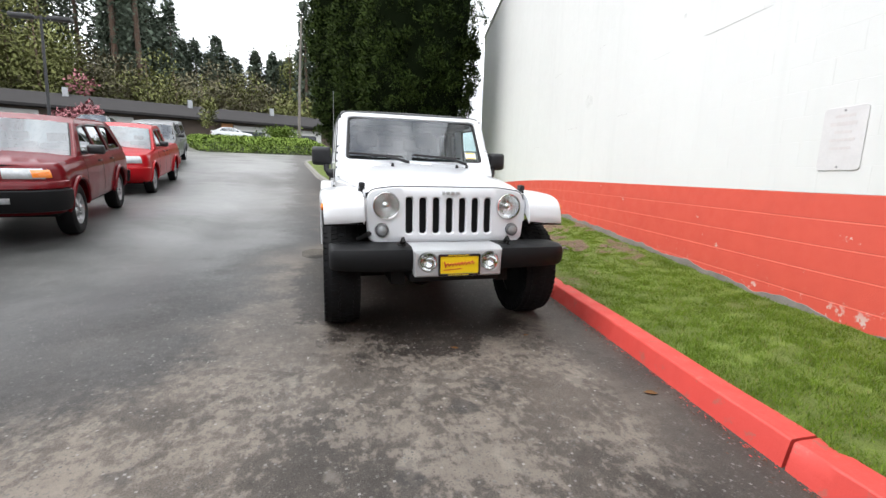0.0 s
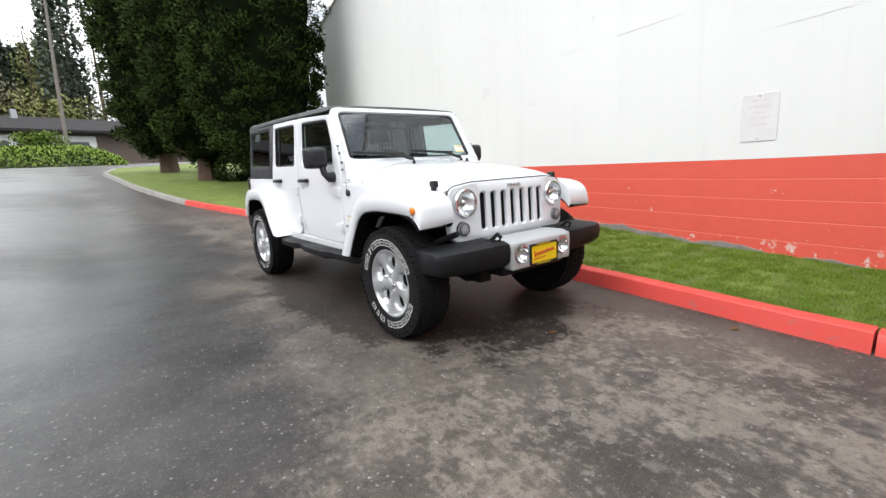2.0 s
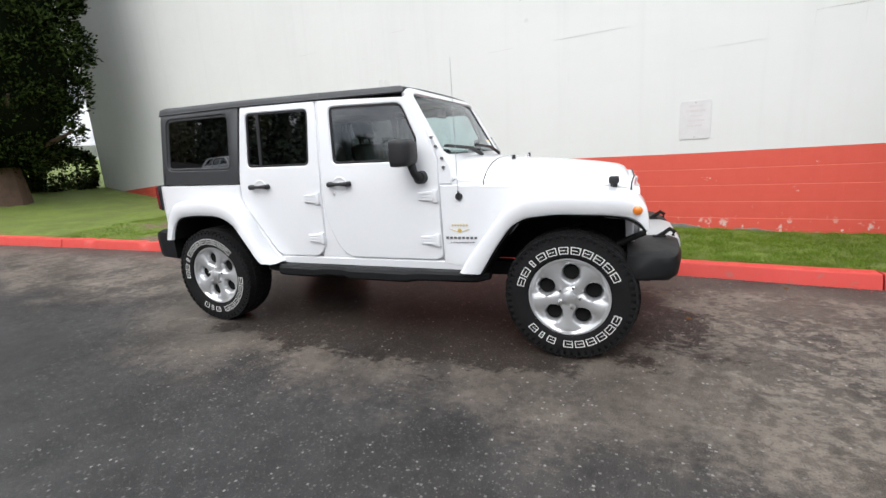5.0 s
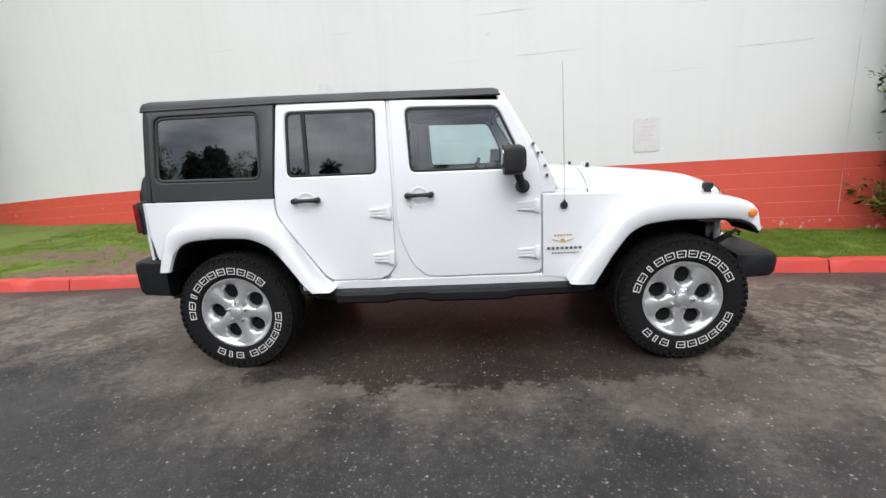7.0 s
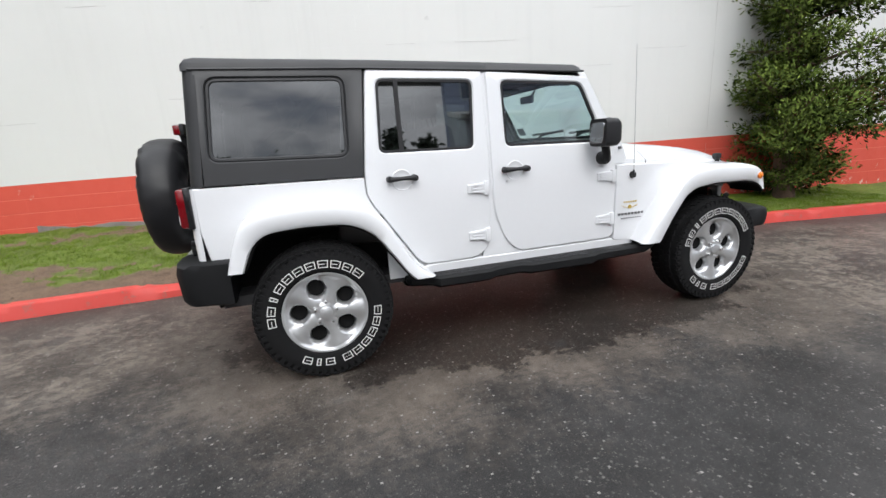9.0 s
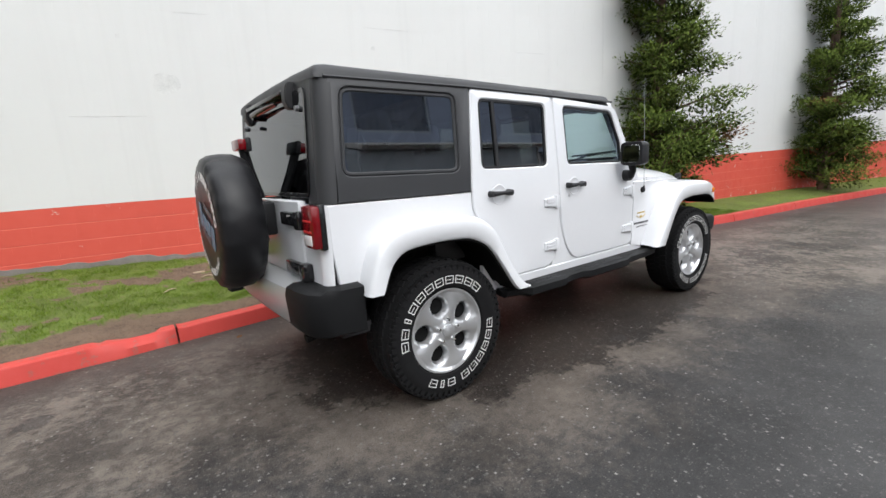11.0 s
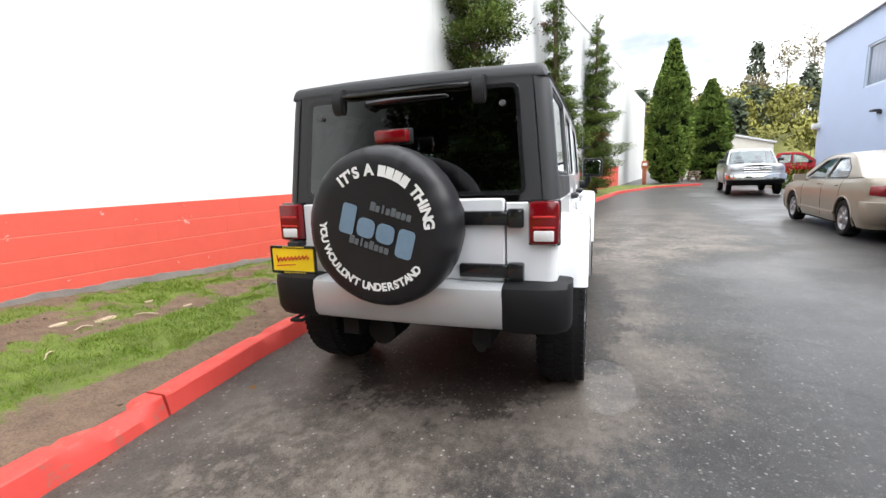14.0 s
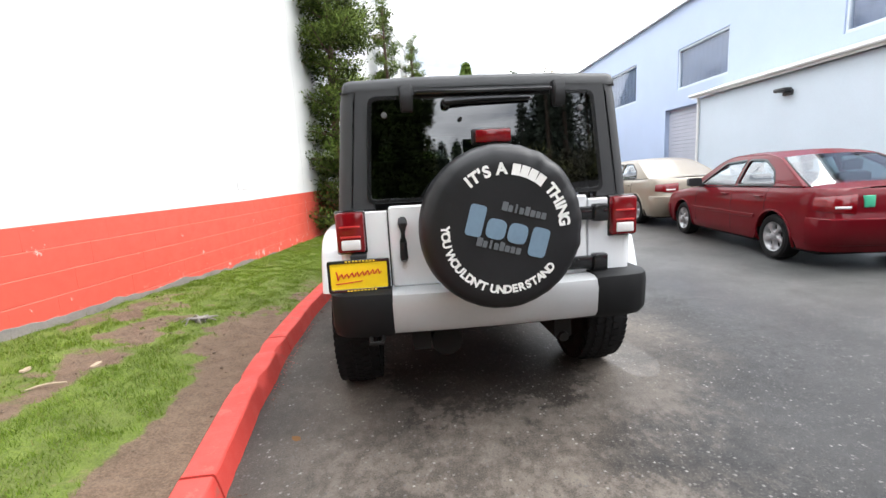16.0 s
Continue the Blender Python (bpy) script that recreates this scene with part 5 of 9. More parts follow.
        loft(bm, [[(s * 0.402 + u, y, z) for u, y in ((-0.036, 2.03), (0.036, 2.03), (0.030, yy), (-0.030, yy))] for z, y, yy in ((1.665, 0, 2.070), (1.70, 0, 2.088), (1.765, 0, 2.085), (1.800, 0, 2.070))])
        bmesh.ops.bevel(bm, geom=bm.edges[:], offset=0.006, segments=2, affect="EDGES")
        part("glass_hinge", bm, CAR["black"], rear, "black hinge cap")
        bm = bmesh.new()
        cyl(bm, (s * 0.52, 2.03, 1.655), (s * 0.52, 2.075, 1.655), 0.018, 0.014, 12)
        part("strut_knob", bm, CAR["steel"] if "steel" in CAR else CAR["dark_badge"], rear)
    bm = bmesh.new()
    cyl(bm, (0.20, 2.04, 1.70), (0.20, 2.095, 1.70), 0.030, 0.024, 14)
    tube(bm, [(0.21, 2.09, 1.705), (0.05, 2.095, 1.713), (-0.12, 2.09, 1.716), (-0.24, 2.085, 1.716)], [0.018, 0.014, 0.008, 0.005], 8)
    tube(bm, [(0.14, 2.078, 1.700), (-0.25, 2.078, 1.708)], 0.008, 6)
    cyl(bm, (0.13, 2.05, 1.62), (0.13, 2.08, 1.62), 0.012, 0.010, 10)
    part("rear_wiper", bm, CAR["gloss_black"], rear, "black rear wiper")
    bm = bmesh.new()
    box(bm, -0.36, 0.36, 2.045, 2.09, 1.745, 1.768, 0.008)
    part("gutter_trim", bm, CAR["gloss_black"], rear)


def car_rear():
    # tailgate and the panels beside it
    bm = bmesh.new()
    panel(bm, rounded([(-0.535, 0.765), (0.535, 0.765), (0.535, 1.193), (-0.535, 1.193)], 0.02), [], 0.04, lambda u, v, w: Vector((u, 2.118 - w, v)), 0.008)
    gate = part("tailgate", bm, CAR["white"], car)
    bm = bmesh.new()
    panel(bm, [(-0.755, 0.72), (-0.543, 0.72), (-0.543, 1.172), (-0.748, 1.172)], [], 0.03, lambda u, v, w: Vector((u, 2.112 - w, v)), 0.005)
    both("rear_corner", bm, CAR["white"])
    bm = bmesh.new()
    box(bm, -0.75, 0.75, 2.03, 2.105, 0.70, 0.765, 0.01)
    part("rear_sill", bm, CAR["white"], car)
    bm = bmesh.new()
    box(bm, -0.74, 0.74, 2.0, 2.075, 0.72, 1.16)
    part("gate_shell", bm, CAR["seam"], car)
    # gate hinges on the right
    for z in (1.096, 0.826):
        bm = bmesh.new()
        box(bm, -0.635, -0.555, 2.11, 2.165, z - 0.047, z + 0.047, 0.010)
        box(bm, -0.575, -0.30, 2.115, 2.150, z - 0.036, z + 0.036, 0.010)
        for k in (-0.6, -0.47):
            cyl(bm, (k, 2.14, z + 0.018), (k, 2.168, z + 0.018), 0.010, 0.008, 8)
        part("gate_hinge", bm, CAR["gloss_black"], gate, "black tailgate hinge")
    bm = bmesh.new()
    tube(bm, [(0.465, 2.115, 1.115), (0.465, 2.16, 1.10), (0.467, 2.165, 1.01), (0.467, 2.155, 0.925), (0.467, 2.115, 0.915)], [0.024, 0.024, 0.019, 0.021, 0.02], 10)
    part("gate_handle", bm, CAR["black"], gate, "black vertical tailgate handle")
    bm = bmesh.new()
    cyl(bm, (0.467, 2.115, 0.875), (0.467, 2.124, 0.875), 0.014, seg=14)
    part("gate_lock", bm, CAR["alloy"], gate)
    # tail lamps
    for s in (-1, 1):
        bm = bmesh.new()
        box(bm, s * 0.660, s * 0.803, 2.095, 2.155, 0.968, 1.176, 0.014)
        lamp = part("tail_lamp", bm, CAR["red_lens"], car, "red tail lamp with clear reverse light")
        bm = bmesh.new()
        box(bm, s * 0.684, s * 0.780, 2.13, 2.162, 0.984, 1.036, 0.006)
        part("reverse_light", bm, CAR["white_lens"], lamp)
        bm = bmesh.new()
        box(bm, s * 0.680, s * 0.785, 2.13, 2.1585, 1.046, 1.056, 0.003)
        box(bm, s * 0.680, s * 0.785, 2.13, 2.1585, 1.098, 1.108, 0.003)
        part("lamp_rib", bm, CAR["red_ink"], lamp)
        bm = bmesh.new()
        box(bm, s * 0.652, s * 0.808, 2.085, 2.118, 0.958, 1.184, 0.010)
        part("lamp_base", bm, CAR["gloss_black"], lamp)
    # high stop lamp over the spare wheel
    bm = bmesh.new()
    box(bm, -0.088, 0.088, 2.215, 2.265, 1.482, 1.545, 0.010)
    stop = part("stop_lamp", bm, CAR["red_lens"], car, "red high stop lamp")
    bm = bmesh.new()
    tube(bm, [(0, 2.225, 1.50), (0, 2.20, 1.36), (0, 2.16, 1.2)], 0.028, 8)
    box(bm, -0.10, 0.10, 2.195, 2.225, 1.474, 1.552, 0.010)
    part("stop_bracket", bm, CAR["black"], stop)
    # rear bumper: silver middle, black ends
    prof = [(2.03, 0.765), (2.20, 0.768), (2.235, 0.752), (2.245, 0.715), (2.235, 0.575), (2.21, 0.545), (2.03, 0.53)]
    bm = bmesh.new()
    loft(bm, [[(x, y + 0.02 * (1 - (x / 0.55) ** 2), z) for y, z in prof] for x in np.linspace(-0.545, 0.545, 9)])
    part("bumper_middle", bm, CAR["silver"], car, "silver rear bumper middle")
    bm = bmesh.new()
    xs = [(0.540, 0, 1.0), (0.56, 0.005, 1.05), (0.70, 0.0, 1.05), (0.79, -0.02, 1.04), (0.845, -0.065, 1.0), (0.862, -0.13, 0.93)]
    rs = []
    for x, dy, k in xs:
        rs.append([(-x, 1.95 if y < 2.1 else y + dy, 0.655 + (z - 0.655) * k * 1.05) for y, z in prof])
    loft(bm, rs)
    bm2 = rs[-1]
    both("bumper_end", bm, CAR["bumper"], "moulded black bumper end")
    # tow eye under the left end
    bm = bmesh.new()
    tube(bm, [(0.60, 2.16, 0.55), (0.60, 2.24, 0.53), (0.60, 2.29, 0.53), (0.66, 2.30, 0.53), (0.665, 2.20, 0.53)], 0.011, 8)
    part("tow_hook", bm, CAR["frame"], car)


def dealer_card(x0, x1, z0, z1, y, sgn, tilt, parent_name, lab):
    """Yellow dealer card in a black frame; sgn: the way it faces along y."""
    bm = bmesh.new()
    f = lambda u, v, w: Vector((u, y + sgn * (0.010 - w) + tilt * (v - z0), v))
    o = rounded([(x0, z0), (x1, z0), (x1, z1), (x0, z1)], 0.012)
    i = rounded([(x0 + 0.014, z0 + 0.016), (x1 - 0.014, z0 + 0.016), (x1 - 0.014, z1 - 0.016), (x0 + 0.014, z1 - 0.016)], 0.006)
    panel(bm, o, [i], 0.014, f, 0.002)
    fr = part("plate_frame", bm, CAR["gloss_black"], car, lab)
    bm = bmesh.new()
    panel(bm, offset_poly(i, -0.003), [], 0.006, lambda u, v, w: f(u, v, w + 0.004), 0.001)
    card = part("dealer_card", bm, CAR["yellow"], fr, "yellow card with red script bars")
    # script as one slanted wavy bar, dealer line on the frame as bars
    bm = bmesh.new()
    w, h = x1 - x0, z1 - z0
    flip = -1 if sgn > 0 else 1
    a = x0 if flip > 0 else x1
    n = 26
    pts, rad = [], []
    for k in range(n + 1):
        t = k / n
        u = a + flip * w * (0.14 + 0.72 * t)
        v = z0 + h * (0.46 + 0.12 * t + (0.17 if k % 3 == 0 else -0.06 if k % 3 == 1 else 0.05) * (1.2 if k < 3 else 0.62))
        pts.append(f(u, v, 0.003))
        rad.append(0.0052 if k % 2 else 0.0042)
    tube(bm, pts, rad, 6)
    tube(bm, [f(a + flip * w * 0.12, z0 + h * 0.27, 0.003), f(a + flip * w * 0.55, z0 + h * 0.33, 0.003)], 0.003, 5)
    part("script_bar", bm, CAR["red_ink"], card)
    bm = bmesh.new()
    for k in range(9):
        u = x0 + w * (0.25 + 0.055 * k)
        for v in (z0 + 0.007, z1 - 0.007):
            box(bm, u - 0.005, u + 0.005, f(0, v, 0).y - 0.0015, f(0, v, 0).y + 0.0015, v - 0.0035, v + 0.0035)
    fp = part("frame_print", bm, CAR["yellow"], fr)
    fp["kind"] = "stuff"
    return fr


def car_bumper_front():
    prof = [(-1.90, 0.69), (-2.06, 0.69), (-2.11, 0.672), (-2.125, 0.63), (-2.115, 0.55), (-2.085, 0.522), (-1.90, 0.515)]
    bm = bmesh.new()
    xs = [(0.325, 0, 1), (0.34, 0.0, 1.04), (0.48, 0.005, 1.03), (0.66, 0.02, 1.0), (0.78, 0.04, 0.97), (0.845, 0.065, 0.93), (0.868, 0.095, 0.88), (0.878, 0.14, 0.80)]
    rs = []
    for x, dy, k in xs:
        rs.append([(-x, min(-1.86, y + dy) if y < -1.95 else -1.80, 0.605 + (z - 0.605) * k) for y, z in prof])
    loft(bm, rs)
    both("front_bumper_end", bm, CAR["bumper"], "moulded black front bumper end")
    # silver middle with two fog lamps
    holes = [[(s * 0.225 + 0.066 * math.cos(a), 0.588 + 0.066 * math.sin(a)) for a in (2 * math.pi * k / 24 for k in range(24))] for s in (-1, 1)]
    bm = bmesh.new()
    panel(bm, rounded([(-0.315, 0.485), (0.315, 0.485), (0.325, 0.672), (-0.325, 0.672)], 0.012), holes, 0.08, lambda u, v, w: Vector((u, -2.135 + w + 0.05 * max(0, (v - 0.635)) * 4, v)), 0.010, (0.635,))
    mid = part("front_bumper_middle", bm, CAR["silver"], car, "silver front bumper middle")
    bm = bmesh.new()
    loft(bm, [[(x, y, z) for y, z in ((-2.125, 0.670), (-2.06, 0.69), (-1.88, 0.69), (-1.88, 0.655), (-2.1, 0.645))] for x in (-0.325, 0.325)])
    part("bumper_top", bm, CAR["silver"], mid)
    for s in (-1, 1):
        rot = Matrix.Translation((s * 0.225, -2.128, 0.588)) @ Matrix.Rotation(math.pi / 2, 4, "X")
        bm = bmesh.new()
        lathe(bm, [(0.064, -0.03), (0.064, 0.010), (0.056, 0.012), (0.052, 0.0), (0.035, -0.025), (0.0001, -0.035)], 28, rot)
        fog = part("fog_lamp", bm, CAR["chrome"], mid, "round fog lamp")
        bm = bmesh.new()
        lathe(bm, [(0.053, 0.004), (0.03, 0.014), (0.0001, 0.017)], 28, rot)
        g = part("fog_lens", bm, CAR["lamp_glass"], fog)
        g.visible_shadow = False
        # tow hooks on the bumper's top
        bm = bmesh.new()
        tube(bm, [(s * 0.385, -1.98, 0.685), (s * 0.385, -2.03, 0.72), (s * 0.385, -2.06, 0.745), (s * 0.385, -2.09, 0.725), (s * 0.385, -2.08, 0.70)], 0.014, 8)
        box(bm, s * 0.385 - 0.028, s * 0.385 + 0.028, -2.04, -1.96, 0.68, 0.70, 0.004)
        part("tow_hook", bm, CAR["frame"], car, "black tow hook")
    dealer_card(-0.152, 0.152, 0.492, 0.645, -2.140, -1, 0.0, "", "black frame with yellow dealer card")
    bm = bmesh.new()
    box(bm, -0.34, 0.34, -2.06, -1.85, 0.43, 0.52, 0.03)
    part("front_valance", bm, CAR["bumper"], car)


def car_step():
    bm = bmesh.new()
    stations = [(0.955, 0.0, 0.012), (0.93, 0.03, 0.03), (0.80, 0.055, 0.035), (0.76, 0.095, 0.045), (0.42, 0.105, 0.045), (0.36, 0.075, 0.04), (0.18, 0.07, 0.04), (0.12, 0.105, 0.045), (-0.36, 0.11, 0.045), (-0.43, 0.075, 0.04), (-0.86, 0.06, 0.035), (-0.95, 0.02, 0.02)]
    rs = []
    for y, w, h in stations:
        x0, x1 = -0.755, -0.805 - w
        z = 0.515
        h += 0.012
        rs.append([(x0, y, z), (x1 + 0.02, y, z + 0.004), (x1, y, z - 0.012), (x1, y, z - h), (x1 + 0.03, y, z - h - 0.02), (x0, y, z - h - 0.01)])
    loft(bm, rs)
    a, b = both("side_step", bm, CAR["bumper"], "moulded black side step", 35)
    for d in (a, b):
        for y0, y1 in ((0.44, 0.74), (-0.34, 0.10)):
            for k in range(3):
                bm = bmesh.new()
                box(bm, -0.878 + 0.022 * k, -0.866 + 0.022 * k, y0, y1, 0.513, 0.521, 0.002)
                part("step_tread", bm, CAR["black"], d)


def wheel_parts(w, r, rw, width, mats, lettered=True, lugs=True, spokes=5):
    """A wheel under the Empty w, its axle along x, outer face towards -x."""
    rot = Matrix.Rotation(-math.pi / 2, 4, "Y")
    h = width / 2
    bm = bmesh.new()
    prof = [(rw - 0.012, -h * 0.75), (rw + 0.010, -h * 0.92), (rw + (r - rw) * 0.45, -h * 1.02), (r - 0.045, -h * 0.98), (r - 0.016, -h * 0.84), (r - 0.006, -h * 0.5), (r - 0.005, 0), (r - 0.006, h * 0.5), (r - 0.016, h * 0.84),
            (r - 0.045, h * 0.98), (rw + (r - rw) * 0.62, h * 1.03), (rw + (r - rw) * 0.40, h * 1.03), (rw + 0.012, h * 0.94), (rw + 0.002, h * 0.86), (rw - 0.012, h * 0.75)]
    lathe(bm, prof, 64, rot)
    ty = part("tyre", bm, mats["tyre"], w, angle=30)
    if lugs:
        bm = bmesh.new()
        n = 54
        for k in range(n):
            for row, (c, wd, dep) in enumerate(((-0.82, 0.34, 0.0), (-0.40, 0.36, 0.5), (0.02, 0.30, 0.0), (0.42, 0.36, 0.5), (0.83, 0.34, 0.0))):
                a = 2 * math.pi * (k + dep) / n
                m = Matrix.Rotation(a, 4, "X") @ Matrix.Translation((c * h, 0, r - 0.008 - (0.014 if abs(c) > 0.7 else 0)))
                box(bm, -wd * h / 2, wd * h / 2, -r * 0.047, r * 0.047, -0.004, 0.008, 0, 1, m @ Matrix.Rotation(0.25 * (1 if row % 2 else -1), 4, "Z"))
            a = 2 * math.pi * (k + 0.5) / n
            for s in (-1, 1):
                m = Matrix.Rotation(a, 4, "X") @ Matrix.Translation((s * h * 0.985, 0, r - 0.045))
                box(bm, -0.0045, 0.0045, -r * 0.030, r * 0.030, -0.020, 0.018, 0, 1, m)
        tr = part("tread", bm, mats["tyre"], ty, angle=0)
        tr["kind"] = "stuff"
    if lettered:
        # raised white print on the sidewall, as open bars
        bm = bmesh.new()
        rm = rw + (r - rw) * 0.34
        hh = (r - rw) * 0.14
        x = -h * 1.03 - 0.0015

        def bar(a0, a1, r0, r1):
            n = 3
            for k in range(n):
                b0, b1 = a0 + (a1 - a0) * k / n, a0 + (a1 - a0) * (k + 1) / n
                vs = [bm.verts.new((x, rr * math.sin(b), rr * math.cos(b))) for rr, b in ((r0, b0), (r1, b0), (r1, b1), (r0, b1))]
                bm.faces.new(vs)

        def open_bar(a0, a1):
            t = 0.010 / rm * 0.5
            e = 0.0045
            bar(a0, a1, rm + hh - e, rm + hh)
            bar(a0, a1, rm - hh, rm - hh + e)
            bar(a0, a0 + t * 1.1, rm - hh + e, rm + hh - e)
            bar(a1 - t * 1.1, a1, rm - hh + e, rm + hh - e)
            bar(a0 + (a1 - a0) * 0.30, a1, rm - 0.002, rm + 0.002)

        for k in range(11):
            a = radians(-76 + 134 * k / 10.0)
            open_bar(-a - radians(5.4 if k != 2 else 2.2), -a + radians(5.4 if k != 2 else 2.2))
        for k in range(6):
            a = radians(110 + 67 * k / 5.0)
            open_bar(-a - radians(5.4), -a + radians(5.4))
        for k in range(3):
            a = radians(197 + 25 * k / 2.0)
            open_bar(-a - radians(5.0 if k != 1 else 2.4), -a + radians(5.0 if k != 1 else 2.4))
        pr = part("sidewall_print", bm, mats["ink"], ty, "white raised sidewall print as bars", 0)
        pr["kind"] = "stuff"
    # rim: polar sheet with raised spokes and round openings
    bm = bmesh.new()
    na, nr = (120, 26) if lugs else (60, 15)
    rows = []
    pitch = 2 * math.pi / spokes
    for i in range(nr + 1):
        rr = 0.0005 + (rw - 0.0005) * i / nr
        row = []
        for k in range(na):
            a = 2 * math.pi * k / na
            t = (a % pitch - pitch / 2)
            q = rr / rw
            gap = abs(abs(t) - pitch / 2) * rr
            hgt = h * 0.80 - 0.030 * q * (1 - q) * 2
            spoke = max(0.0, 1 - (abs(t) * max(rr, 0.02) / (rw * (0.17 + 0.10 * q))) ** 2)
            hgt += 0.016 * spoke * min(1, q * 3) * (1 - max(0, q - 0.85) / 0.15 * 0.6)
            if q > 0.93:
                hgt = h * 0.80 + 0.012 * min(1, (q - 0.93) / 0.03)
            if q < 0.22:
                hgt = h * 0.80 + 0.006
            c = Vector((rr * math.cos(t), rr * math.sin(t)))
            d = min((c - Vector((rw * 0.60 * math.cos(pitch / 2), s * rw * 0.60 * math.sin(pitch / 2)))).length for s in (-1, 1))
            ro = rw * 0.190
            hgt -= 0.075 * max(0.0, min(1.0, (ro + 0.010 - d) / 0.012))
            # scooped land outside each opening
            if 0.55 < q < 0.92:
                hgt -= 0.014 * max(0.0, 1 - (gap / (rw * 0.20)) ** 2) * math.sin((q - 0.55) / 0.37 * math.pi) ** 0.7
            row.append(bm.verts.new((-hgt, rr * math.sin(a), rr * math.cos(a))))
        rows.append(row)
    for p, q2 in zip(rows, rows[1:]):
        for k in range(na):
            bm.faces.new((p[k], p[(k + 1) % na], q2[(k + 1) % na], q2[k]))
    lathe(bm, [(rw, h * 0.81), (rw + 0.008, h * 0.86), (rw + 0.006, h * 0.80), (rw - 0.012, h * 0.6), (rw - 0.02, 0), (rw, -h * 0.7)], 64, rot)
    rim = part("rim", bm, mats["alloy"], w, angle=50)
    # dark discs set into the dips for the shade of open holes
    for k in range(spokes):
        bm = bmesh.new()
        a = pitch * k
        p = Vector((0, rw * 0.60 * math.sin(a), rw * 0.60 * math.cos(a)))
        cyl(bm, p + Vector((-h * 0.80 + 0.045, 0, 0)), p + Vector((-h * 0.80 + 0.060, 0, 0)), rw * 0.187, seg=20)
        part("opening", bm, mats["liner"], rim)
    for k in range(5):
        bm = bmesh.new()
        a = 2 * math.pi / 5 * (k + 0.5) + 0.3
        p = Vector((0, rw * 0.27 * math.sin(a), rw * 0.27 * math.cos(a)))
        cyl(bm, p + Vector((-h * 0.80, 0, 0)), p + Vector((-h * 0.80 - 0.022, 0, 0)), rw * 0.042, rw * 0.034, 8)
        part("lug_nut", bm, mats["chrome"], rim)
    bm = bmesh.new()
    lathe(bm, [(rw * 0.16, h * 0.80), (rw * 0.155, h * 0.80 + 0.020), (rw * 0.10, h * 0.80 + 0.026), (0.0005, h * 0.80 + 0.027)], 24, rot)
    cap = part("hub_cap", bm, mats["alloy"], rim)
    bm = bmesh.new()
    lathe(bm, [(0.02, -h * 0.55), (rw * 0.62, -h * 0.55), (rw * 0.97, -h * 0.72)], 32, rot)
    lathe(bm, [(rw * 0.2, h * 0.1), (rw * 0.66, h * 0.1), (rw * 0.66, -h * 0.05), (rw * 0.2, -h * 0.05)], 32, rot)
    part("brake", bm, mats["frame"], w)
    return w


def car_wheels():
    for nm, x, y, sx, spin in (("wheel", -0.786, -1.4735, 1, 0.06), ("wheel", -0.786, 1.4735, 1, -0.26), ("wheel", 0.786, -1.4735, -1, 0.8), ("wheel", 0.786, 1.4735, -1, 0.2)):
        w = new("wheel")
        w.parent = car
        w.matrix_basis = Matrix.Translation((x, y, 0.405)) @ (Matrix.Rotation(math.pi, 4, "Z") if sx < 0 else Matrix()) @ Matrix.Rotation(spin, 4, "X")
        wheel_parts(w, 0.407, 0.247, 0.255, CAR)


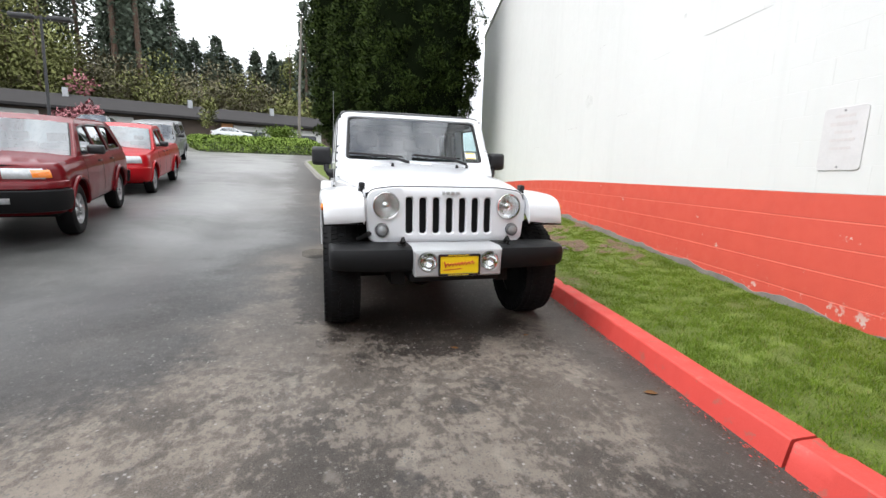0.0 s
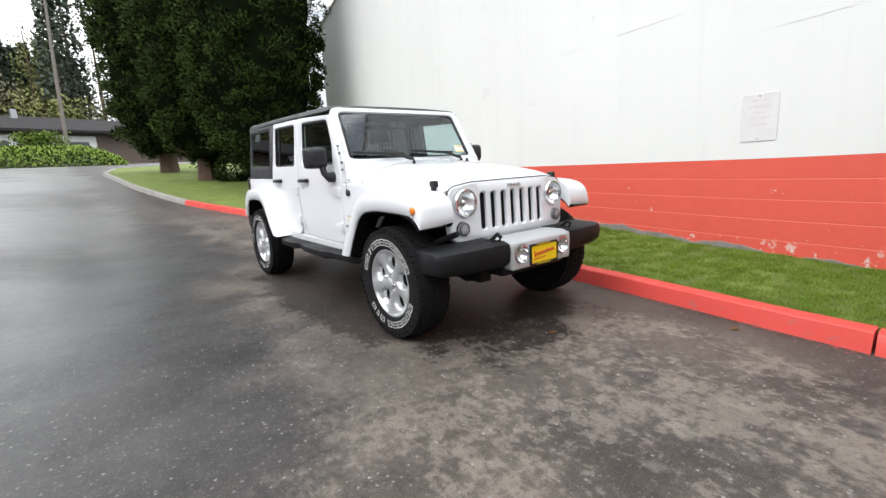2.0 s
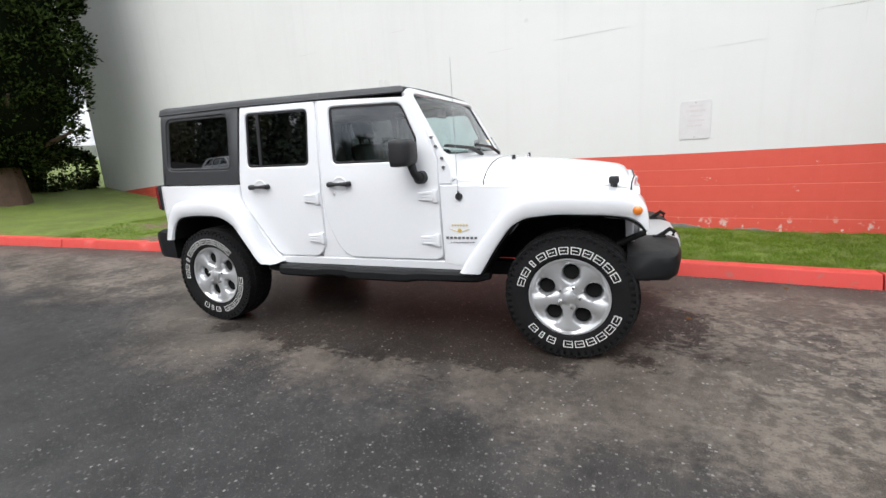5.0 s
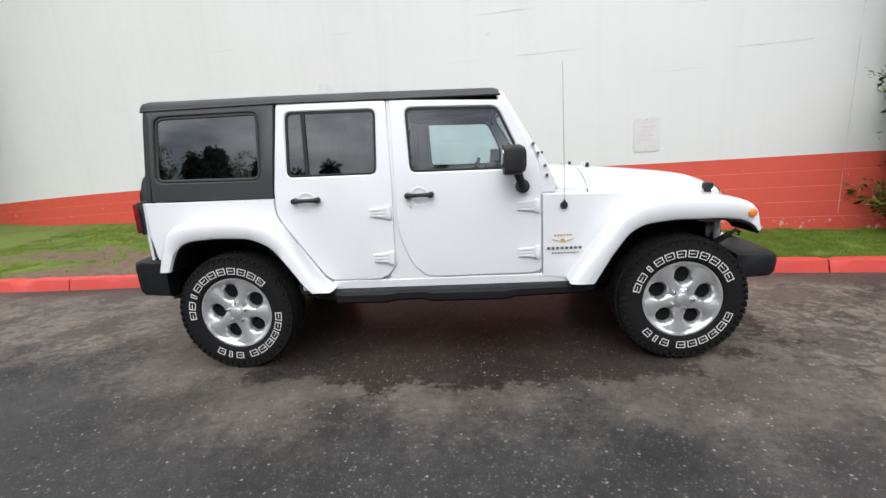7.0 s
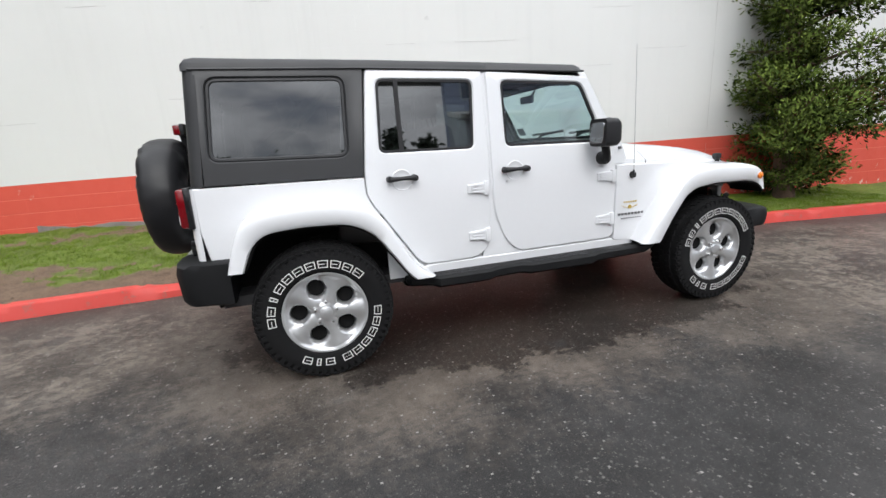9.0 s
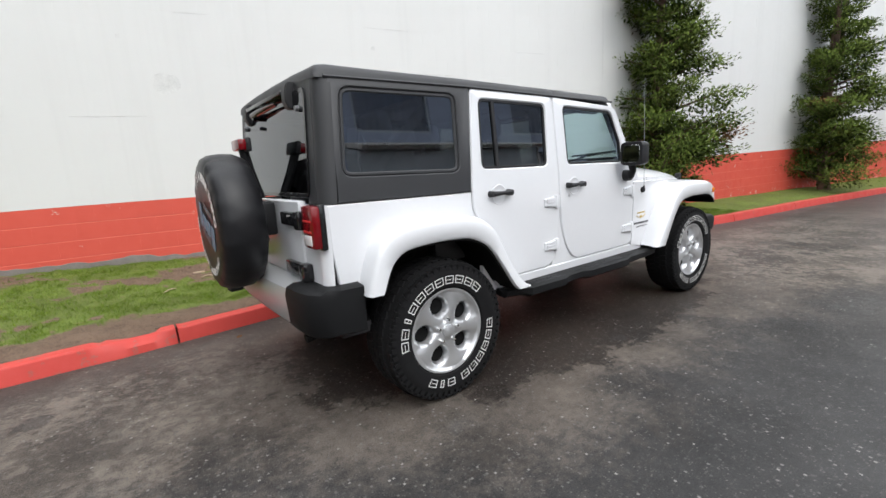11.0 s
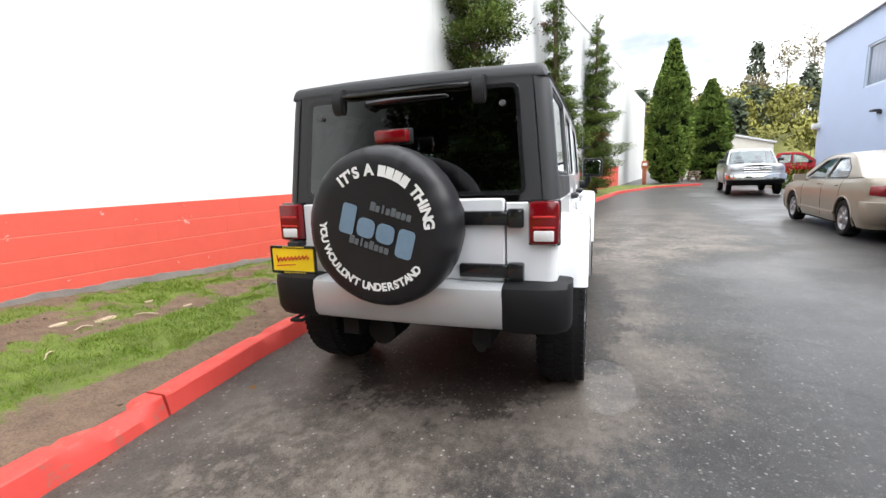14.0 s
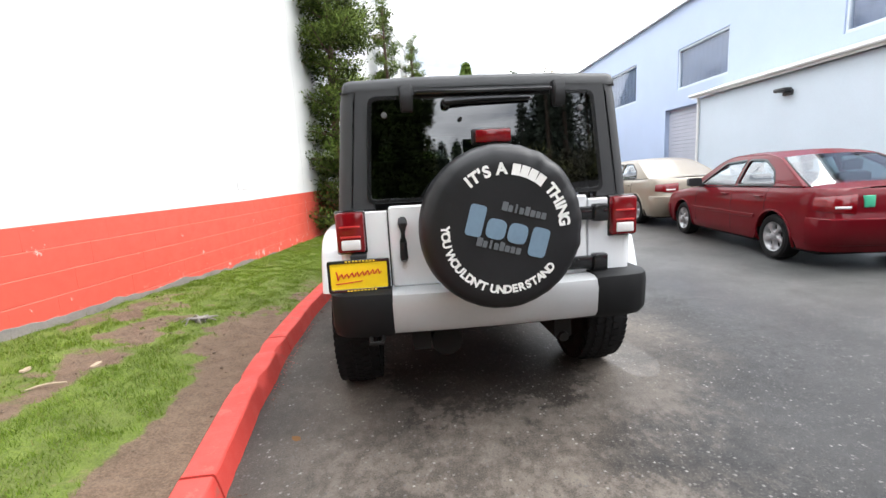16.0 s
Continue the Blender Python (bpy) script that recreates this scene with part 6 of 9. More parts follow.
def car_spare():
    w = new("spare_wheel")
    w.parent = car
    w.matrix_basis = Matrix.Translation((0.005, 2.345, 1.078))
    bm = bmesh.new()
    prof = [(0.20, -0.13), (0.30, -0.125), (0.362, -0.10), (0.386, -0.05), (0.390, 0.02), (0.383, 0.07), (0.365, 0.105), (0.335, 0.121), (0.28, 0.126), (0.15, 0.122), (0.0005, 0.118)]
    rot = Matrix.Rotation(-math.pi / 2, 4, "X")
    lathe(bm, prof, 96, rot)
    for v in bm.verts:
        r = math.hypot(v.co.x, v.co.z)
        a = math.atan2(v.co.z, v.co.x)
        # creases of the stretched cover at its shoulder, on the right
        if r > 0.30:
            k = 0.016 * (0.35 + 0.65 * max(0, math.cos(a - 2.6)))
            v.co.y += k * noise.noise(Vector((a * 9, r * 12, 0)))
            v.co *= 1 + 0.010 * noise.noise(Vector((a * 14, v.co.y * 8, 4))) * (0.4 + max(0, math.cos(a - 2.6)))
    cov = part("tyre_cover", bm, CAR["cover"], w, "black vinyl spare tyre cover with white lettering", 60)
    yf = 0.1285

    def arc(text, radius, a_mid, span, size, inward, m, nm):
        """Words along an arc seen from behind, each a part of its own: x runs to the left."""
        widths = {"I": 0.55, "'": 0.35, " ": 0.55, "W": 1.35, "M": 1.2, "T": 0.95, "#": 0.92}
        ws = [widths.get(c, 1.0) for c in text]
        tot, run = sum(ws), 0.0
        bm = bmesh.new()
        for c, wd in zip(text + " ", ws + [0]):
            a = a_mid + (span / 2 - span * (run + wd / 2) / tot) * (1 if not inward else -1)
            run += wd
            if c == " ":
                part(nm, bm, m, cov, "", 0)
                bm = bmesh.new()
                continue
            up = Vector((math.cos(a), math.sin(a))) * (1 if not inward else -1)
            rt = Vector((up.y, -up.x))
            ctr = Vector((math.cos(a), math.sin(a))) * radius

            def put(px, py):
                q = ctr + rt * px + up * py
                return Vector((-q.x, yf, q.y))

            if c == "#":
                bm.faces.new([bm.verts.new(put(px, py)) for px, py in ((-size * 0.27, -size * 0.36), (size * 0.27, -size * 0.36), (size * 0.27, size * 0.36), (-size * 0.27, size * 0.36))])
            else:
                letters(c, size, put, bm)
        bm.free()

    arc("IT'S A #### THING", 0.272, radians(65), radians(128), 0.070, False, CAR["ink"], "upper_word")
    arc("YOU WOULDN'T UNDERSTAND", 0.278, radians(247), radians(148), 0.052, True, CAR["ink"], "lower_word")
    # middle mark: four slanted rounded blocks, with a dim bar over and under them
    tl = radians(-16)

    def slab(bm, pts):
        def put(u, v, w):
            return Vector((-(u * math.cos(tl) - v * math.sin(tl)), yf + 0.001 - w, u * math.sin(tl) + v * math.cos(tl)))
        panel(bm, pts, [], 0.002, put, 0.0004)

    for cx, cy, w2, h2, rad in ((-0.145, 0.012, 0.038, 0.072, 0.018), (-0.045, -0.006, 0.046, 0.046, 0.034), (0.058, -0.006, 0.046, 0.046, 0.034), (0.165, -0.024, 0.042, 0.068, 0.024)):
        outline = rounded([(cx - w2, cy - h2), (cx + w2, cy - h2), (cx + w2, cy + h2), (cx - w2, cy + h2)], rad)
        bm = bmesh.new()
        slab(bm, outline)
        part("cover_mark", bm, CAR["blue_print"], cov, "slate blue rounded block", 0)
    bm = bmesh.new()
    for k, (w2, h2) in enumerate(((0.013, 0.020), (0.010, 0.015), (0.005, 0.020), (0.010, 0.015), (0.011, 0.020), (0.011, 0.015), (0.010, 0.015), (0.011, 0.015))):
        slab(bm, rounded([(-0.030 + 0.0265 * k - w2, 0.083), (-0.030 + 0.0265 * k + w2, 0.083), (-0.030 + 0.0265 * k + w2, 0.083 + 2 * h2), (-0.030 + 0.0265 * k - w2, 0.083 + 2 * h2)], 0.004))
        slab(bm, rounded([(-0.105 + 0.0265 * k - w2, -0.098), (-0.105 + 0.0265 * k + w2, -0.098), (-0.105 + 0.0265 * k + w2, -0.098 + 2 * h2), (-0.105 + 0.0265 * k - w2, -0.098 + 2 * h2)], 0.004))
    cp = part("cover_print", bm, CAR["grey_print"], cov, "dim grey print as bars", 0)
    cp["kind"] = "stuff"
    bm = bmesh.new()
    box(bm, -0.12, 0.12, 2.11, 2.24, 0.98, 1.18, 0.02)
    part("spare_carrier", bm, CAR["black"], car)


def car_under():
    bm = bmesh.new()
    for s in (-1, 1):
        box(bm, s * 0.40 - 0.05, s * 0.40 + 0.05, -1.95, 2.1, 0.40, 0.50)
    box(bm, -0.45, 0.45, -0.5, 0.9, 0.33, 0.45, 0.03)
    part("chassis", bm, CAR["frame"], car)
    for y in (-1.4735, 1.4735):
        bm = bmesh.new()
        cyl(bm, (-0.68, y, 0.40), (0.68, y, 0.40), 0.045, seg=12)
        lathe(bm, [(0.001, -0.13), (0.10, -0.10), (0.14, 0), (0.10, 0.10), (0.001, 0.13)], 16, Matrix.Translation((-0.12, y, 0.40)) @ Matrix.Rotation(math.pi / 2, 4, "X"))
        part("axle", bm, CAR["frame"], car)
        for s in (-1, 1):
            bm = bmesh.new()
            n = 60
            tube(bm, [(s * 0.50 + 0.055 * math.cos(i * 0.7), y + 0.055 * math.sin(i * 0.7), 0.44 + 0.36 * i / n) for i in range(n + 1)], 0.010, 6)
            part("spring", bm, CAR["frame"], car)
    bm = bmesh.new()
    cyl(bm, (0.25, 1.75, 0.40), (0.25, 2.0, 0.40), 0.09, seg=14)
    part("muffler", bm, CAR["frame"], car)
    bm = bmesh.new()
    tube(bm, [(-0.38, 1.6, 0.42), (-0.40, 2.0, 0.42), (-0.40, 2.12, 0.40)], 0.028, 10)
    part("tail_pipe", bm, CAR["frame"], car)
    bm = bmesh.new()
    cyl(bm, (-0.62, -1.72, 0.55), (0.5, -1.66, 0.50), 0.02, seg=8)
    tube(bm, [(-0.6, -1.9, 0.76), (-0.66, -1.75, 0.70), (-0.68, -1.6, 0.60)], 0.02, 8)
    part("steering_link", bm, CAR["steel"] if "steel" in CAR else CAR["frame"], car)


def car_cabin():
    bm = bmesh.new()
    box(bm, -0.72, 0.72, -0.62, -0.30, 0.95, 1.25, 0.04)
    part("dashboard", bm, CAR["cabin"], car)
    bm = bmesh.new()
    box(bm, 0.12, 0.62, -0.50, -0.28, 1.22, 1.30, 0.03)
    part("dash_hood", bm, CAR["cabin"], car)
    bm = bmesh.new()
    m = Matrix.Translation((0.37, -0.16, 1.17)) @ Matrix.Rotation(radians(-65), 4, "X")
    pts = [m @ Vector((0.185 * math.cos(a), 0.185 * math.sin(a), 0)) for a in (2 * math.pi * k / 28 for k in range(29))]
    tube(bm, pts, 0.015, 8)
    for a in (0, math.pi, -math.pi / 2):
        tube(bm, [m @ Vector((0, 0, -0.02)), m @ Vector((0.185 * math.cos(a), 0.185 * math.sin(a), 0))], 0.014, 6)
    cyl(bm, m @ Vector((0, 0, 0.015)), m @ Vector((0, 0, -0.06)), 0.07, 0.06, 14)
    part("steering_wheel", bm, CAR["cabin"], car)

    def seat(x, y, w):
        bm = bmesh.new()
        box(bm, x - w / 2, x + w / 2, y - 0.26, y + 0.22, 0.72, 0.90, 0.05)
        part("seat_cushion", bm, CAR["seat"], car)
        bm = bmesh.new()
        t = Matrix.Translation((x, y + 0.24, 0.86)) @ Matrix.Rotation(radians(-14), 4, "X")
        box(bm, -w / 2, w / 2, -0.07, 0.07, 0.0, 0.60, 0.05, 3, t)
        bk = part("seat_back", bm, CAR["seat"], car)
        bm = bmesh.new()
        box(bm, -0.13, 0.13, -0.05, 0.05, 0.66, 0.83, 0.04, 3, t)
        for s in (-0.06, 0.06):
            cyl(bm, t @ Vector((s, 0, 0.58)), t @ Vector((s, 0, 0.68)), 0.008, seg=8)
        part("headrest", bm, CAR["seat"], bk)

    for x in (-0.37, 0.37):
        seat(x, 0.22, 0.50)
        seat(x, 1.12, 0.52)
    # roll cage
    bm = bmesh.new()
    for s in (-1, 1):
        tube(bm, [(s * 0.68, 0.42, 0.6), (s * 0.68, 0.42, 1.25), (s * 0.63, 0.42, 1.66), (s * 0.55, 0.42, 1.715)], 0.035, 8)
        tube(bm, [(s * 0.60, -0.35, 1.70), (s * 0.62, 0.42, 1.71), (s * 0.62, 1.3, 1.71), (s * 0.66, 1.75, 1.3), (s * 0.66, 1.9, 0.9)], 0.035, 8)
    for y in (0.42, 1.3):
        tube(bm, [(-0.6, y, 1.715), (0.6, y, 1.715)], 0.035, 8)
    part("roll_cage", bm, CAR["cabin"], car)
    bm = bmesh.new()
    box(bm, -0.10, 0.10, -0.36, -0.33, 1.60, 1.66, 0.015)
    tube(bm, [(0, -0.36, 1.63), (0, -0.42, 1.70)], 0.01, 6)
    part("inner_mirror", bm, CAR["cabin"], car)
    bm = bmesh.new()
    for x in (-0.35, 0.35):
        box(bm, x - 0.2, x + 0.2, -0.36, -0.21, 1.715, 1.735, 0.008)
    part("sun_visor", bm, CAR["belt"], car)


car_tub()
car_front()
car_flares()
car_top()
car_rear()
car_bumper_front()
dealer_card(0.545, 0.858, 0.775, 0.940, 2.185, 1, 0.0, "", "black frame with yellow dealer card over the bumper")
bm_ = bmesh.new()
box(bm_, 0.66, 0.74, 2.10, 2.185, 0.93, 0.962, 0.008)
part("plate_light", bm_, CAR["black"], car)
car_step()
car_wheels()
car_spare()
car_under()
car_cabin()

# ---- other parked vehicles ----
PAINT = {
    "maroon": mat("maroon_car_paint", (0.105, 0.003, 0.007), 0.45, 0, 0.06, 2, 40, coat=0.40, spec=0.05),
    "dark_red": mat("dark_red_car_paint", (0.105, 0.003, 0.006), 0.45, 0, 0.06, 2, 40, coat=0.40, spec=0.05),
    "bright_red": mat("bright_red_car_paint", (0.31, 0.004, 0.008), 0.45, 0, 0.06, 2, 40, coat=0.40, spec=0.05),
    "tan": mat("champagne_car_paint", (0.25, 0.215, 0.17), 0.38, 0.25, 0.05, 2, 40, coat=0.4),
    "graphite": mat("graphite_car_paint", (0.05, 0.053, 0.057), 0.40, 0.1, 0.06, 2, 40, coat=0.35),
    "silver": mat("silver_car_paint", (0.36, 0.37, 0.39), 0.34, 0.3, 0.05, 2, 40, coat=0.8),
    "white": CAR["white"],
    "black": mat("black_car_paint", (0.015, 0.015, 0.018), 0.25, 0, 0.05, 2, 40, coat=0.9),
    "salmon": mat("salmon_temporary_card", (0.62, 0.22, 0.16), 0.6),
    "green": mat("green_sticker", (0.05, 0.38, 0.22), 0.5),
    "seam_paint": mat("shut_line", (0.02, 0.01, 0.01), 0.8),
}


class Hull:
    """The lower body of a road vehicle: a skin wrapped round its plan, front towards -y."""

    def __init__(self, spec):
        self.hw, self.zb, self.r, self.wb = spec["hw"], spec["zb"], spec["r"], spec["wheels"]
        self.nose, self.tail, self.edge = spec["nose"], spec["rear"], spec["edge"]
        self.ra = self.r * spec.get("arch", 1.16)
        self.plan = spec.get("plan", (0.42, 0.34, 0.055, 0.34, 0.30, 0.035))
        self.yf = min(y for z, y in self.nose)
        self.yr = max(y for z, y in self.tail)

    def edge_z(self, y):
        return float(np.interp(y, [p[0] for p in self.edge], [p[1] for p in self.edge]))

    def low_z(self, y):
        z = self.zb
        for yc in self.wb:
            d = self.ra ** 2 - (y - yc) ** 2
            if d > 0:
                z = max(z, self.r + math.sqrt(d))
        return z

    def half(self, y, z):
        t = (z - self.zb) / max(0.2, self.edge_z(y) - self.zb)
        return self.hw * float(np.interp(t, [-0.2, 0, 0.10, 0.30, 0.55, 0.74, 0.80, 0.92, 1.0], [0.90, 0.935, 0.972, 0.992, 1.0, 0.996, 0.988, 0.965, 0.925]))

    def end(self, rear, side, a, z, off=0.0):
        """A place on the nose or tail: a from 0 at the middle over 1 at the corner's start to 2 where the side begins."""
        ry, rx, bow = self.plan[3:] if rear else self.plan[:3]
        prof = self.tail if rear else self.nose
        y0 = float(np.interp(z, [p[0] for p in prof], [p[1] for p in prof]))
        s = 1 if rear else -1
        yc = (self.yr - ry) if rear else (self.yf + ry)
        w = self.half(yc, min(z, self.edge_z(yc)))
        if a <= 1:
            x = (w - rx) * a
            return Vector((side * x, y0 + s * (bow * (1 - a * a) + off), z))
        th = math.pi / 2 * (2 - a)
        return Vector((side * (w - rx + rx * math.cos(th) + off * math.cos(th)), yc + (y0 - yc) * math.sin(th) + s * off * math.sin(th), z))

    def columns(self):
        """One half of the plan from the nose's middle to the tail's: (kind, value)."""
        cols = [(0, a) for a in (0, 0.25, 0.5, 0.75, 1.0, 1.17, 1.33, 1.5, 1.67, 1.83, 2.0)]
        y0, y1 = self.yf + self.plan[0], self.yr - self.plan[3]
        ys = set(np.linspace(y0, y1, 22)[1:-1])
        for yc in self.wb:
            ys = {y for y in ys if abs(y - yc) > self.ra * 1.04}
            d = math.sqrt(max(0.01, self.ra ** 2 - (self.zb - self.r) ** 2))
            ys |= {yc + d * math.cos(math.pi * k / 16) for k in range(17)} | {yc - d - 0.002, yc + d + 0.002}
        cols += [(1, y) for y in sorted(ys) if y0 < y < y1]
        return cols + [(2, a) for a in (2.0, 1.83, 1.67, 1.5, 1.33, 1.17, 1.0, 0.75, 0.5, 0.25, 0)]

    def place(self, col, side, z):
        k, v = col
        return Vector((side * self.half(v, z), v, z)) if k == 1 else self.end(k == 2, side, v, z)

    def top_of(self, col):
        k, v = col
        if k == 1:
            return self.edge_z(v)
        ref = self.end(k == 2, 1, v, (self.tail if k == 2 else self.nose)[-1][0])
        return self.edge_z(ref.y)

    def skin(self):
        bm = bmesh.new()
        cols, n = self.columns(), 14
        for side in (-1, 1):
            rows = []
            for c in cols:
                lo = self.low_z(c[1]) if c[0] == 1 else self.zb
                hi = self.top_of(c)
                rows.append([self.place(c, side, lo + (hi - lo) * (k / n) ** 0.9) for k in range(n + 1)])
                rows[-1].insert(0, rows[-1][0] + Vector((-side * 0.07, 0, 0.004)))
            loft(bm, rows, closed=False)
        # lid from edge to edge
        rows = []
        for c in cols:
            if c[0] != 1 and c[1] < 1:
                continue
            p = self.place(c, 1, self.top_of(c))
            near = min(p.y - self.yf, self.yr - p.y)
            crown = float(np.interp(near, [0.0, 0.10, 0.5], [0.0, 0.02, 0.055]))
            s = -1 if p.y < 0 else 1
            bow = (self.plan[2] if s < 0 else self.plan[5]) * max(0.0, 1 - near / 0.45) ** 2
            rows.append([Vector((p.x * t, p.y + s * bow * (1 - t * t), p.z + crown * (1 - abs(t) ** 2.4))) for t in (-1 + k / 8 for k in range(17))])
        loft(bm, rows, closed=False)
        bmesh.ops.remove_doubles(bm, verts=bm.verts, dist=0.0008)
        return bm

    def patch(self, rear, a0, a1, z0, z1, off, side=1, deep=0.03, n=12, taper=0.0):
        """A piece laid on the nose or tail, following its curve; a may pass through 0 to the other side."""
        bm = bmesh.new()
        rs = []
        for k in range(n + 1):
            a = a0 + (a1 - a0) * k / n
            s = side if a >= 0 else -side
            cut = taper * (k / n) * (z1 - z0)
            lo, hi = z0 + cut * 0.6, z1 - cut * 0.4
            mid = (lo + hi) / 2
            q = [self.end(rear, s, abs(a), z, o) for z, o in ((lo, -deep), (lo, off * 0.5), (lo + 0.012, off), (mid, off * 1.12), (hi - 0.012, off), (hi, off * 0.5), (hi, -deep))]
            rs.append(q)
        loft(bm, rs)
        return bm


def vehicle(name, label, spec, at, group=""):
    """A parked road vehicle, front towards its own -y."""
    v = thing(name, label, spec.get("category", "car"), group, at)
    H = Hull(spec)
    hw, r, wb, zb = H.hw, H.r, H.wb, H.zb
    paint = PAINT[spec["paint"]]
    low = PAINT[spec["low"]] if "low" in spec else paint
    part("body_shell", H.skin(), paint, v, angle=38)
    # floor and dark wheel wells
    bm = bmesh.new()
    box(bm, -hw * 0.88, hw * 0.88, H.yf + 0.25, H.yr - 0.22, zb - 0.04, zb + 0.03)
    for yc in wb:
        box(bm, -hw * 0.70, hw * 0.70, yc - H.ra, yc + H.ra, zb, r + H.ra + 0.01)
    part("underside", bm, CAR["liner"], v)
    for yc in wb:
        d = math.sqrt(max(0.01, H.ra ** 2 - (zb - r) ** 2))
        a0 = math.asin(max(-1, min(1, (zb - r) / H.ra)))
        arc = [(yc + H.ra * math.cos(a), r + H.ra * math.sin(a)) for a in (a0 + (math.pi - 2 * a0) * k / 20 for k in range(21))]
        for s in (-1, 1):
            bm = bmesh.new()
            tube(bm, [(s * (H.half(y, z) + spec.get("lip", 0.0)), y, z) for y, z in arc], 0.014 + spec.get("lip", 0.0) * 0.7, 7)
            part("arch_lip", bm, paint, v)
            bm = bmesh.new()
            loft(bm, [[(s * (H.half(y, z) - 0.02), y, z + 0.006), (s * hw * 0.6, y, z + 0.006)] for y, z in arc], closed=False)
            part("wheel_well", bm, CAR["liner"], v)
    # cabins: sides with window openings, front and rear glass, roof
    for gh in spec["cabs"]:
        g = gh["line"]
        cp = PAINT[gh["paint"]] if "paint" in gh else paint
        hb, ht = hw * 0.935, hw * gh.get("top", 0.76)
        zlo, zhi = min(p[1] for p in g), max(p[1] for p in g)
        gx = lambda z: hb + (ht - hb) * max(0, min(1, (z - zlo) / (zhi - zlo))) ** 1.25
        bm = bmesh.new()
        panel(bm, g, gh["wins"], 0.05, lambda u, w, d: Vector((-(gx(w) - d), u, w)), 0.010, (zlo + (zhi - zlo) * 0.3, zlo + (zhi - zlo) * 0.6, zlo + (zhi - zlo) * 0.85))
        cs = part("cab_side", bm, cp, v)
        c2 = mirrored(cs, v)
        for d in (cs, c2):
            for wnd in gh["wins"]:
                bm = bmesh.new()
                panel(bm, offset_poly(wnd, -0.004), [], 0.004, lambda u, w, dd: Vector((-(gx(w) - 0.012 - dd), u, w)), 0.001)
                p = part("side_window", bm, CAR["privacy"] if gh.get("tint") or gh.get("side_tint") else CAR["car_glass"], d)
                p.visible_shadow = False
                bm = bmesh.new()
                panel(bm, offset_poly(wnd, -0.020), [offset_poly(wnd, 0.006)], 0.006, lambda u, w, dd: Vector((-(gx(w) + 0.003 - dd), u, w)), 0.001)
                part("window_trim", bm, CAR["black"], d)
        mid = (g[0][0] + g[-1][0]) / 2
        for (a, b) in zip(g, g[1:]):
            steep = abs(b[1] - a[1]) > 0.45 * abs(b[0] - a[0])
            rs = []
            for k in range(5):
                t = k / 4
                y, z = a[0] + (b[0] - a[0]) * t, a[1] + (b[1] - a[1]) * t
                w = gx(z) - 0.004
                up = (z - zlo) / (zhi - zlo)
                rs.append([(w * q, y + (0.10 * (q * q - 1) * (1 - up) * (1 if a[0] < mid else -1)), z + 0.045 * up ** 2 * (1 - abs(q) ** 2.6)) for q in (-1, -0.92, -0.84, -0.6, -0.3, 0, 0.3, 0.6, 0.84, 0.92, 1)])
            if steep and gh.get("glass", True):
                bm = bmesh.new()
                loft(bm, [rw[1:-1] for rw in rs], closed=False)
                p = part("windscreen" if a[0] < b[0] and b[1] > a[1] else "rear_window", bm, CAR["privacy"] if gh.get("tint") else CAR["car_glass"], v)
                p.visible_shadow = False
                for e0, e1 in ((0, 1), (-1, -2)):
                    bm = bmesh.new()
                    loft(bm, [[rw[e0], rw[e1]] for rw in rs], closed=False)
                    part("pillar", bm, cp, v)
                    bm = bmesh.new()
                    tube(bm, [rw[e1] for rw in rs], 0.011, 6)
                    part("glass_rubber", bm, CAR["black"], v)
            else:
                bm = bmesh.new()
                loft(bm, rs, closed=False)
                part("roof", bm, cp, v, angle=60)
        for s in (-1, 1):
            bm = bmesh.new()
            tube(bm, [(s * (gx(z) - 0.010), y, z - 0.004) for y, z in rounded(g, [0] + [0.12] * (len(g) - 2) + [0], 5)], 0.015, 8)
            part("roof_rail", bm, cp, v)
        for x in (-0.36, 0.36):
            for yy in gh.get("seats", ()):
                bm = bmesh.new()
                box(bm, x - 0.22, x + 0.22, yy, yy + 0.14, zlo - 0.3, zlo + 0.20, 0.05)
                st = part("seat", bm, CAR["seat"], v)
                bm = bmesh.new()
                box(bm, x - 0.12, x + 0.12, yy + 0.02, yy + 0.10, zlo + 0.22, zlo + 0.36, 0.03)
                part("headrest", bm, CAR["seat"], st)
        if gh.get("seats"):
            bm = bmesh.new()
            loft(bm, [[(x, g[0][0] + 0.12, zlo + 0.03), (x, g[0][0] + 0.45, zlo + 0.05), (x, g[0][0] + 0.55, zlo - 0.02), (x, g[0][0] + 0.12, zlo - 0.05)] for x in (-hb * 0.9, hb * 0.9)])
            part("dashboard", bm, CAR["cabin"], v)
            if spec.get("wipers", True):
                for x0 in (-0.10, 0.42):
                    bm = bmesh.new()
                    p0, p1 = Vector(g[0]), Vector(g[1])
                    f = lambda x, t: (x, g[0][0] + (p1.x - p0.x) * t - 0.10 * (1 - (x / hb) ** 2) * (1 - t) - 0.015, g[0][1] + (p1.y - p0.y) * t + 0.015)
                    tube(bm, [f(x0, 0.0), f(x0 - 0.2, 0.07), f(x0 - 0.48, 0.11)], 0.009, 6)
                    part("wiper", bm, CAR["black"], v)
    # shut lines, handles, rubbing strip
    for s in (-1, 1):
        for yl, za, zt in spec.get("seams", ()):
            bm = bmesh.new()
            tube(bm, [(s * (H.half(yl, z) + 0.0005), yl, z) for z in np.linspace(max(za, H.low_z(yl)), min(zt, H.edge_z(yl)), 8)], 0.0035, 5)
            part("shut_line", bm, PAINT["seam_paint"], v)
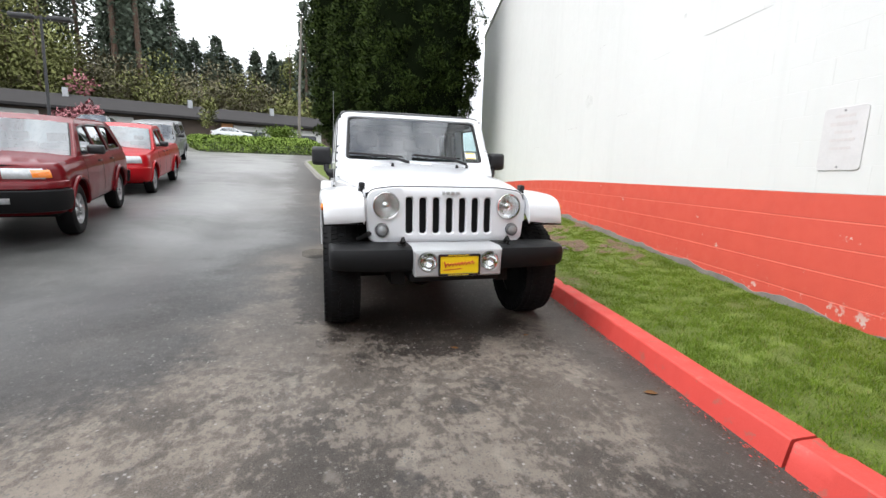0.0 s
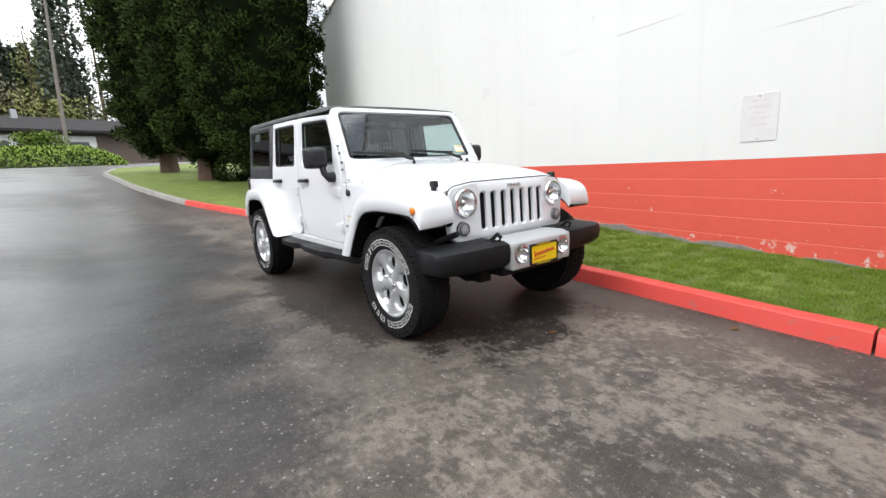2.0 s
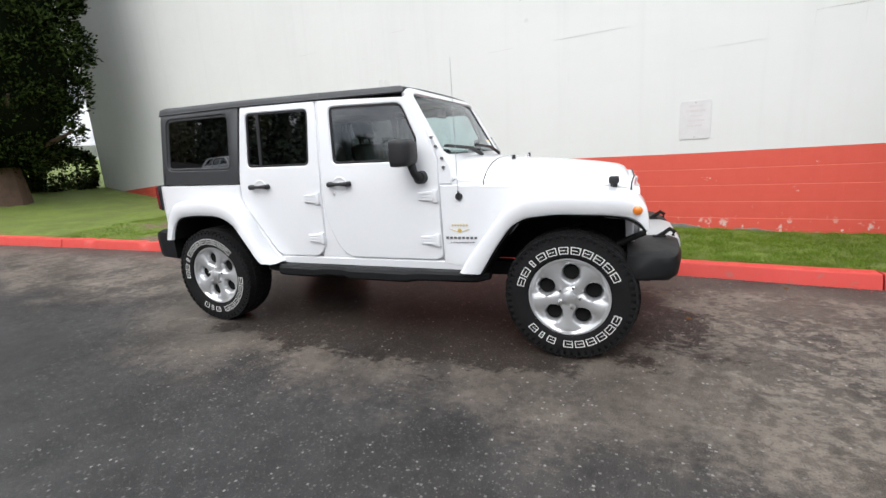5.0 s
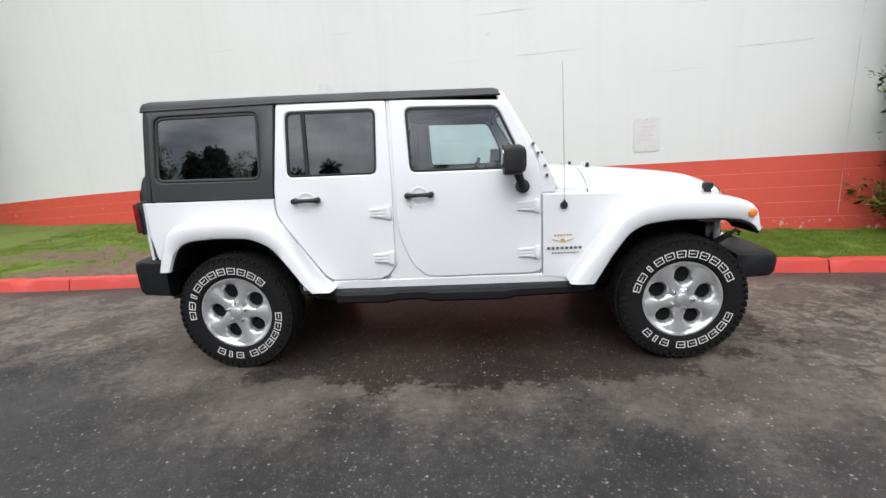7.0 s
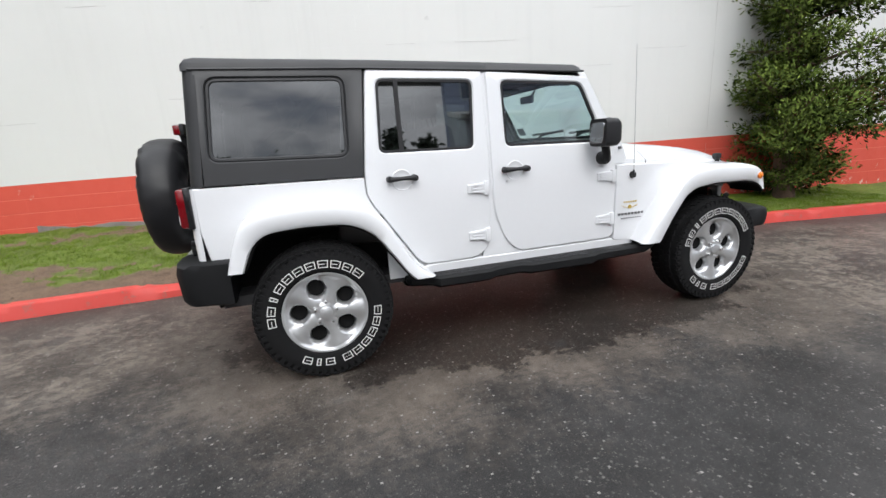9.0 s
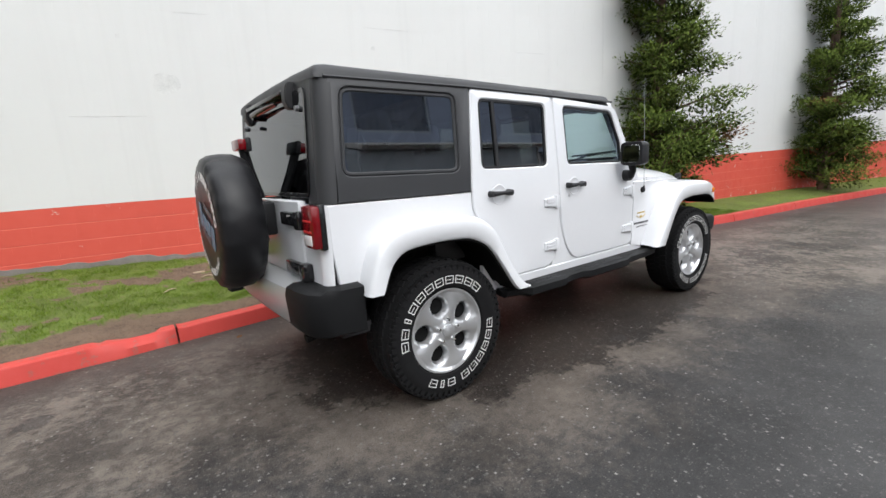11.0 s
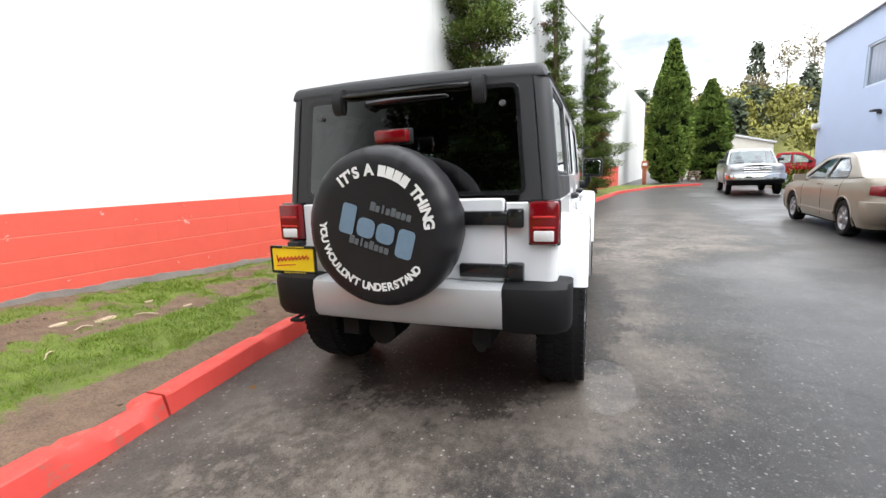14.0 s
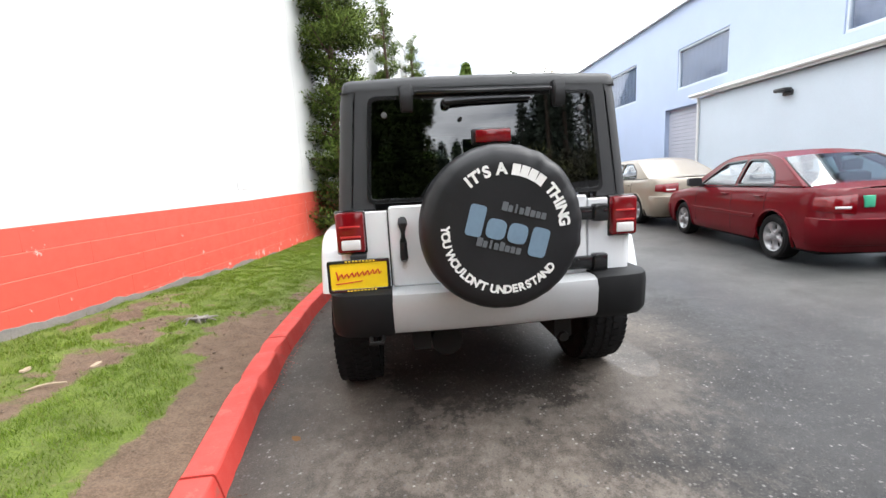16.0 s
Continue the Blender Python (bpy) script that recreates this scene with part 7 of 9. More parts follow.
        for yh in spec.get("handles", ()):
            bm = bmesh.new()
            z = spec["belt"] - 0.10
            x = H.half(yh, z)
            tube(bm, [(s * (x - 0.005), yh - 0.09, z), (s * (x + 0.026), yh - 0.07, z), (s * (x + 0.028), yh + 0.06, z), (s * (x - 0.005), yh + 0.08, z)], 0.013, 6)
            part("door_handle", bm, CAR["black"] if spec.get("dark_handles") else low, v)
        if "strip" in spec:
            z = spec["strip"]
            bm = bmesh.new()
            loft(bm, [[(s * (H.half(y, z) - 0.01), y, z - 0.028), (s * (H.half(y, z) + 0.012), y, z - 0.020), (s * (H.half(y, z) + 0.012), y, z + 0.020), (s * (H.half(y, z) - 0.01), y, z + 0.028)] for y in np.linspace(wb[0] + H.ra + 0.04, wb[1] - H.ra - 0.04, 10)])
            part("side_strip", bm, low, v)
        # lamps that wrap round the corners
        a0, a1, z0, z1, tp = spec["head"]
        hl = part("headlight", H.patch(False, a0, a1, z0, z1, 0.010, s, taper=tp), CAR["lamp_face"], v)
        if spec.get("amber"):
            part("indicator", H.patch(False, a1 - 0.22, a1 + 0.12, z0 + 0.01, z1 - 0.015, 0.014, s, n=5), CAR["amber"], hl)
        a0, a1, z0, z1, tp = spec["lamp"]
        tl = part("tail_light", H.patch(True, a0, a1, z0, z1, 0.012, s, taper=tp), CAR["red_lens"], v)
        part("reverse_light", H.patch(True, a0 + 0.10, a0 + (a1 - a0) * 0.48, z0 + (z1 - z0) * 0.26, z0 + (z1 - z0) * 0.44, 0.017, s, n=5), CAR["white_lens"], tl)
        my, mz = spec["mirror"]
        bm = bmesh.new()
        rs = []
        for k, (dy, sc) in enumerate(((-0.10, 0.45), (-0.08, 0.8), (-0.03, 1.0), (0.05, 1.0))):
            c = (s * (hw + 0.10), my + dy, mz)
            rs.append([(c[0] + px * sc, c[1], c[2] + pz * sc) for px, pz in rounded([(-0.11, -0.065), (0.11, -0.065), (0.11, 0.075), (-0.11, 0.075)], 0.045)])
        loft(bm, rs)
        box(bm, s * (hw - 0.10), s * (hw + 0.03), my - 0.03, my + 0.03, mz - 0.07, mz - 0.02, 0.01)
        part("wing_mirror", bm, CAR["black"] if spec.get("dark_mirror", True) else low, v)
    # front: grille with bars
    ga, z0, z1 = spec["grille"]
    gr = part("grille", H.patch(False, -ga, ga, z0, z1, 0.006, 1), CAR["liner"], v)
    n = spec.get("bars", 4)
    for k in range(n):
        z = z0 + (z1 - z0) * (k + 0.5) / n
        part("grille_bar", H.patch(False, -ga * 0.98, ga * 0.98, z - 0.012, z + 0.012, 0.016, 1, 0.0), CAR["chrome"] if spec.get("chrome") else CAR["dark_badge"], gr)
    # bumpers
    for nm, rear, key in (("front_bumper", False, "bump_f"), ("rear_bumper", True, "bump_r")):
        for z0, z1, off, m in spec.get(key, ()):
            part(nm, H.patch(rear, -1.96, 1.96, z0, z1, off, 1, 0.05, 36), PAINT[m] if m in PAINT else CAR[m] if m in CAR else paint, v)
    if "fog" in spec:
        fa, fz = spec["fog"]
        for s in (-1, 1):
            part("fog_lamp", H.patch(False, fa - 0.10, fa + 0.10, fz - 0.045, fz + 0.045, spec.get("fog_off", 0.03), s, n=6), CAR["lamp_face"], v)
    if "plate" in spec:
        m, z = spec["plate"]
        part("rear_card", H.patch(True, -0.28, 0.28, z - 0.075, z + 0.075, 0.014, 1), PAINT[m], v)
    mats = dict(CAR)
    if not spec.get("bright", True):
        mats["alloy"] = MAT["dull_wheel"]
    first = None
    for yc in wb:
        for s in (-1, 1):
            w = new("wheel")
            w.parent = v
            w.matrix_basis = Matrix.Translation((s * (hw - 0.125), yc, r)) @ (Matrix.Rotation(math.pi, 4, "Z") if s > 0 else Matrix())
            if first is None:
                wheel_parts(w, r, r * spec.get("rim", 0.64), 0.215, mats, False, False, spec.get("spokes", 5))
                first = w
            else:
                for ch in first.children:
                    c = ch.copy()
                    scene.collection.objects.link(c)
                    c.parent = w
                    for k in ch.children:
                        kc = k.copy()
                        scene.collection.objects.link(kc)
                        kc.parent = c
    return v


SEDAN = dict(hw=0.865, r=0.305, zb=0.22, wheels=(-1.30, 1.28), belt=0.93,
             nose=[(0.22, -2.10), (0.32, -2.16), (0.45, -2.20), (0.56, -2.20), (0.60, -2.165), (0.68, -2.12), (0.74, -2.02)],
             rear=[(0.22, 2.08), (0.34, 2.15), (0.48, 2.20), (0.60, 2.205), (0.645, 2.16), (0.78, 2.15), (0.90, 2.12), (0.97, 2.06)],
             edge=[(-2.20, 0.66), (-2.0, 0.735), (-1.6, 0.815), (-1.1, 0.875), (-0.7, 0.90), (0.4, 0.925), (1.3, 0.945), (1.8, 0.955), (2.2, 0.94)],
             cabs=[dict(line=[(-1.10, 0.90), (-0.34, 1.33), (-0.05, 1.385), (0.70, 1.385), (1.00, 1.325), (1.70, 0.97)], top=0.68, seats=(-0.05, 0.85),
                        wins=[rounded([(-0.74, 0.965), (-0.24, 1.275), (0.26, 1.315), (0.26, 0.965)], 0.03), rounded([(0.33, 0.965), (0.33, 1.315), (0.72, 1.305), (1.02, 1.16), (1.16, 0.985)], 0.05)])],
             seams=((-0.80, 0.30, 0.92), (0.295, 0.30, 0.95), (1.10, 0.66, 0.96)), handles=(0.12, 0.96), strip=0.55,
             head=(0.62, 1.62, 0.575, 0.70, 0.25), lamp=(0.95, 1.78, 0.665, 0.885, 0.35), bright=False, mirror=(-0.66, 0.99), grille=(0.45, 0.585, 0.675), bars=3,
             bump_f=((0.28, 0.55, 0.014, "paint"),), bump_r=((0.30, 0.62, 0.016, "paint"),), fog=(0.8, 0.36))


def heading(px, py, fx, fy, hw_off, z=0.0):
    """The pose of a car whose near (left) wheels stand at the rear place p and front place f."""
    d = Vector((fx - px, fy - py))
    a = math.atan2(d.x, -d.y)
    mid = Vector(((px + fx) / 2, (py + fy) / 2))
    n = Vector((d.y, -d.x)).normalized()
    n = n if n.x < 0 else -n
    c = mid + n * hw_off
    return Matrix.Translation((c.x, c.y, z)) @ Matrix.Rotation(a, 4, "Z")


rs_ = vehicle("sedan", "dark red four-door sedan parked nose to tail in a row", dict(SEDAN, paint="maroon", plate=("salmon", 0.76)), heading(-4.42, -0.88, -4.90, -3.46, 0.87), "parked row")
bm_ = bmesh.new()
box(bm_, 0.355, 0.455, 2.13, 2.182, 0.74, 0.87, 0.004)
part("sticker", bm_, PAINT["green"], rs_, "small green sticker on the tail")
tan = dict(SEDAN, paint="tan", hw=0.91, r=0.325, wheels=(-1.38, 1.36), plate=("tan", 0.74), dark_mirror=False, strip=0.38,
           nose=[(0.24, -2.28), (0.34, -2.33), (0.48, -2.37), (0.60, -2.36), (0.64, -2.33), (0.74, -2.27), (0.80, -2.16)],
           rear=[(0.24, 2.24), (0.34, 2.30), (0.50, 2.35), (0.64, 2.35), (0.68, 2.31), (0.85, 2.30), (0.98, 2.27), (1.04, 2.20)],
           edge=[(-2.36, 0.72), (-2.1, 0.80), (-1.6, 0.88), (-1.1, 0.93), (-0.7, 0.95), (1.4, 1.00), (1.9, 1.025), (2.35, 1.03)],
           cabs=[dict(line=[(-1.15, 0.95), (-0.32, 1.38), (0.0, 1.435), (0.70, 1.44), (1.02, 1.38), (1.80, 1.03)], top=0.69, seats=(-0.05, 0.85),
                      wins=[rounded([(-0.76, 1.005), (-0.20, 1.325), (0.27, 1.365), (0.27, 1.005)], 0.03), rounded([(0.34, 1.005), (0.34, 1.365), (0.76, 1.355), (1.14, 1.18), (1.24, 1.035)], 0.05)])],
           seams=((-0.80, 0.30, 0.95), (0.305, 0.30, 0.98), (1.14, 0.70, 1.0)), belt=0.98,
           head=(0.60, 1.60, 0.62, 0.76, 0.2), lamp=(0.72, 1.62, 0.72, 0.93, 0.35), grille=(0.55, 0.55, 0.72), bump_f=((0.28, 0.58, 0.014, "paint"),), bump_r=((0.30, 0.66, 0.016, "paint"),))
vehicle("sedan", "champagne-beige four-door sedan with a rear spoiler lip, parked in the row", tan, heading(-5.02, -5.32, -5.22, -8.06, 0.90), "parked row")

SUV = dict(category="sport utility", paint="dark_red", low="dark_red", hw=0.90, r=0.375, zb=0.40, wheels=(-1.36, 1.31), belt=1.10, lip=0.022, rim=0.58, arch=1.20,
           plan=(0.40, 0.36, 0.07, 0.22, 0.20, 0.03),
           nose=[(0.40, -2.16), (0.54, -2.24), (0.70, -2.26), (0.80, -2.22), (0.97, -2.18), (1.05, -2.10)],
           rear=[(0.40, 2.24), (0.55, 2.30), (0.70, 2.30), (0.74, 2.26), (1.10, 2.24)],
           edge=[(-2.26, 0.975), (-2.05, 1.025), (-1.6, 1.065), (-1.1, 1.09), (-0.8, 1.10), (2.3, 1.12)],
           cabs=[dict(line=[(-1.12, 1.05), (-0.42, 1.56), (-0.18, 1.635), (1.70, 1.645), (1.95, 1.60), (2.22, 1.10)], top=0.72, seats=(-0.1, 0.8), side_tint=True,
                      wins=[rounded([(-0.78, 1.13), (-0.34, 1.49), (0.10, 1.55), (0.10, 1.13)], 0.04), rounded([(0.20, 1.13), (0.20, 1.555), (0.95, 1.56), (0.95, 1.13)], 0.04), rounded([(1.06, 1.14), (1.06, 1.555), (1.68, 1.55), (1.95, 1.16)], 0.06)])],
           seams=((-0.85, 0.45, 1.06), (0.15, 0.45, 1.08), (1.0, 0.72, 1.10)), handles=(-0.02, 0.82), dark_handles=True,
           head=(0.72, 1.42, 0.86, 0.985, 0.0), amber=True, lamp=(0.9, 1.7, 0.80, 1.06, 0.0), mirror=(-0.70, 1.19), grille=(0.62, 0.83, 0.99), bars=3,
           bump_f=((0.73, 0.83, 0.035, "paint"), (0.44, 0.725, 0.060, "bumper")), bump_r=((0.45, 0.70, 0.05, "bumper"),), fog=(0.75, 0.60), fog_off=0.075, bright=False)
vehicle("sport_utility", "dark red sport utility with black lower bumper, parked beside the road", SUV, heading(-4.79, 5.19, -4.30, 2.52, 0.87, 0.275) @ Matrix.Rotation(radians(3.6), 4, "X"), "parked row")

PICKUP = dict(category="pickup", hw=0.985, r=0.40, zb=0.38, wheels=(-1.80, 1.82), belt=1.18, lip=0.02, rim=0.66, arch=1.18,
              plan=(0.45, 0.34, 0.09, 0.16, 0.14, 0.02),
              nose=[(0.38, -2.66), (0.46, -2.74), (0.58, -2.80), (0.72, -2.82), (0.78, -2.76), (1.0, -2.72), (1.10, -2.64)],
              rear=[(0.38, 2.84), (0.62, 2.94), (0.74, 2.94), (0.78, 2.90), (1.22, 2.90)],
              edge=[(-2.82, 1.0), (-2.6, 1.06), (-2.1, 1.10), (-1.4, 1.135), (-1.0, 1.16), (0.75, 1.18), (0.85, 1.22), (2.94, 1.23)],
              cabs=[dict(line=[(-1.30, 1.15), (-0.58, 1.70), (-0.30, 1.79), (0.50, 1.80), (0.70, 1.75), (0.80, 1.20)], top=0.74, seats=(-0.2,),
                         wins=[rounded([(-0.92, 1.24), (-0.48, 1.63), (-0.05, 1.70), (-0.05, 1.24)], 0.05), rounded([(0.05, 1.24), (0.05, 1.70), (0.52, 1.69), (0.60, 1.24)], 0.05)])],
              seams=((-0.98, 0.5, 1.18), (0.0, 0.5, 1.18), (0.80, 0.5, 1.22)), handles=(-0.15, 0.45), dark_handles=True,
              head=(0.66, 1.45, 0.86, 1.04, 0.1), lamp=(0.9, 1.7, 0.82, 1.18, 0.0), mirror=(-0.78, 1.30), grille=(0.56, 0.80, 1.04), bars=2, fog=(0.7, 0.60), fog_off=0.04,
              bump_f=((0.42, 0.76, 0.03, "paint"),), bump_r=((0.52, 0.74, 0.06, "chrome"),))
vehicle("pickup", "bright red pickup truck parked uphill in the row", dict(PICKUP, paint="bright_red", bright=False), heading(-5.80, 12.35, -5.30, 8.75, 0.96, 0.585) @ Matrix.Rotation(radians(4.2), 4, "X"), "parked row")
vehicle("pickup", "dark grey pickup with a canopy over its bed, parked uphill", dict(PICKUP, paint="graphite", cabs=PICKUP["cabs"] + [dict(line=[(0.84, 1.22), (0.90, 1.72), (1.1, 1.79), (2.70, 1.79), (2.84, 1.73), (2.90, 1.22)], top=0.80, tint=True, paint="graphite",
        wins=[rounded([(1.1, 1.30), (1.1, 1.66), (2.7, 1.66), (2.7, 1.30)], 0.06)])]), heading(-7.35, 19.6, -6.75, 16.1, 0.96, 1.31) @ Matrix.Rotation(radians(6.5), 4, "X"), "parked row")
silver_truck = dict(PICKUP, paint="silver", chrome=True, bars=3, r=0.42, zb=0.45, belt=1.29,
                    nose=[(0.45, -2.70), (0.52, -2.80), (0.64, -2.86), (0.82, -2.87), (0.88, -2.80), (1.16, -2.77), (1.26, -2.66)],
                    rear=[(0.45, 2.84), (0.66, 2.94), (0.80, 2.94), (0.84, 2.90), (1.34, 2.90)],
                    edge=[(-2.87, 1.16), (-2.6, 1.22), (-2.1, 1.26), (-1.4, 1.28), (-1.0, 1.29), (0.75, 1.30), (0.85, 1.34), (2.94, 1.35)],
                    cabs=[dict(line=[(-1.30, 1.28), (-0.66, 1.82), (-0.36, 1.91), (0.50, 1.93), (0.70, 1.87), (0.80, 1.32)], top=0.76, seats=(-0.2,),
                               wins=[rounded([(-0.96, 1.36), (-0.54, 1.75), (-0.05, 1.82), (-0.05, 1.36)], 0.05), rounded([(0.05, 1.36), (0.05, 1.82), (0.52, 1.81), (0.60, 1.36)], 0.05)])],
                    seams=((-0.98, 0.6, 1.29), (0.0, 0.6, 1.30), (0.80, 0.6, 1.34)), head=(0.78, 1.48, 1.00, 1.17, 0.1), lamp=(0.9, 1.7, 0.92, 1.28, 0.0),
                    mirror=(-0.78, 1.44), grille=(0.72, 0.92, 1.19), fog=(0.9, 0.70), fog_off=0.07, bump_f=((0.64, 0.86, 0.06, "chrome"), (0.45, 0.63, 0.03, "bumper")))
vehicle("pickup", "silver full-size pickup with a chrome grille facing up the lane", silver_truck, Matrix.Translation((-7.35, -19.6, 0.03)) @ Matrix.Rotation(radians(172), 4, "Z"), "lane vehicles")
vehicle("pickup", "dark red pickup parked behind the blue building", dict(PICKUP, paint="bright_red"), Matrix.Translation((-11.6, -27.2, 0.06)) @ Matrix.Rotation(radians(250), 4, "Z"), "lane vehicles")
vehicle("sedan", "white sedan parked above the ivy bank", dict(SEDAN, paint="white"), Matrix.Translation((-10.6, 50.5, 4.25)) @ Matrix.Rotation(radians(98), 4, "Z"), "far lot")
vehicle("sedan", "dark sedan parked on the raised lot above the yard", dict(SEDAN, paint="black"), Matrix.Translation((-13.6, 26.0, ground_z(-13.6, 26.0))) @ Matrix.Rotation(radians(8), 4, "Z"), "far lot")
vehicle("sport_utility", "white wagon parked on the raised lot above the yard", dict(SUV, paint="white", low="white"), Matrix.Translation((-20.5, 22.5, ground_z(-20.5, 22.5))) @ Matrix.Rotation(radians(12), 4, "Z"), "far lot")

# ---- trees and shrubs ----
def sprays(points, outs, size, rng, per=2, slim=1.0):
    """Verts and faces of small folded leaf sprays at the points, pointing outwards with droop and scatter."""
    n = len(points) * per
    p = np.repeat(np.array(points), per, 0) + rng.normal(0, size * 0.45, (n, 3))
    d = np.repeat(np.array(outs), per, 0) + rng.normal(0, 0.55, (n, 3))
    d /= np.linalg.norm(d, axis=1)[:, None] + 1e-9
    u = np.cross(d, rng.normal(0, 1, (n, 3)))
    u /= np.linalg.norm(u, axis=1)[:, None] + 1e-9
    w = np.cross(d, u)
    ln = size * rng.uniform(0.6, 1.35, (n, 1))
    wd = ln * rng.uniform(0.22, 0.38, (n, 1)) * slim
    a = p
    b = p + d * ln * 0.5 + u * wd + w * wd * 0.35
    c = p + d * ln
    e = p + d * ln * 0.5 - u * wd + w * wd * 0.35
    v = np.stack([a, b, c, e], 1)
    soft = np.repeat(np.array(outs, float), per, 0) + np.array((0, 0, 0.45)) + rng.normal(0, 0.28, (n, 3))
    soft /= np.linalg.norm(soft, axis=1)[:, None] + 1e-9
    # wind each spray so that its face looks along that normal
    back = np.einsum("ij,ij->i", np.cross(b - a, c - a), soft) < 0
    v[back] = v[back][:, [0, 3, 2, 1]]
    v = np.concatenate([v, np.repeat(soft[:, None, :], 4, 1)], 2).reshape(-1, 6)
    i = np.arange(n)[:, None] * 4
    f = np.concatenate([np.concatenate([i, i + 1, i + 2], 1), np.concatenate([i, i + 2, i + 3], 1)])
    return v, f


def leaf_mesh(name, chunks, mats):
    """One mesh of several chunks (verts, faces, material number)."""
    me = bpy.data.meshes.new(name)
    vs, fs, mi, off = [], [], [], 0
    for v, f, m in chunks:
        vs.append(v if v.shape[1] == 6 else np.concatenate([v, np.zeros_like(v)], 1))
        fs.append(f + off)
        mi += [m] * len(f)
        off += len(v)
    v, f = np.concatenate(vs), np.concatenate(fs)
    me.vertices.add(len(v))
    me.vertices.foreach_set("co", v[:, :3].astype(np.float32).ravel())
    me.loops.add(len(f) * 3)
    me.loops.foreach_set("vertex_index", f.astype(np.int32).ravel())
    me.polygons.add(len(f))
    me.polygons.foreach_set("loop_start", np.arange(0, len(f) * 3, 3, dtype=np.int32))
    me.polygons.foreach_set("material_index", np.array(mi, np.int32))
    for m in mats:
        me.materials.append(m)
    me.update(calc_edges=True)
    me.polygons.foreach_set("use_smooth", [True] * len(f))
    me.normals_split_custom_set_from_vertices(v[:, 3:].tolist())
    return me


def trunk_mesh(h, r, bend, rng, limbs):
    bm = bmesh.new()
    pts = [(bend * math.sin(2.2 * t + 1), bend * math.cos(1.7 * t), h * t) for t in np.linspace(0, 1, 9)]
    pts[0] = (0, 0, -0.25)
    tube(bm, pts, [r * 1.55] + [r * (1 - 0.82 * t) for t in np.linspace(0.06, 1, 8)], 10)
    for v in bm.verts:
        k = 1 + 0.14 * noise.noise(Vector((v.co.x * 9, v.co.y * 9, v.co.z * 2)))
        v.co.x *= k
        v.co.y *= k
    for a, z0, ln, up in limbs:
        t = z0 / h
        base = Vector((bend * math.sin(2.2 * t + 1), bend * math.cos(1.7 * t), z0))
        q = [base + Vector((math.cos(a) * ln * s, math.sin(a) * ln * s, up * ln * s + 0.10 * ln * s * s)) for s in (0, 0.35, 0.7, 1.0)]
        rr = r * (1 - 0.8 * t) * 0.45
        tube(bm, q, [rr, rr * 0.75, rr * 0.5, rr * 0.2], 6)
    return bm


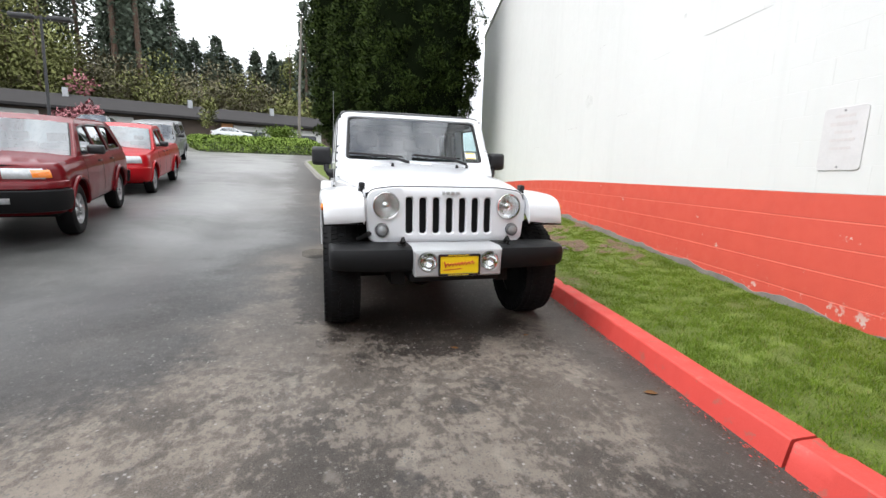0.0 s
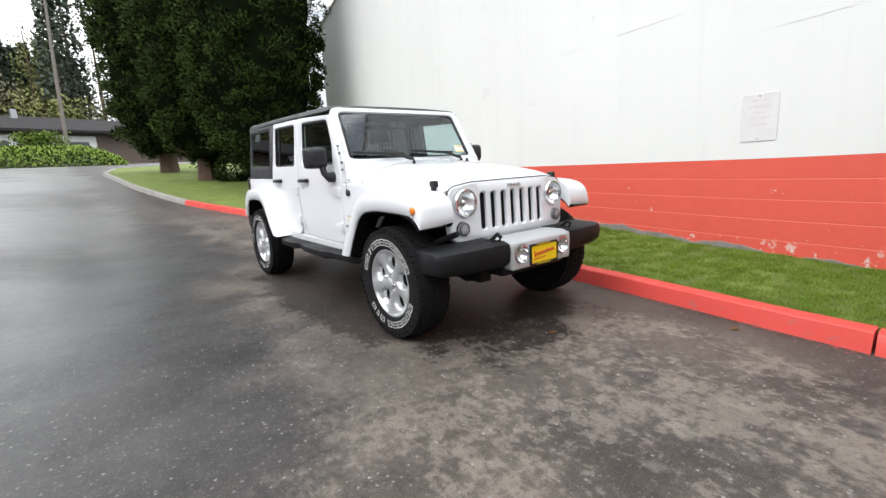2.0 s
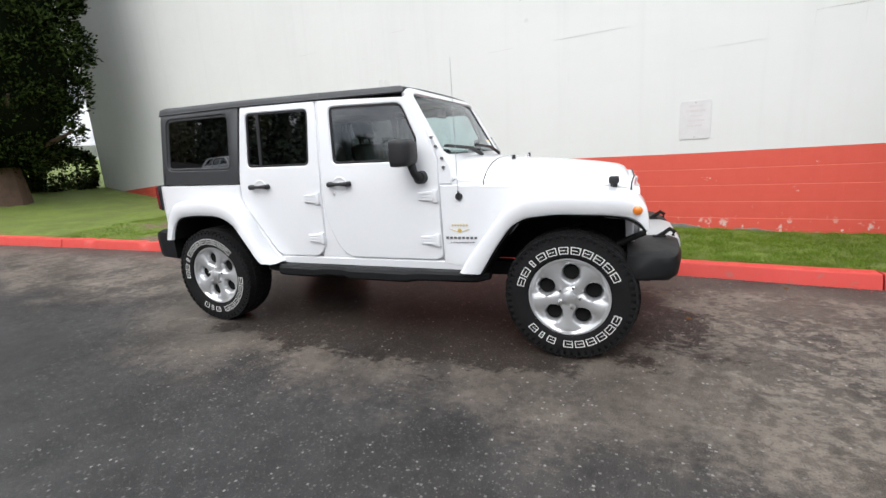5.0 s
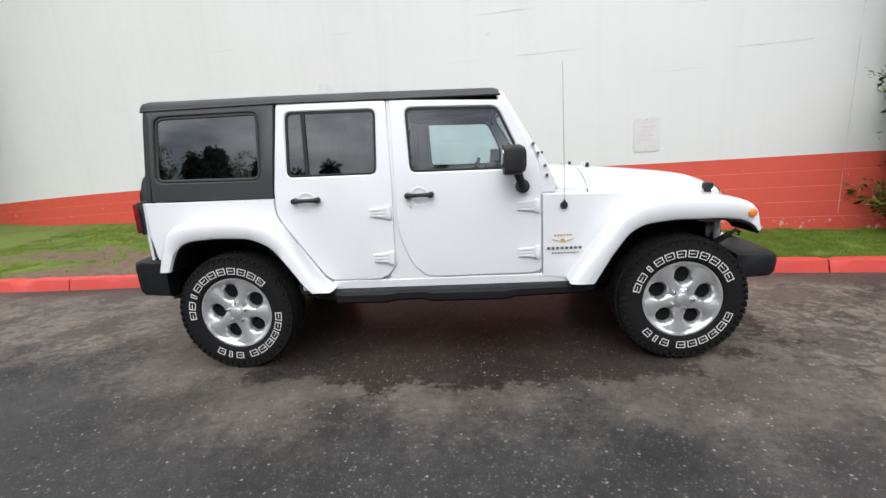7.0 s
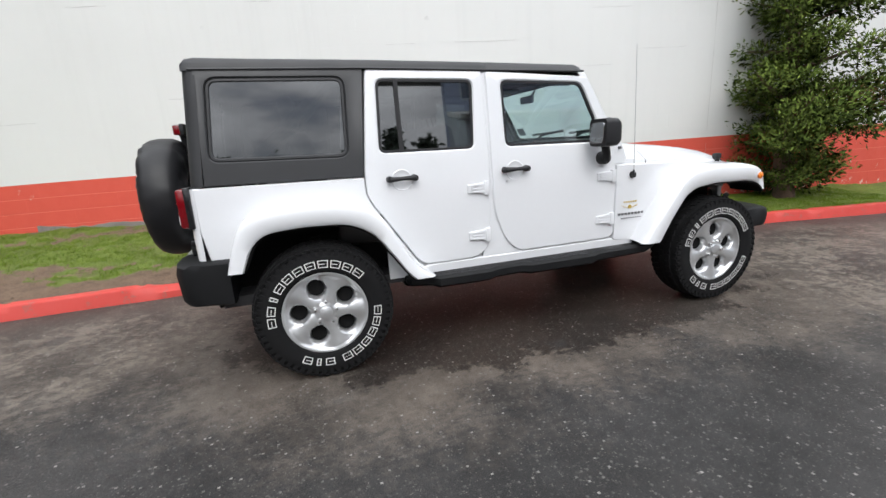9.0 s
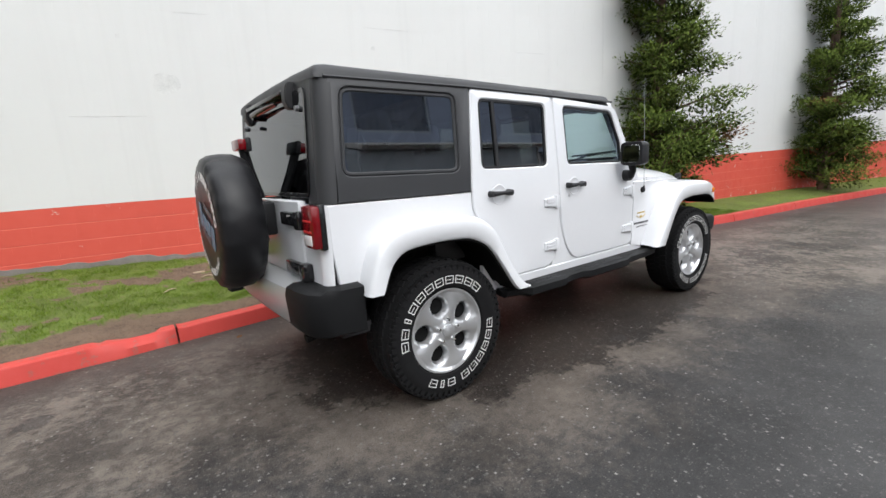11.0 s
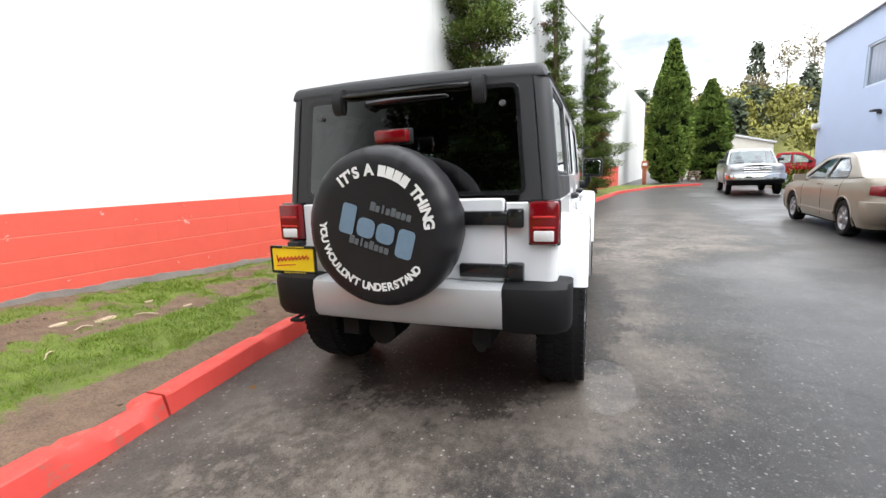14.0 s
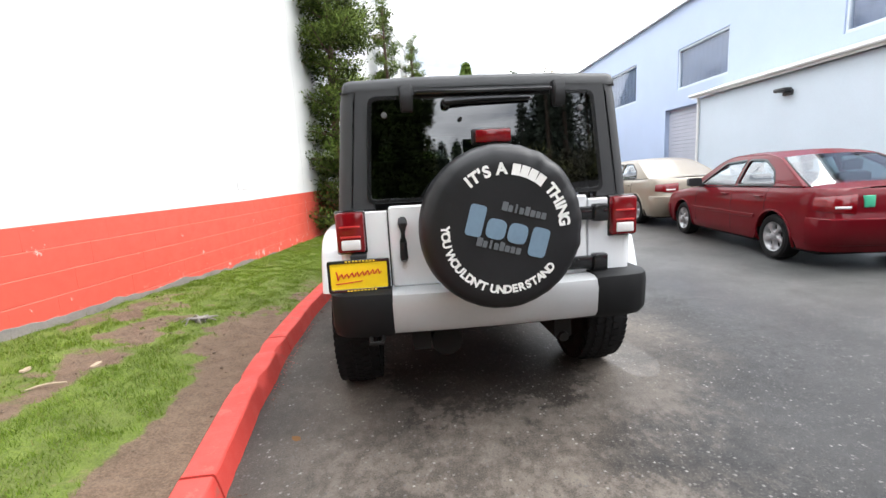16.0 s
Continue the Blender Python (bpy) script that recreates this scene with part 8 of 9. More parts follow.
def column_tree(name, label, x, y, z, h, rad, base, m, seed, n, size, taper=0.35, pts=None, core=0.80, lump=0.22, trunk=0.26, low_mat=None, group="", clumps=14.0, clump_size=1.0):
    """A dense cypress: a clumped column of sprays over a core coloured as inner shade."""
    rng = np.random.default_rng(seed)
    rnd = random.Random(seed)
    t = thing(name, label, "tree", group, Matrix.Translation((x, y, z)))
    limbs = [(rnd.uniform(0, 6.28), base * rnd.uniform(0.75, 1.3) + 0.2, rad * rnd.uniform(0.5, 0.9), rnd.uniform(0.2, 0.6)) for _ in range(9)]
    part("trunk", trunk_mesh(h * 0.9, trunk, 0.06, rnd, limbs), MAT["bark"], t)
    prof = lambda u: float(np.interp(u, [0, 0.06, 0.2, 0.45, 0.7, 0.88, 1.0], [0.28, 0.72, 0.97, 1.0, 0.96 - taper * 0.55, 0.62 - taper * 0.65, 0.05])) * rad

    def lumpy(a, u):
        q = Vector((math.cos(a) * 1.6 * rad, math.sin(a) * 1.6 * rad, u * h * 0.55 + seed))
        return 1 + lump * noise.noise(q * 0.9) + lump * 0.7 * noise.noise(q * 2.3)

    # leaf clumps that stand out of the crown, with dark hollows between them
    k = max(60, int(clumps * rad * (h - base)))
    p, o = [], []
    for _ in range(k):
        u, a = rng.uniform(0.0, 1) ** 0.95, rng.uniform(0, 2 * math.pi)
        rr = prof(u) * lumpy(a, u) * rng.uniform(0.84, 1.02)
        cr = rng.uniform(0.26, 0.50) * min(1.0, 0.35 + prof(u) / 2) * clump_size
        c = np.array((max(0, rr - cr * 0.55) * math.cos(a), max(0, rr - cr * 0.55) * math.sin(a), base + u * (h - base) - 0.1))
        w = np.array((math.cos(a), math.sin(a), 0.45))
        d = rng.normal(0, 1, (max(6, n // k), 3)) + w * 0.9
        d /= np.linalg.norm(d, axis=1)[:, None]
        p.append(c + d * cr * rng.uniform(0.7, 1.05, (len(d), 1)) * np.array((1, 1, 0.72)))
        o.append(d * 0.6 + w * 0.7)
    p, o = np.concatenate(p), np.concatenate(o)
    v, f = sprays(p, o, size, rng, 2, 0.75)
    zc = v[f[:, 0], 2]
    chunks = [(v, f, 0)]
    if low_mat:
        cut = 4.2 + 0.25 * np.sin(v[f[:, 0], 0] * 3)
        hi = zc > cut
        chunks = [(v, f[hi], 0), (v, f[~hi], 1)]
    # unseen core, near black: the crown's inner shade put into its colour
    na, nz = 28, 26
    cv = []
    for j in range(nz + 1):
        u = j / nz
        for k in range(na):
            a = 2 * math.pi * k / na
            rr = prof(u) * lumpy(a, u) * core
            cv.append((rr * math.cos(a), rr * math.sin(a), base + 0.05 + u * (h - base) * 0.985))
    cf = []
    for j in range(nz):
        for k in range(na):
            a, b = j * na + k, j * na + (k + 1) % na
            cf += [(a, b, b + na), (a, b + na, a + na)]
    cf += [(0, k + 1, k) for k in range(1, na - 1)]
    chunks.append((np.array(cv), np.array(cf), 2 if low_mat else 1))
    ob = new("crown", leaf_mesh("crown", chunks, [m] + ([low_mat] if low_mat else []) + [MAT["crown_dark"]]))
    ob.parent = t
    return t


def pad_tree(name, label, x, y, z, h, rad, seed, group="", leaders=1):
    """A gnarled juniper: limbs that end in flat needle pads, with gaps between them."""
    rng, rnd = np.random.default_rng(seed), random.Random(seed)
    t = thing(name, label, "tree", group, Matrix.Translation((x, y, z)))
    limbs, pads = [], []
    n = int(14.0 * h)
    for k in range(n):
        u = (k + rnd.random()) / n
        a = k * 2.4 + rnd.uniform(-0.5, 0.5)
        reach = rad * float(np.interp(u, [0, 0.15, 0.4, 0.65, 0.85, 1], [0.95, 1.0, 0.92, 0.72, 0.42, 0.12])) * rnd.uniform(0.35, 1.05)
        z0 = 0.15 + u * (h - 0.35)
        up = rnd.uniform(0.05, 0.45)
        lead = (0.0, 0.0)
        if leaders > 1 and u > 0.42:
            s = 1 if k % 2 else -1
            lead = (0.0, s * (u - 0.42) * 1.5)
            reach *= 0.72
        limbs.append((a, z0, reach, up))
        c = (lead[0] + math.cos(a) * reach * 0.82, lead[1] + math.sin(a) * reach * 0.82, z0 + up * reach * 0.9)
        pads.append((c, a, max(0.17, 0.36 * reach ** 0.5) * rnd.uniform(0.65, 1.25), rnd.random()))
        if reach > 0.45 and k % 2 == 0:
            c2 = (lead[0] + math.cos(a) * reach * 0.45, lead[1] + math.sin(a) * reach * 0.45, z0 + up * reach * 0.5)
            pads.append((c2, a, 0.30 * rnd.uniform(0.8, 1.2), rnd.random() * 0.9))
    bm = trunk_mesh(h * 0.97, 0.11, 0.10, rnd, [l for l in limbs if l[1] < h * (0.45 if leaders > 1 else 0.95)])
    if leaders > 1:
        for s in (-1, 1):
            tube(bm, [(0, 0, h * 0.38), (0, s * 0.35, h * 0.62), (0.05, s * 0.75, h * 0.92)], [0.06, 0.045, 0.015], 7)
    part("trunk", bm, MAT["bark"], t)
    gp, go, bp, bo, dp, do = [], [], [], [], [], []
    for c, a, r, q in pads:
        m = int(1050 * (r / 0.4) ** 2)
        d = rng.normal(0, 1, (m, 3))
        d /= np.linalg.norm(d, axis=1)[:, None]
        d *= rng.uniform(0.25, 1.0, (m, 1)) ** 0.5
        # a drooping fan, longer away from the stem, broken at its rim
        rim = 1 + 0.35 * np.sin(5 * np.arctan2(d[:, 1:2], d[:, 0:1]) + q * 9)
        s = np.array((1.20 * r, 1.20 * r, 0.52 * r))
        pos = d * s * np.concatenate([rim, rim, np.ones_like(rim)], 1) + np.array(c)
        far = (d[:, :2] @ np.array((math.cos(a), math.sin(a)))).clip(0, 1)
        pos[:, 2] += 0.30 * r * far ** 2
        pos[:, :2] += 0.40 * r * (far ** 3)[:, None] * np.array((math.cos(a), math.sin(a)))
        out = d * np.array((0.9, 0.9, 0.7)) + np.array((math.cos(a) * 0.55, math.sin(a) * 0.55, 0.40))
        (bp if q > 0.965 else gp).append(pos)
        (bo if q > 0.965 else go).append(out)
        # sprays under each pad take the shade-coloured needles
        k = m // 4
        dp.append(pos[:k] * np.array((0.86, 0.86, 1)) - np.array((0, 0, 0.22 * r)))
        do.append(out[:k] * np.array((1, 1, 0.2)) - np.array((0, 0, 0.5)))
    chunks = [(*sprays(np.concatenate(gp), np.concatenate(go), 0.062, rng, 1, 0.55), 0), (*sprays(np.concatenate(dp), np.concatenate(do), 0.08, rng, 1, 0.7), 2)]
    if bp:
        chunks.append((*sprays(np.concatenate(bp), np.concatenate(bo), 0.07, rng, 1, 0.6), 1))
    ob = new("crown", leaf_mesh("crown", chunks, [MAT["juniper"], MAT["brown_tips"], MAT["juniper_shade"]]))
    ob.parent = t
    return t


def fir_mesh(h, rad, rng, n, size, flat=0.25):
    """Far conifer: whorls of drooping sprays round a stem."""
    u = rng.uniform(0.02, 1, n) ** 0.8
    lay = np.round(u * h / 0.9) * 0.9 / h
    u = np.clip(lay + rng.normal(0, 0.012, n), 0.02, 0.995)
    a = rng.uniform(0, 2 * math.pi, n)
    k = 1 + 0.30 * np.sin(a * 3 + np.floor(u * h)) * rng.uniform(0.5, 1, n)
    rr = rad * (1 - u) ** 0.9 * k * rng.uniform(0.25, 1.0, n) ** 0.5
    p = np.stack([rr * np.cos(a), rr * np.sin(a), h * (0.08 + 0.92 * u) - rr * flat], 1)
    o = np.stack([np.cos(a), np.sin(a), -0.25 * np.ones(n)], 1)
    return sprays(p, o, size, rng, 1)


def round_mesh(h, rad, rng, n, size, base=0.25):
    """Far broadleaf: several loose clumps."""
    cs = rng.normal(0, 1, (9, 3)) * np.array((0.45 * rad, 0.45 * rad, 0.20 * h)) + np.array((0, 0, h * (0.5 + base * 0.5)))
    w = rng.integers(0, 9, n)
    d = rng.normal(0, 1, (n, 3))
    d /= np.linalg.norm(d, axis=1)[:, None]
    p = cs[w] + d * rng.uniform(0.5, 1, (n, 1)) * np.array((0.55 * rad, 0.55 * rad, 0.20 * h))
    return sprays(p, d + np.array((0, 0, 0.3)), size, rng, 1)


def simple_tree(name, label, x, y, z, mesh, m, h, tr, seed, group=""):
    t = thing(name, label, "tree", group, Matrix.Translation((x, y, z)))
    bm = trunk_mesh(h, tr, 0.1, random.Random(seed), [(k * 2.4, h * (0.3 + 0.06 * k), h * 0.16, 0.5) for k in range(8)])
    part("trunk", bm, MAT["bark"], t)
    ob = new("crown", leaf_mesh("crown", [(*mesh, 0)], [m]))
    ob.parent = t
    return t


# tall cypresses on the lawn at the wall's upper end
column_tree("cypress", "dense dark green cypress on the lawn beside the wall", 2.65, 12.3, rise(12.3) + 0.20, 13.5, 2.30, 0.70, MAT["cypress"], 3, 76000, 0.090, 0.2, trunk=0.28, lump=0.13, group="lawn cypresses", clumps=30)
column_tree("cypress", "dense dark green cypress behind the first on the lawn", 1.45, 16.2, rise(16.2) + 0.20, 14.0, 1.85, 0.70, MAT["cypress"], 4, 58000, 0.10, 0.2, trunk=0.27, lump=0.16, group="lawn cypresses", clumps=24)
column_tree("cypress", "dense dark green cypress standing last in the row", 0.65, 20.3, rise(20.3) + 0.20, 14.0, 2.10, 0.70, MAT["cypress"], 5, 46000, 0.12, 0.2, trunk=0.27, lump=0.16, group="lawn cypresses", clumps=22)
# junipers against the long wall
pad_tree("juniper", "ragged green juniper with brown tips against the white wall", 1.59, -5.78, 0.16, 6.9, 1.10, 21, "wall junipers")
pad_tree("juniper", "twin-topped ragged juniper against the white wall", 0.48, -12.0, 0.16, 7.4, 1.08, 22, "wall junipers", 2)
pad_tree("juniper", "tall leaning juniper against the white wall", -0.78, -18.6, 0.16, 8.0, 1.25, 23, "wall junipers", 2)
# clipped arborvitae at the end of the lane
column_tree("arborvitae", "tall pointed arborvitae with a clipped lighter lower half", -5.75, -32.2, 0.15, 9.9, 1.45, 0.15, MAT["hedge"], 7, 32000, 0.155, 0.55, lump=0.10, low_mat=MAT["ivy"], group="lane hedge", clumps=62, clump_size=0.5, core=0.86)
column_tree("arborvitae", "dark pointed arborvitae behind the pallet stack", -9.3, -37.4, 0.15, 7.8, 1.50, 0.15, MAT["hedge"], 8, 21000, 0.165, 0.5, lump=0.10, group="lane hedge", clumps=55, clump_size=0.55, core=0.86)


def dark_hedge():
    """Low clipped shrubs behind the first cypress."""
    rng = np.random.default_rng(44)
    for x, y, hx, hz in ((3.6, 14.6, 0.75, 1.0), (4.9, 14.3, 0.8, 1.1), (2.3, 15.6, 0.6, 0.9)):
        d = rng.normal(0, 1, (2600, 3))
        d /= np.linalg.norm(d, axis=1)[:, None]
        p = np.sign(d) * np.abs(d) ** 0.6 * np.array((hx, 0.6, hz * 0.55)) + np.array((0, 0, hz * 0.5))
        v, f = sprays(p, d, 0.11, rng, 2)
        ob = new("shrub", leaf_mesh("shrub", [(v, f, 0)], [MAT["cypress"]]))
        ob.location = (x, y, lawn_z(x, y))
        tagged(ob, "low dark clipped shrub beside the cypress trunks", "shrub", "cypress shrubs")


dark_hedge()

# ---- blue workshop beside the lane ----
def blue_building():
    b = thing("workshop", "pale blue two-storey metal workshop with roller door and a grey lean-to", "building")
    X = lambda y: -11.25 + 0.058 * (y + 8)
    y0, y1, top = -26.3, -2.9, 7.6
    wins = [(-21.4, -17.4, 4.45, 6.25), (-13.8, -10.7, 4.35, 5.95), (-6.4, -3.4, 4.35, 5.95)]
    door = (-14.6, -11.9, 0.0, 3.62)
    bm = bmesh.new()
    holes = [[(a, c), (d, c), (d, e), (a, e)] for a, d, c, e in wins] + [[(door[0], 0.02), (door[1], 0.02), (door[1], door[3]), (door[0], door[3])]]
    panel(bm, [(y0, -0.1), (y1, -0.1), (y1, top), (y0, top)], holes, 0.25, lambda u, v, w: Vector((X(u) - w, u, v)), 0.01)
    part("front_wall", bm, MAT["blue_siding"], b, angle=20)
    bm = bmesh.new()
    loft(bm, [[(X(y0), y0, -0.1), (X(y0), y0, top), (X(y0) - 14, y0, top + 1.6), (X(y0) - 14, y0, -0.1)], [(X(y0) - 0.001, y0 + 0.2, -0.1), (X(y0), y0 + 0.2, top), (X(y0) - 14, y0 + 0.2, top + 1.6), (X(y0) - 14, y0 + 0.2, -0.1)]])
    part("end_wall", bm, MAT["blue_siding"], b)
    bm = bmesh.new()
    loft(bm, [[(X(y0) + 0.18, y0 - 0.15, top - 0.02), (X(y0) + 0.18, y0 - 0.15, top + 0.14), (X(y0) - 14.2, y0 - 0.15, top + 1.8), (X(y0) - 14.2, y0 - 0.15, top + 1.6)],
              [(X(y1) + 0.18, y1, top - 0.02), (X(y1) + 0.18, y1, top + 0.14), (X(y1) - 14.2, y1, top + 1.8), (X(y1) - 14.2, y1, top + 1.6)]])
    part("roof", bm, MAT["trim_white"], b)
    for a, d, c, e in wins:
        bm = bmesh.new()
        panel(bm, [(a, c), (d, c), (d, e), (a, e)], [[(a + 0.08, c + 0.08), (d - 0.08, c + 0.08), (d - 0.08, e - 0.08), (a + 0.08, e - 0.08)]], 0.12, lambda u, v, w: Vector((X(u) - 0.04 - w, u, v)), 0.01)
        fr = part("window", bm, MAT["grey_siding"], b)
        bm = bmesh.new()
        panel(bm, [(a + 0.06, c + 0.06), (d - 0.06, c + 0.06), (d - 0.06, e - 0.06), (a + 0.06, e - 0.06)], [], 0.01, lambda u, v, w: Vector((X(u) - 0.10 - w, u, v)), 0.001)
        part("pane", bm, MAT["office_glass"], fr)
        bm = bmesh.new()
        for k in range(11):
            yy = a + 0.15 + (d - a - 0.3) * k / 10
            box(bm, X(yy) - 0.20, X(yy) - 0.17, yy - 0.17, yy + 0.15, c + 0.1, e - 0.1, 0.01)
        part("blind", bm, MAT["curtain"], fr)
        # dark sheet behind the panes in place of the unlit room
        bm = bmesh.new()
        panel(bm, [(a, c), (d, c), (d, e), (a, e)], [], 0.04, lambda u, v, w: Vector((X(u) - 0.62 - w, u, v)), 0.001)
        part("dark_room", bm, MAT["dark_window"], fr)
    bm = bmesh.new()
    box(bm, X(door[0]) - 0.26, X(door[0]) - 0.225, door[0], door[1], 0.02, door[3])
    roller = part("roller_door", bm, MAT["door_metal"], b, "grey slatted roller door")
    bm = bmesh.new()
    box(bm, X(door[0]) - 0.235, X(door[0]) - 0.16, door[0] + 0.002, door[1] - 0.002, 0.0, 0.146, 0.010, 1)
    slat_mesh = mesh_of("slat", bm, MAT["door_metal"])
    for k in range(int((door[3] - 0.05) / 0.15)):
        ob = new("slat", slat_mesh)
        ob.parent = roller
        ob.location = (0, 0, 0.03 + 0.15 * k)
    bm = bmesh.new()
    for (a, c2) in ((door[0] - 0.12, door[0]), (door[1], door[1] + 0.12)):
        box(bm, X(a) - 0.05, X(a) + 0.05, a, c2, 0, door[3] + 0.12, 0.01)
    box(bm, X(door[0]) - 0.05, X(door[0]) + 0.05, door[0], door[1], door[3], door[3] + 0.12, 0.01)
    part("door_frame", bm, MAT["blue_siding"], b)
    # lean-to with white fascia and gutter
    XA = lambda y: X(y) + 0.95
    ya = -10.9
    bm = bmesh.new()
    loft(bm, [[(XA(y), y, -0.1), (XA(y), y, 3.55), (X(y) + 0.02, y, 3.85), (X(y) + 0.02, y, -0.1)] for y in (ya, y1)])
    part("lean_to", bm, MAT["grey_siding"], b, "grey lean-to wall")
    bm = bmesh.new()
    loft(bm, [[(XA(y) + 0.16, y, 3.55), (XA(y) + 0.16, y, 3.68), (X(y) + 0.02, y, 4.02), (X(y) + 0.02, y, 3.88)] for y in (ya - 0.15, y1)])
    part("lean_to_roof", bm, MAT["trim_white"], b)
    bm = bmesh.new()
    tube(bm, [(XA(ya) + 0.22, ya - 0.15, 3.66), (XA(y1) + 0.22, y1, 3.66)], 0.05, 8)
    part("gutter", bm, MAT["trim_white"], b)
    bm = bmesh.new()
    tube(bm, [(XA(ya) + 0.10, ya + 0.12, 3.6), (XA(ya) + 0.06, ya + 0.12, 3.4), (XA(ya) + 0.06, ya + 0.12, 0.05)], 0.05, 8)
    part("downpipe", bm, MAT["trim_white"], b)
    for y, z, x in ((-19.6, 3.25, X(-19.6)), (-6.9, 3.05, XA(-6.9))):
        bm = bmesh.new()
        box(bm, x, x + 0.08, y - 0.14, y + 0.14, z - 0.07, z + 0.07, 0.02)
        box(bm, x + 0.04, x + 0.30, y - 0.22, y + 0.14, z + 0.02, z + 0.12, 0.03)
        part("wall_lamp", bm, MAT["black_plastic"], b, "dark floodlight")
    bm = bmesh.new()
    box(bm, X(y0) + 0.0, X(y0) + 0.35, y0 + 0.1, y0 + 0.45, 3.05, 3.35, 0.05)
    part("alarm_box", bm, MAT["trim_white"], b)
    return b


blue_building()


# ---- end of the lane ----
def lane_end():
    post = thing("lane_post", "red-brown lane post with a small white sign plate", "post")
    bm = bmesh.new()
    box(bm, -3.98 - 0.13, -3.98 + 0.13, -30.0 - 0.13, -30.0 + 0.13, 0.05, 1.62, 0.02)
    part("shaft", bm, MAT["post_red"], post)
    bm = bmesh.new()
    box(bm, -3.98 - 0.22, -3.98 + 0.22, -29.86, -29.84, 1.22, 1.75, 0.01)
    part("sign_plate", bm, MAT["post_red"], post)
    bm = bmesh.new()
    box(bm, -3.98 - 0.14, -3.98 + 0.14, -29.838, -29.832, 1.42, 1.60, 0.003)
    part("sign_print", bm, MAT["paper"], post)
    for k in range(5):
        pal = thing("pallet", "weathered wooden pallet in a stack", "pallet", "pallet stack", Matrix.Translation((-7.6 + 0.04 * (k % 2), -34.6, 0.12 + 0.16 * k)) @ Matrix.Rotation(radians(6 * (k % 3) - 5), 4, "Z"))
        for i in range(7):
            bm = bmesh.new()
            y = -0.6 + 0.2 * i
            box(bm, -0.6, 0.6, y - 0.06, y + 0.06, 0.12, 0.14)
            part("board", bm, MAT["wood"], pal)
        for x in (-0.55, 0, 0.55):
            bm = bmesh.new()
            box(bm, x - 0.05, x + 0.05, -0.6, 0.6, 0.0, 0.12)
            part("runner", bm, MAT["wood"], pal)
    cone = thing("traffic_cone", "orange traffic cone beside the workshop corner", "cone", "", Matrix.Translation((-9.75, -21.0, 0.03)))
    bm = bmesh.new()
    lathe(bm, [(0.20, 0.03), (0.14, 0.05), (0.03, 0.72), (0.02, 0.73)], 18, caps=True)
    part("body", bm, MAT["orange"], cone)
    bm = bmesh.new()
    box(bm, -0.2, 0.2, -0.2, 0.2, 0.0, 0.03, 0.01)
    part("foot", bm, MAT["black_plastic"], cone)
    shed = thing("shed", "cream gabled shed behind the pickup", "building", "", Matrix.Translation((-15.7, -51.5, 0.0)) @ Matrix.Rotation(radians(12), 4, "Z"))
    bm = bmesh.new()
    loft(bm, [[(-2.6, 0, 0), (2.6, 0, 0), (2.6, 0, 4.5), (-2.6, 0, 3.4)], [(-2.6, -6, 0), (2.6, -6, 0), (2.6, -6, 4.5), (-2.6, -6, 3.4)]])
    part("shell", bm, MAT["cream_wall"], shed)
    bm = bmesh.new()
    loft(bm, [[(-2.8, 0.2, 3.38), (2.8, 0.2, 4.55), (2.8, 0.2, 4.74), (-2.8, 0.2, 3.55)], [(-2.8, -6.2, 3.38), (2.8, -6.2, 4.55), (2.8, -6.2, 4.74), (-2.8, -6.2, 3.55)]])
    part("roof", bm, MAT["trim_white"], shed)
    rng = np.random.default_rng(41)
    v, f = sprays(rng.normal(0, 1, (900, 3)) * np.array((0.7, 0.45, 0.32)) + np.array((0, 0, 0.35)), rng.normal(0, 1, (900, 3)) + np.array((0, 0, 0.6)), 0.12, rng, 2)
    sh = new("shrub", leaf_mesh("shrub", [(v, f, 0)], [MAT["hedge"]]))
    sh.location = (-10.35, -22.6, 0.05)
    tagged(sh, "low green shrub at the workshop corner", "shrub")


lane_end()


# ---- hillside and woods far off ----
def hill(name, label, pts, depth, m):
    """A ridge of rough ground behind the trees: (x, y, z) of its crest."""
    bm = bmesh.new()
    rows = []
    for k, (fy, fz) in enumerate(((0.0, 0.0), (0.35, 0.45), (0.7, 0.85), (1.0, 1.0), (1.6, 1.05))):
        row = []
        for x, y, z in pts:
            d = Vector((x, y)).normalized() * depth
            base = 0.0 if y < 0 else rise(y)
            n = noise.noise(Vector((x * 0.05, y * 0.05, k))) * 1.5
            row.append((x + d.x * fy, y + d.y * fy, base - 0.5 + (z - base) * fz + n * fz))
        rows.append(row)
    loft(bm, rows, closed=False)
    return solid(name, bm, m, label, "hill", "structure", angle=80)


def scatter_woods(name, label, spots, makers, seed, mats):
    """Far woods as one object: many trees of mixed kinds."""
    rng = np.random.default_rng(seed)
    chunks = []
    for (x, y, z, h, r, kind) in spots:
        v, f = makers[kind](h, r, rng)
        v[:, :3] += np.array((x, y, z))
        chunks.append((v, f, kind))
        bm = bmesh.new()
        tube(bm, [(x, y, z - 0.5), (x, y, z + h * 0.5), (x, y, z + h * 0.95)], [h * 0.014, h * 0.010, h * 0.003], 5)
        bmesh.ops.triangulate(bm, faces=bm.faces[:])
        bm.verts.index_update()
        chunks.append((np.array([q.co[:] for q in bm.verts]), np.array([[q.index for q in fc.verts] for fc in bm.faces]), len(mats) - 1))
        bm.free()
    ob = new(name, leaf_mesh(name, chunks, mats))
    return tagged(ob, label, "woods", "", "stuff")


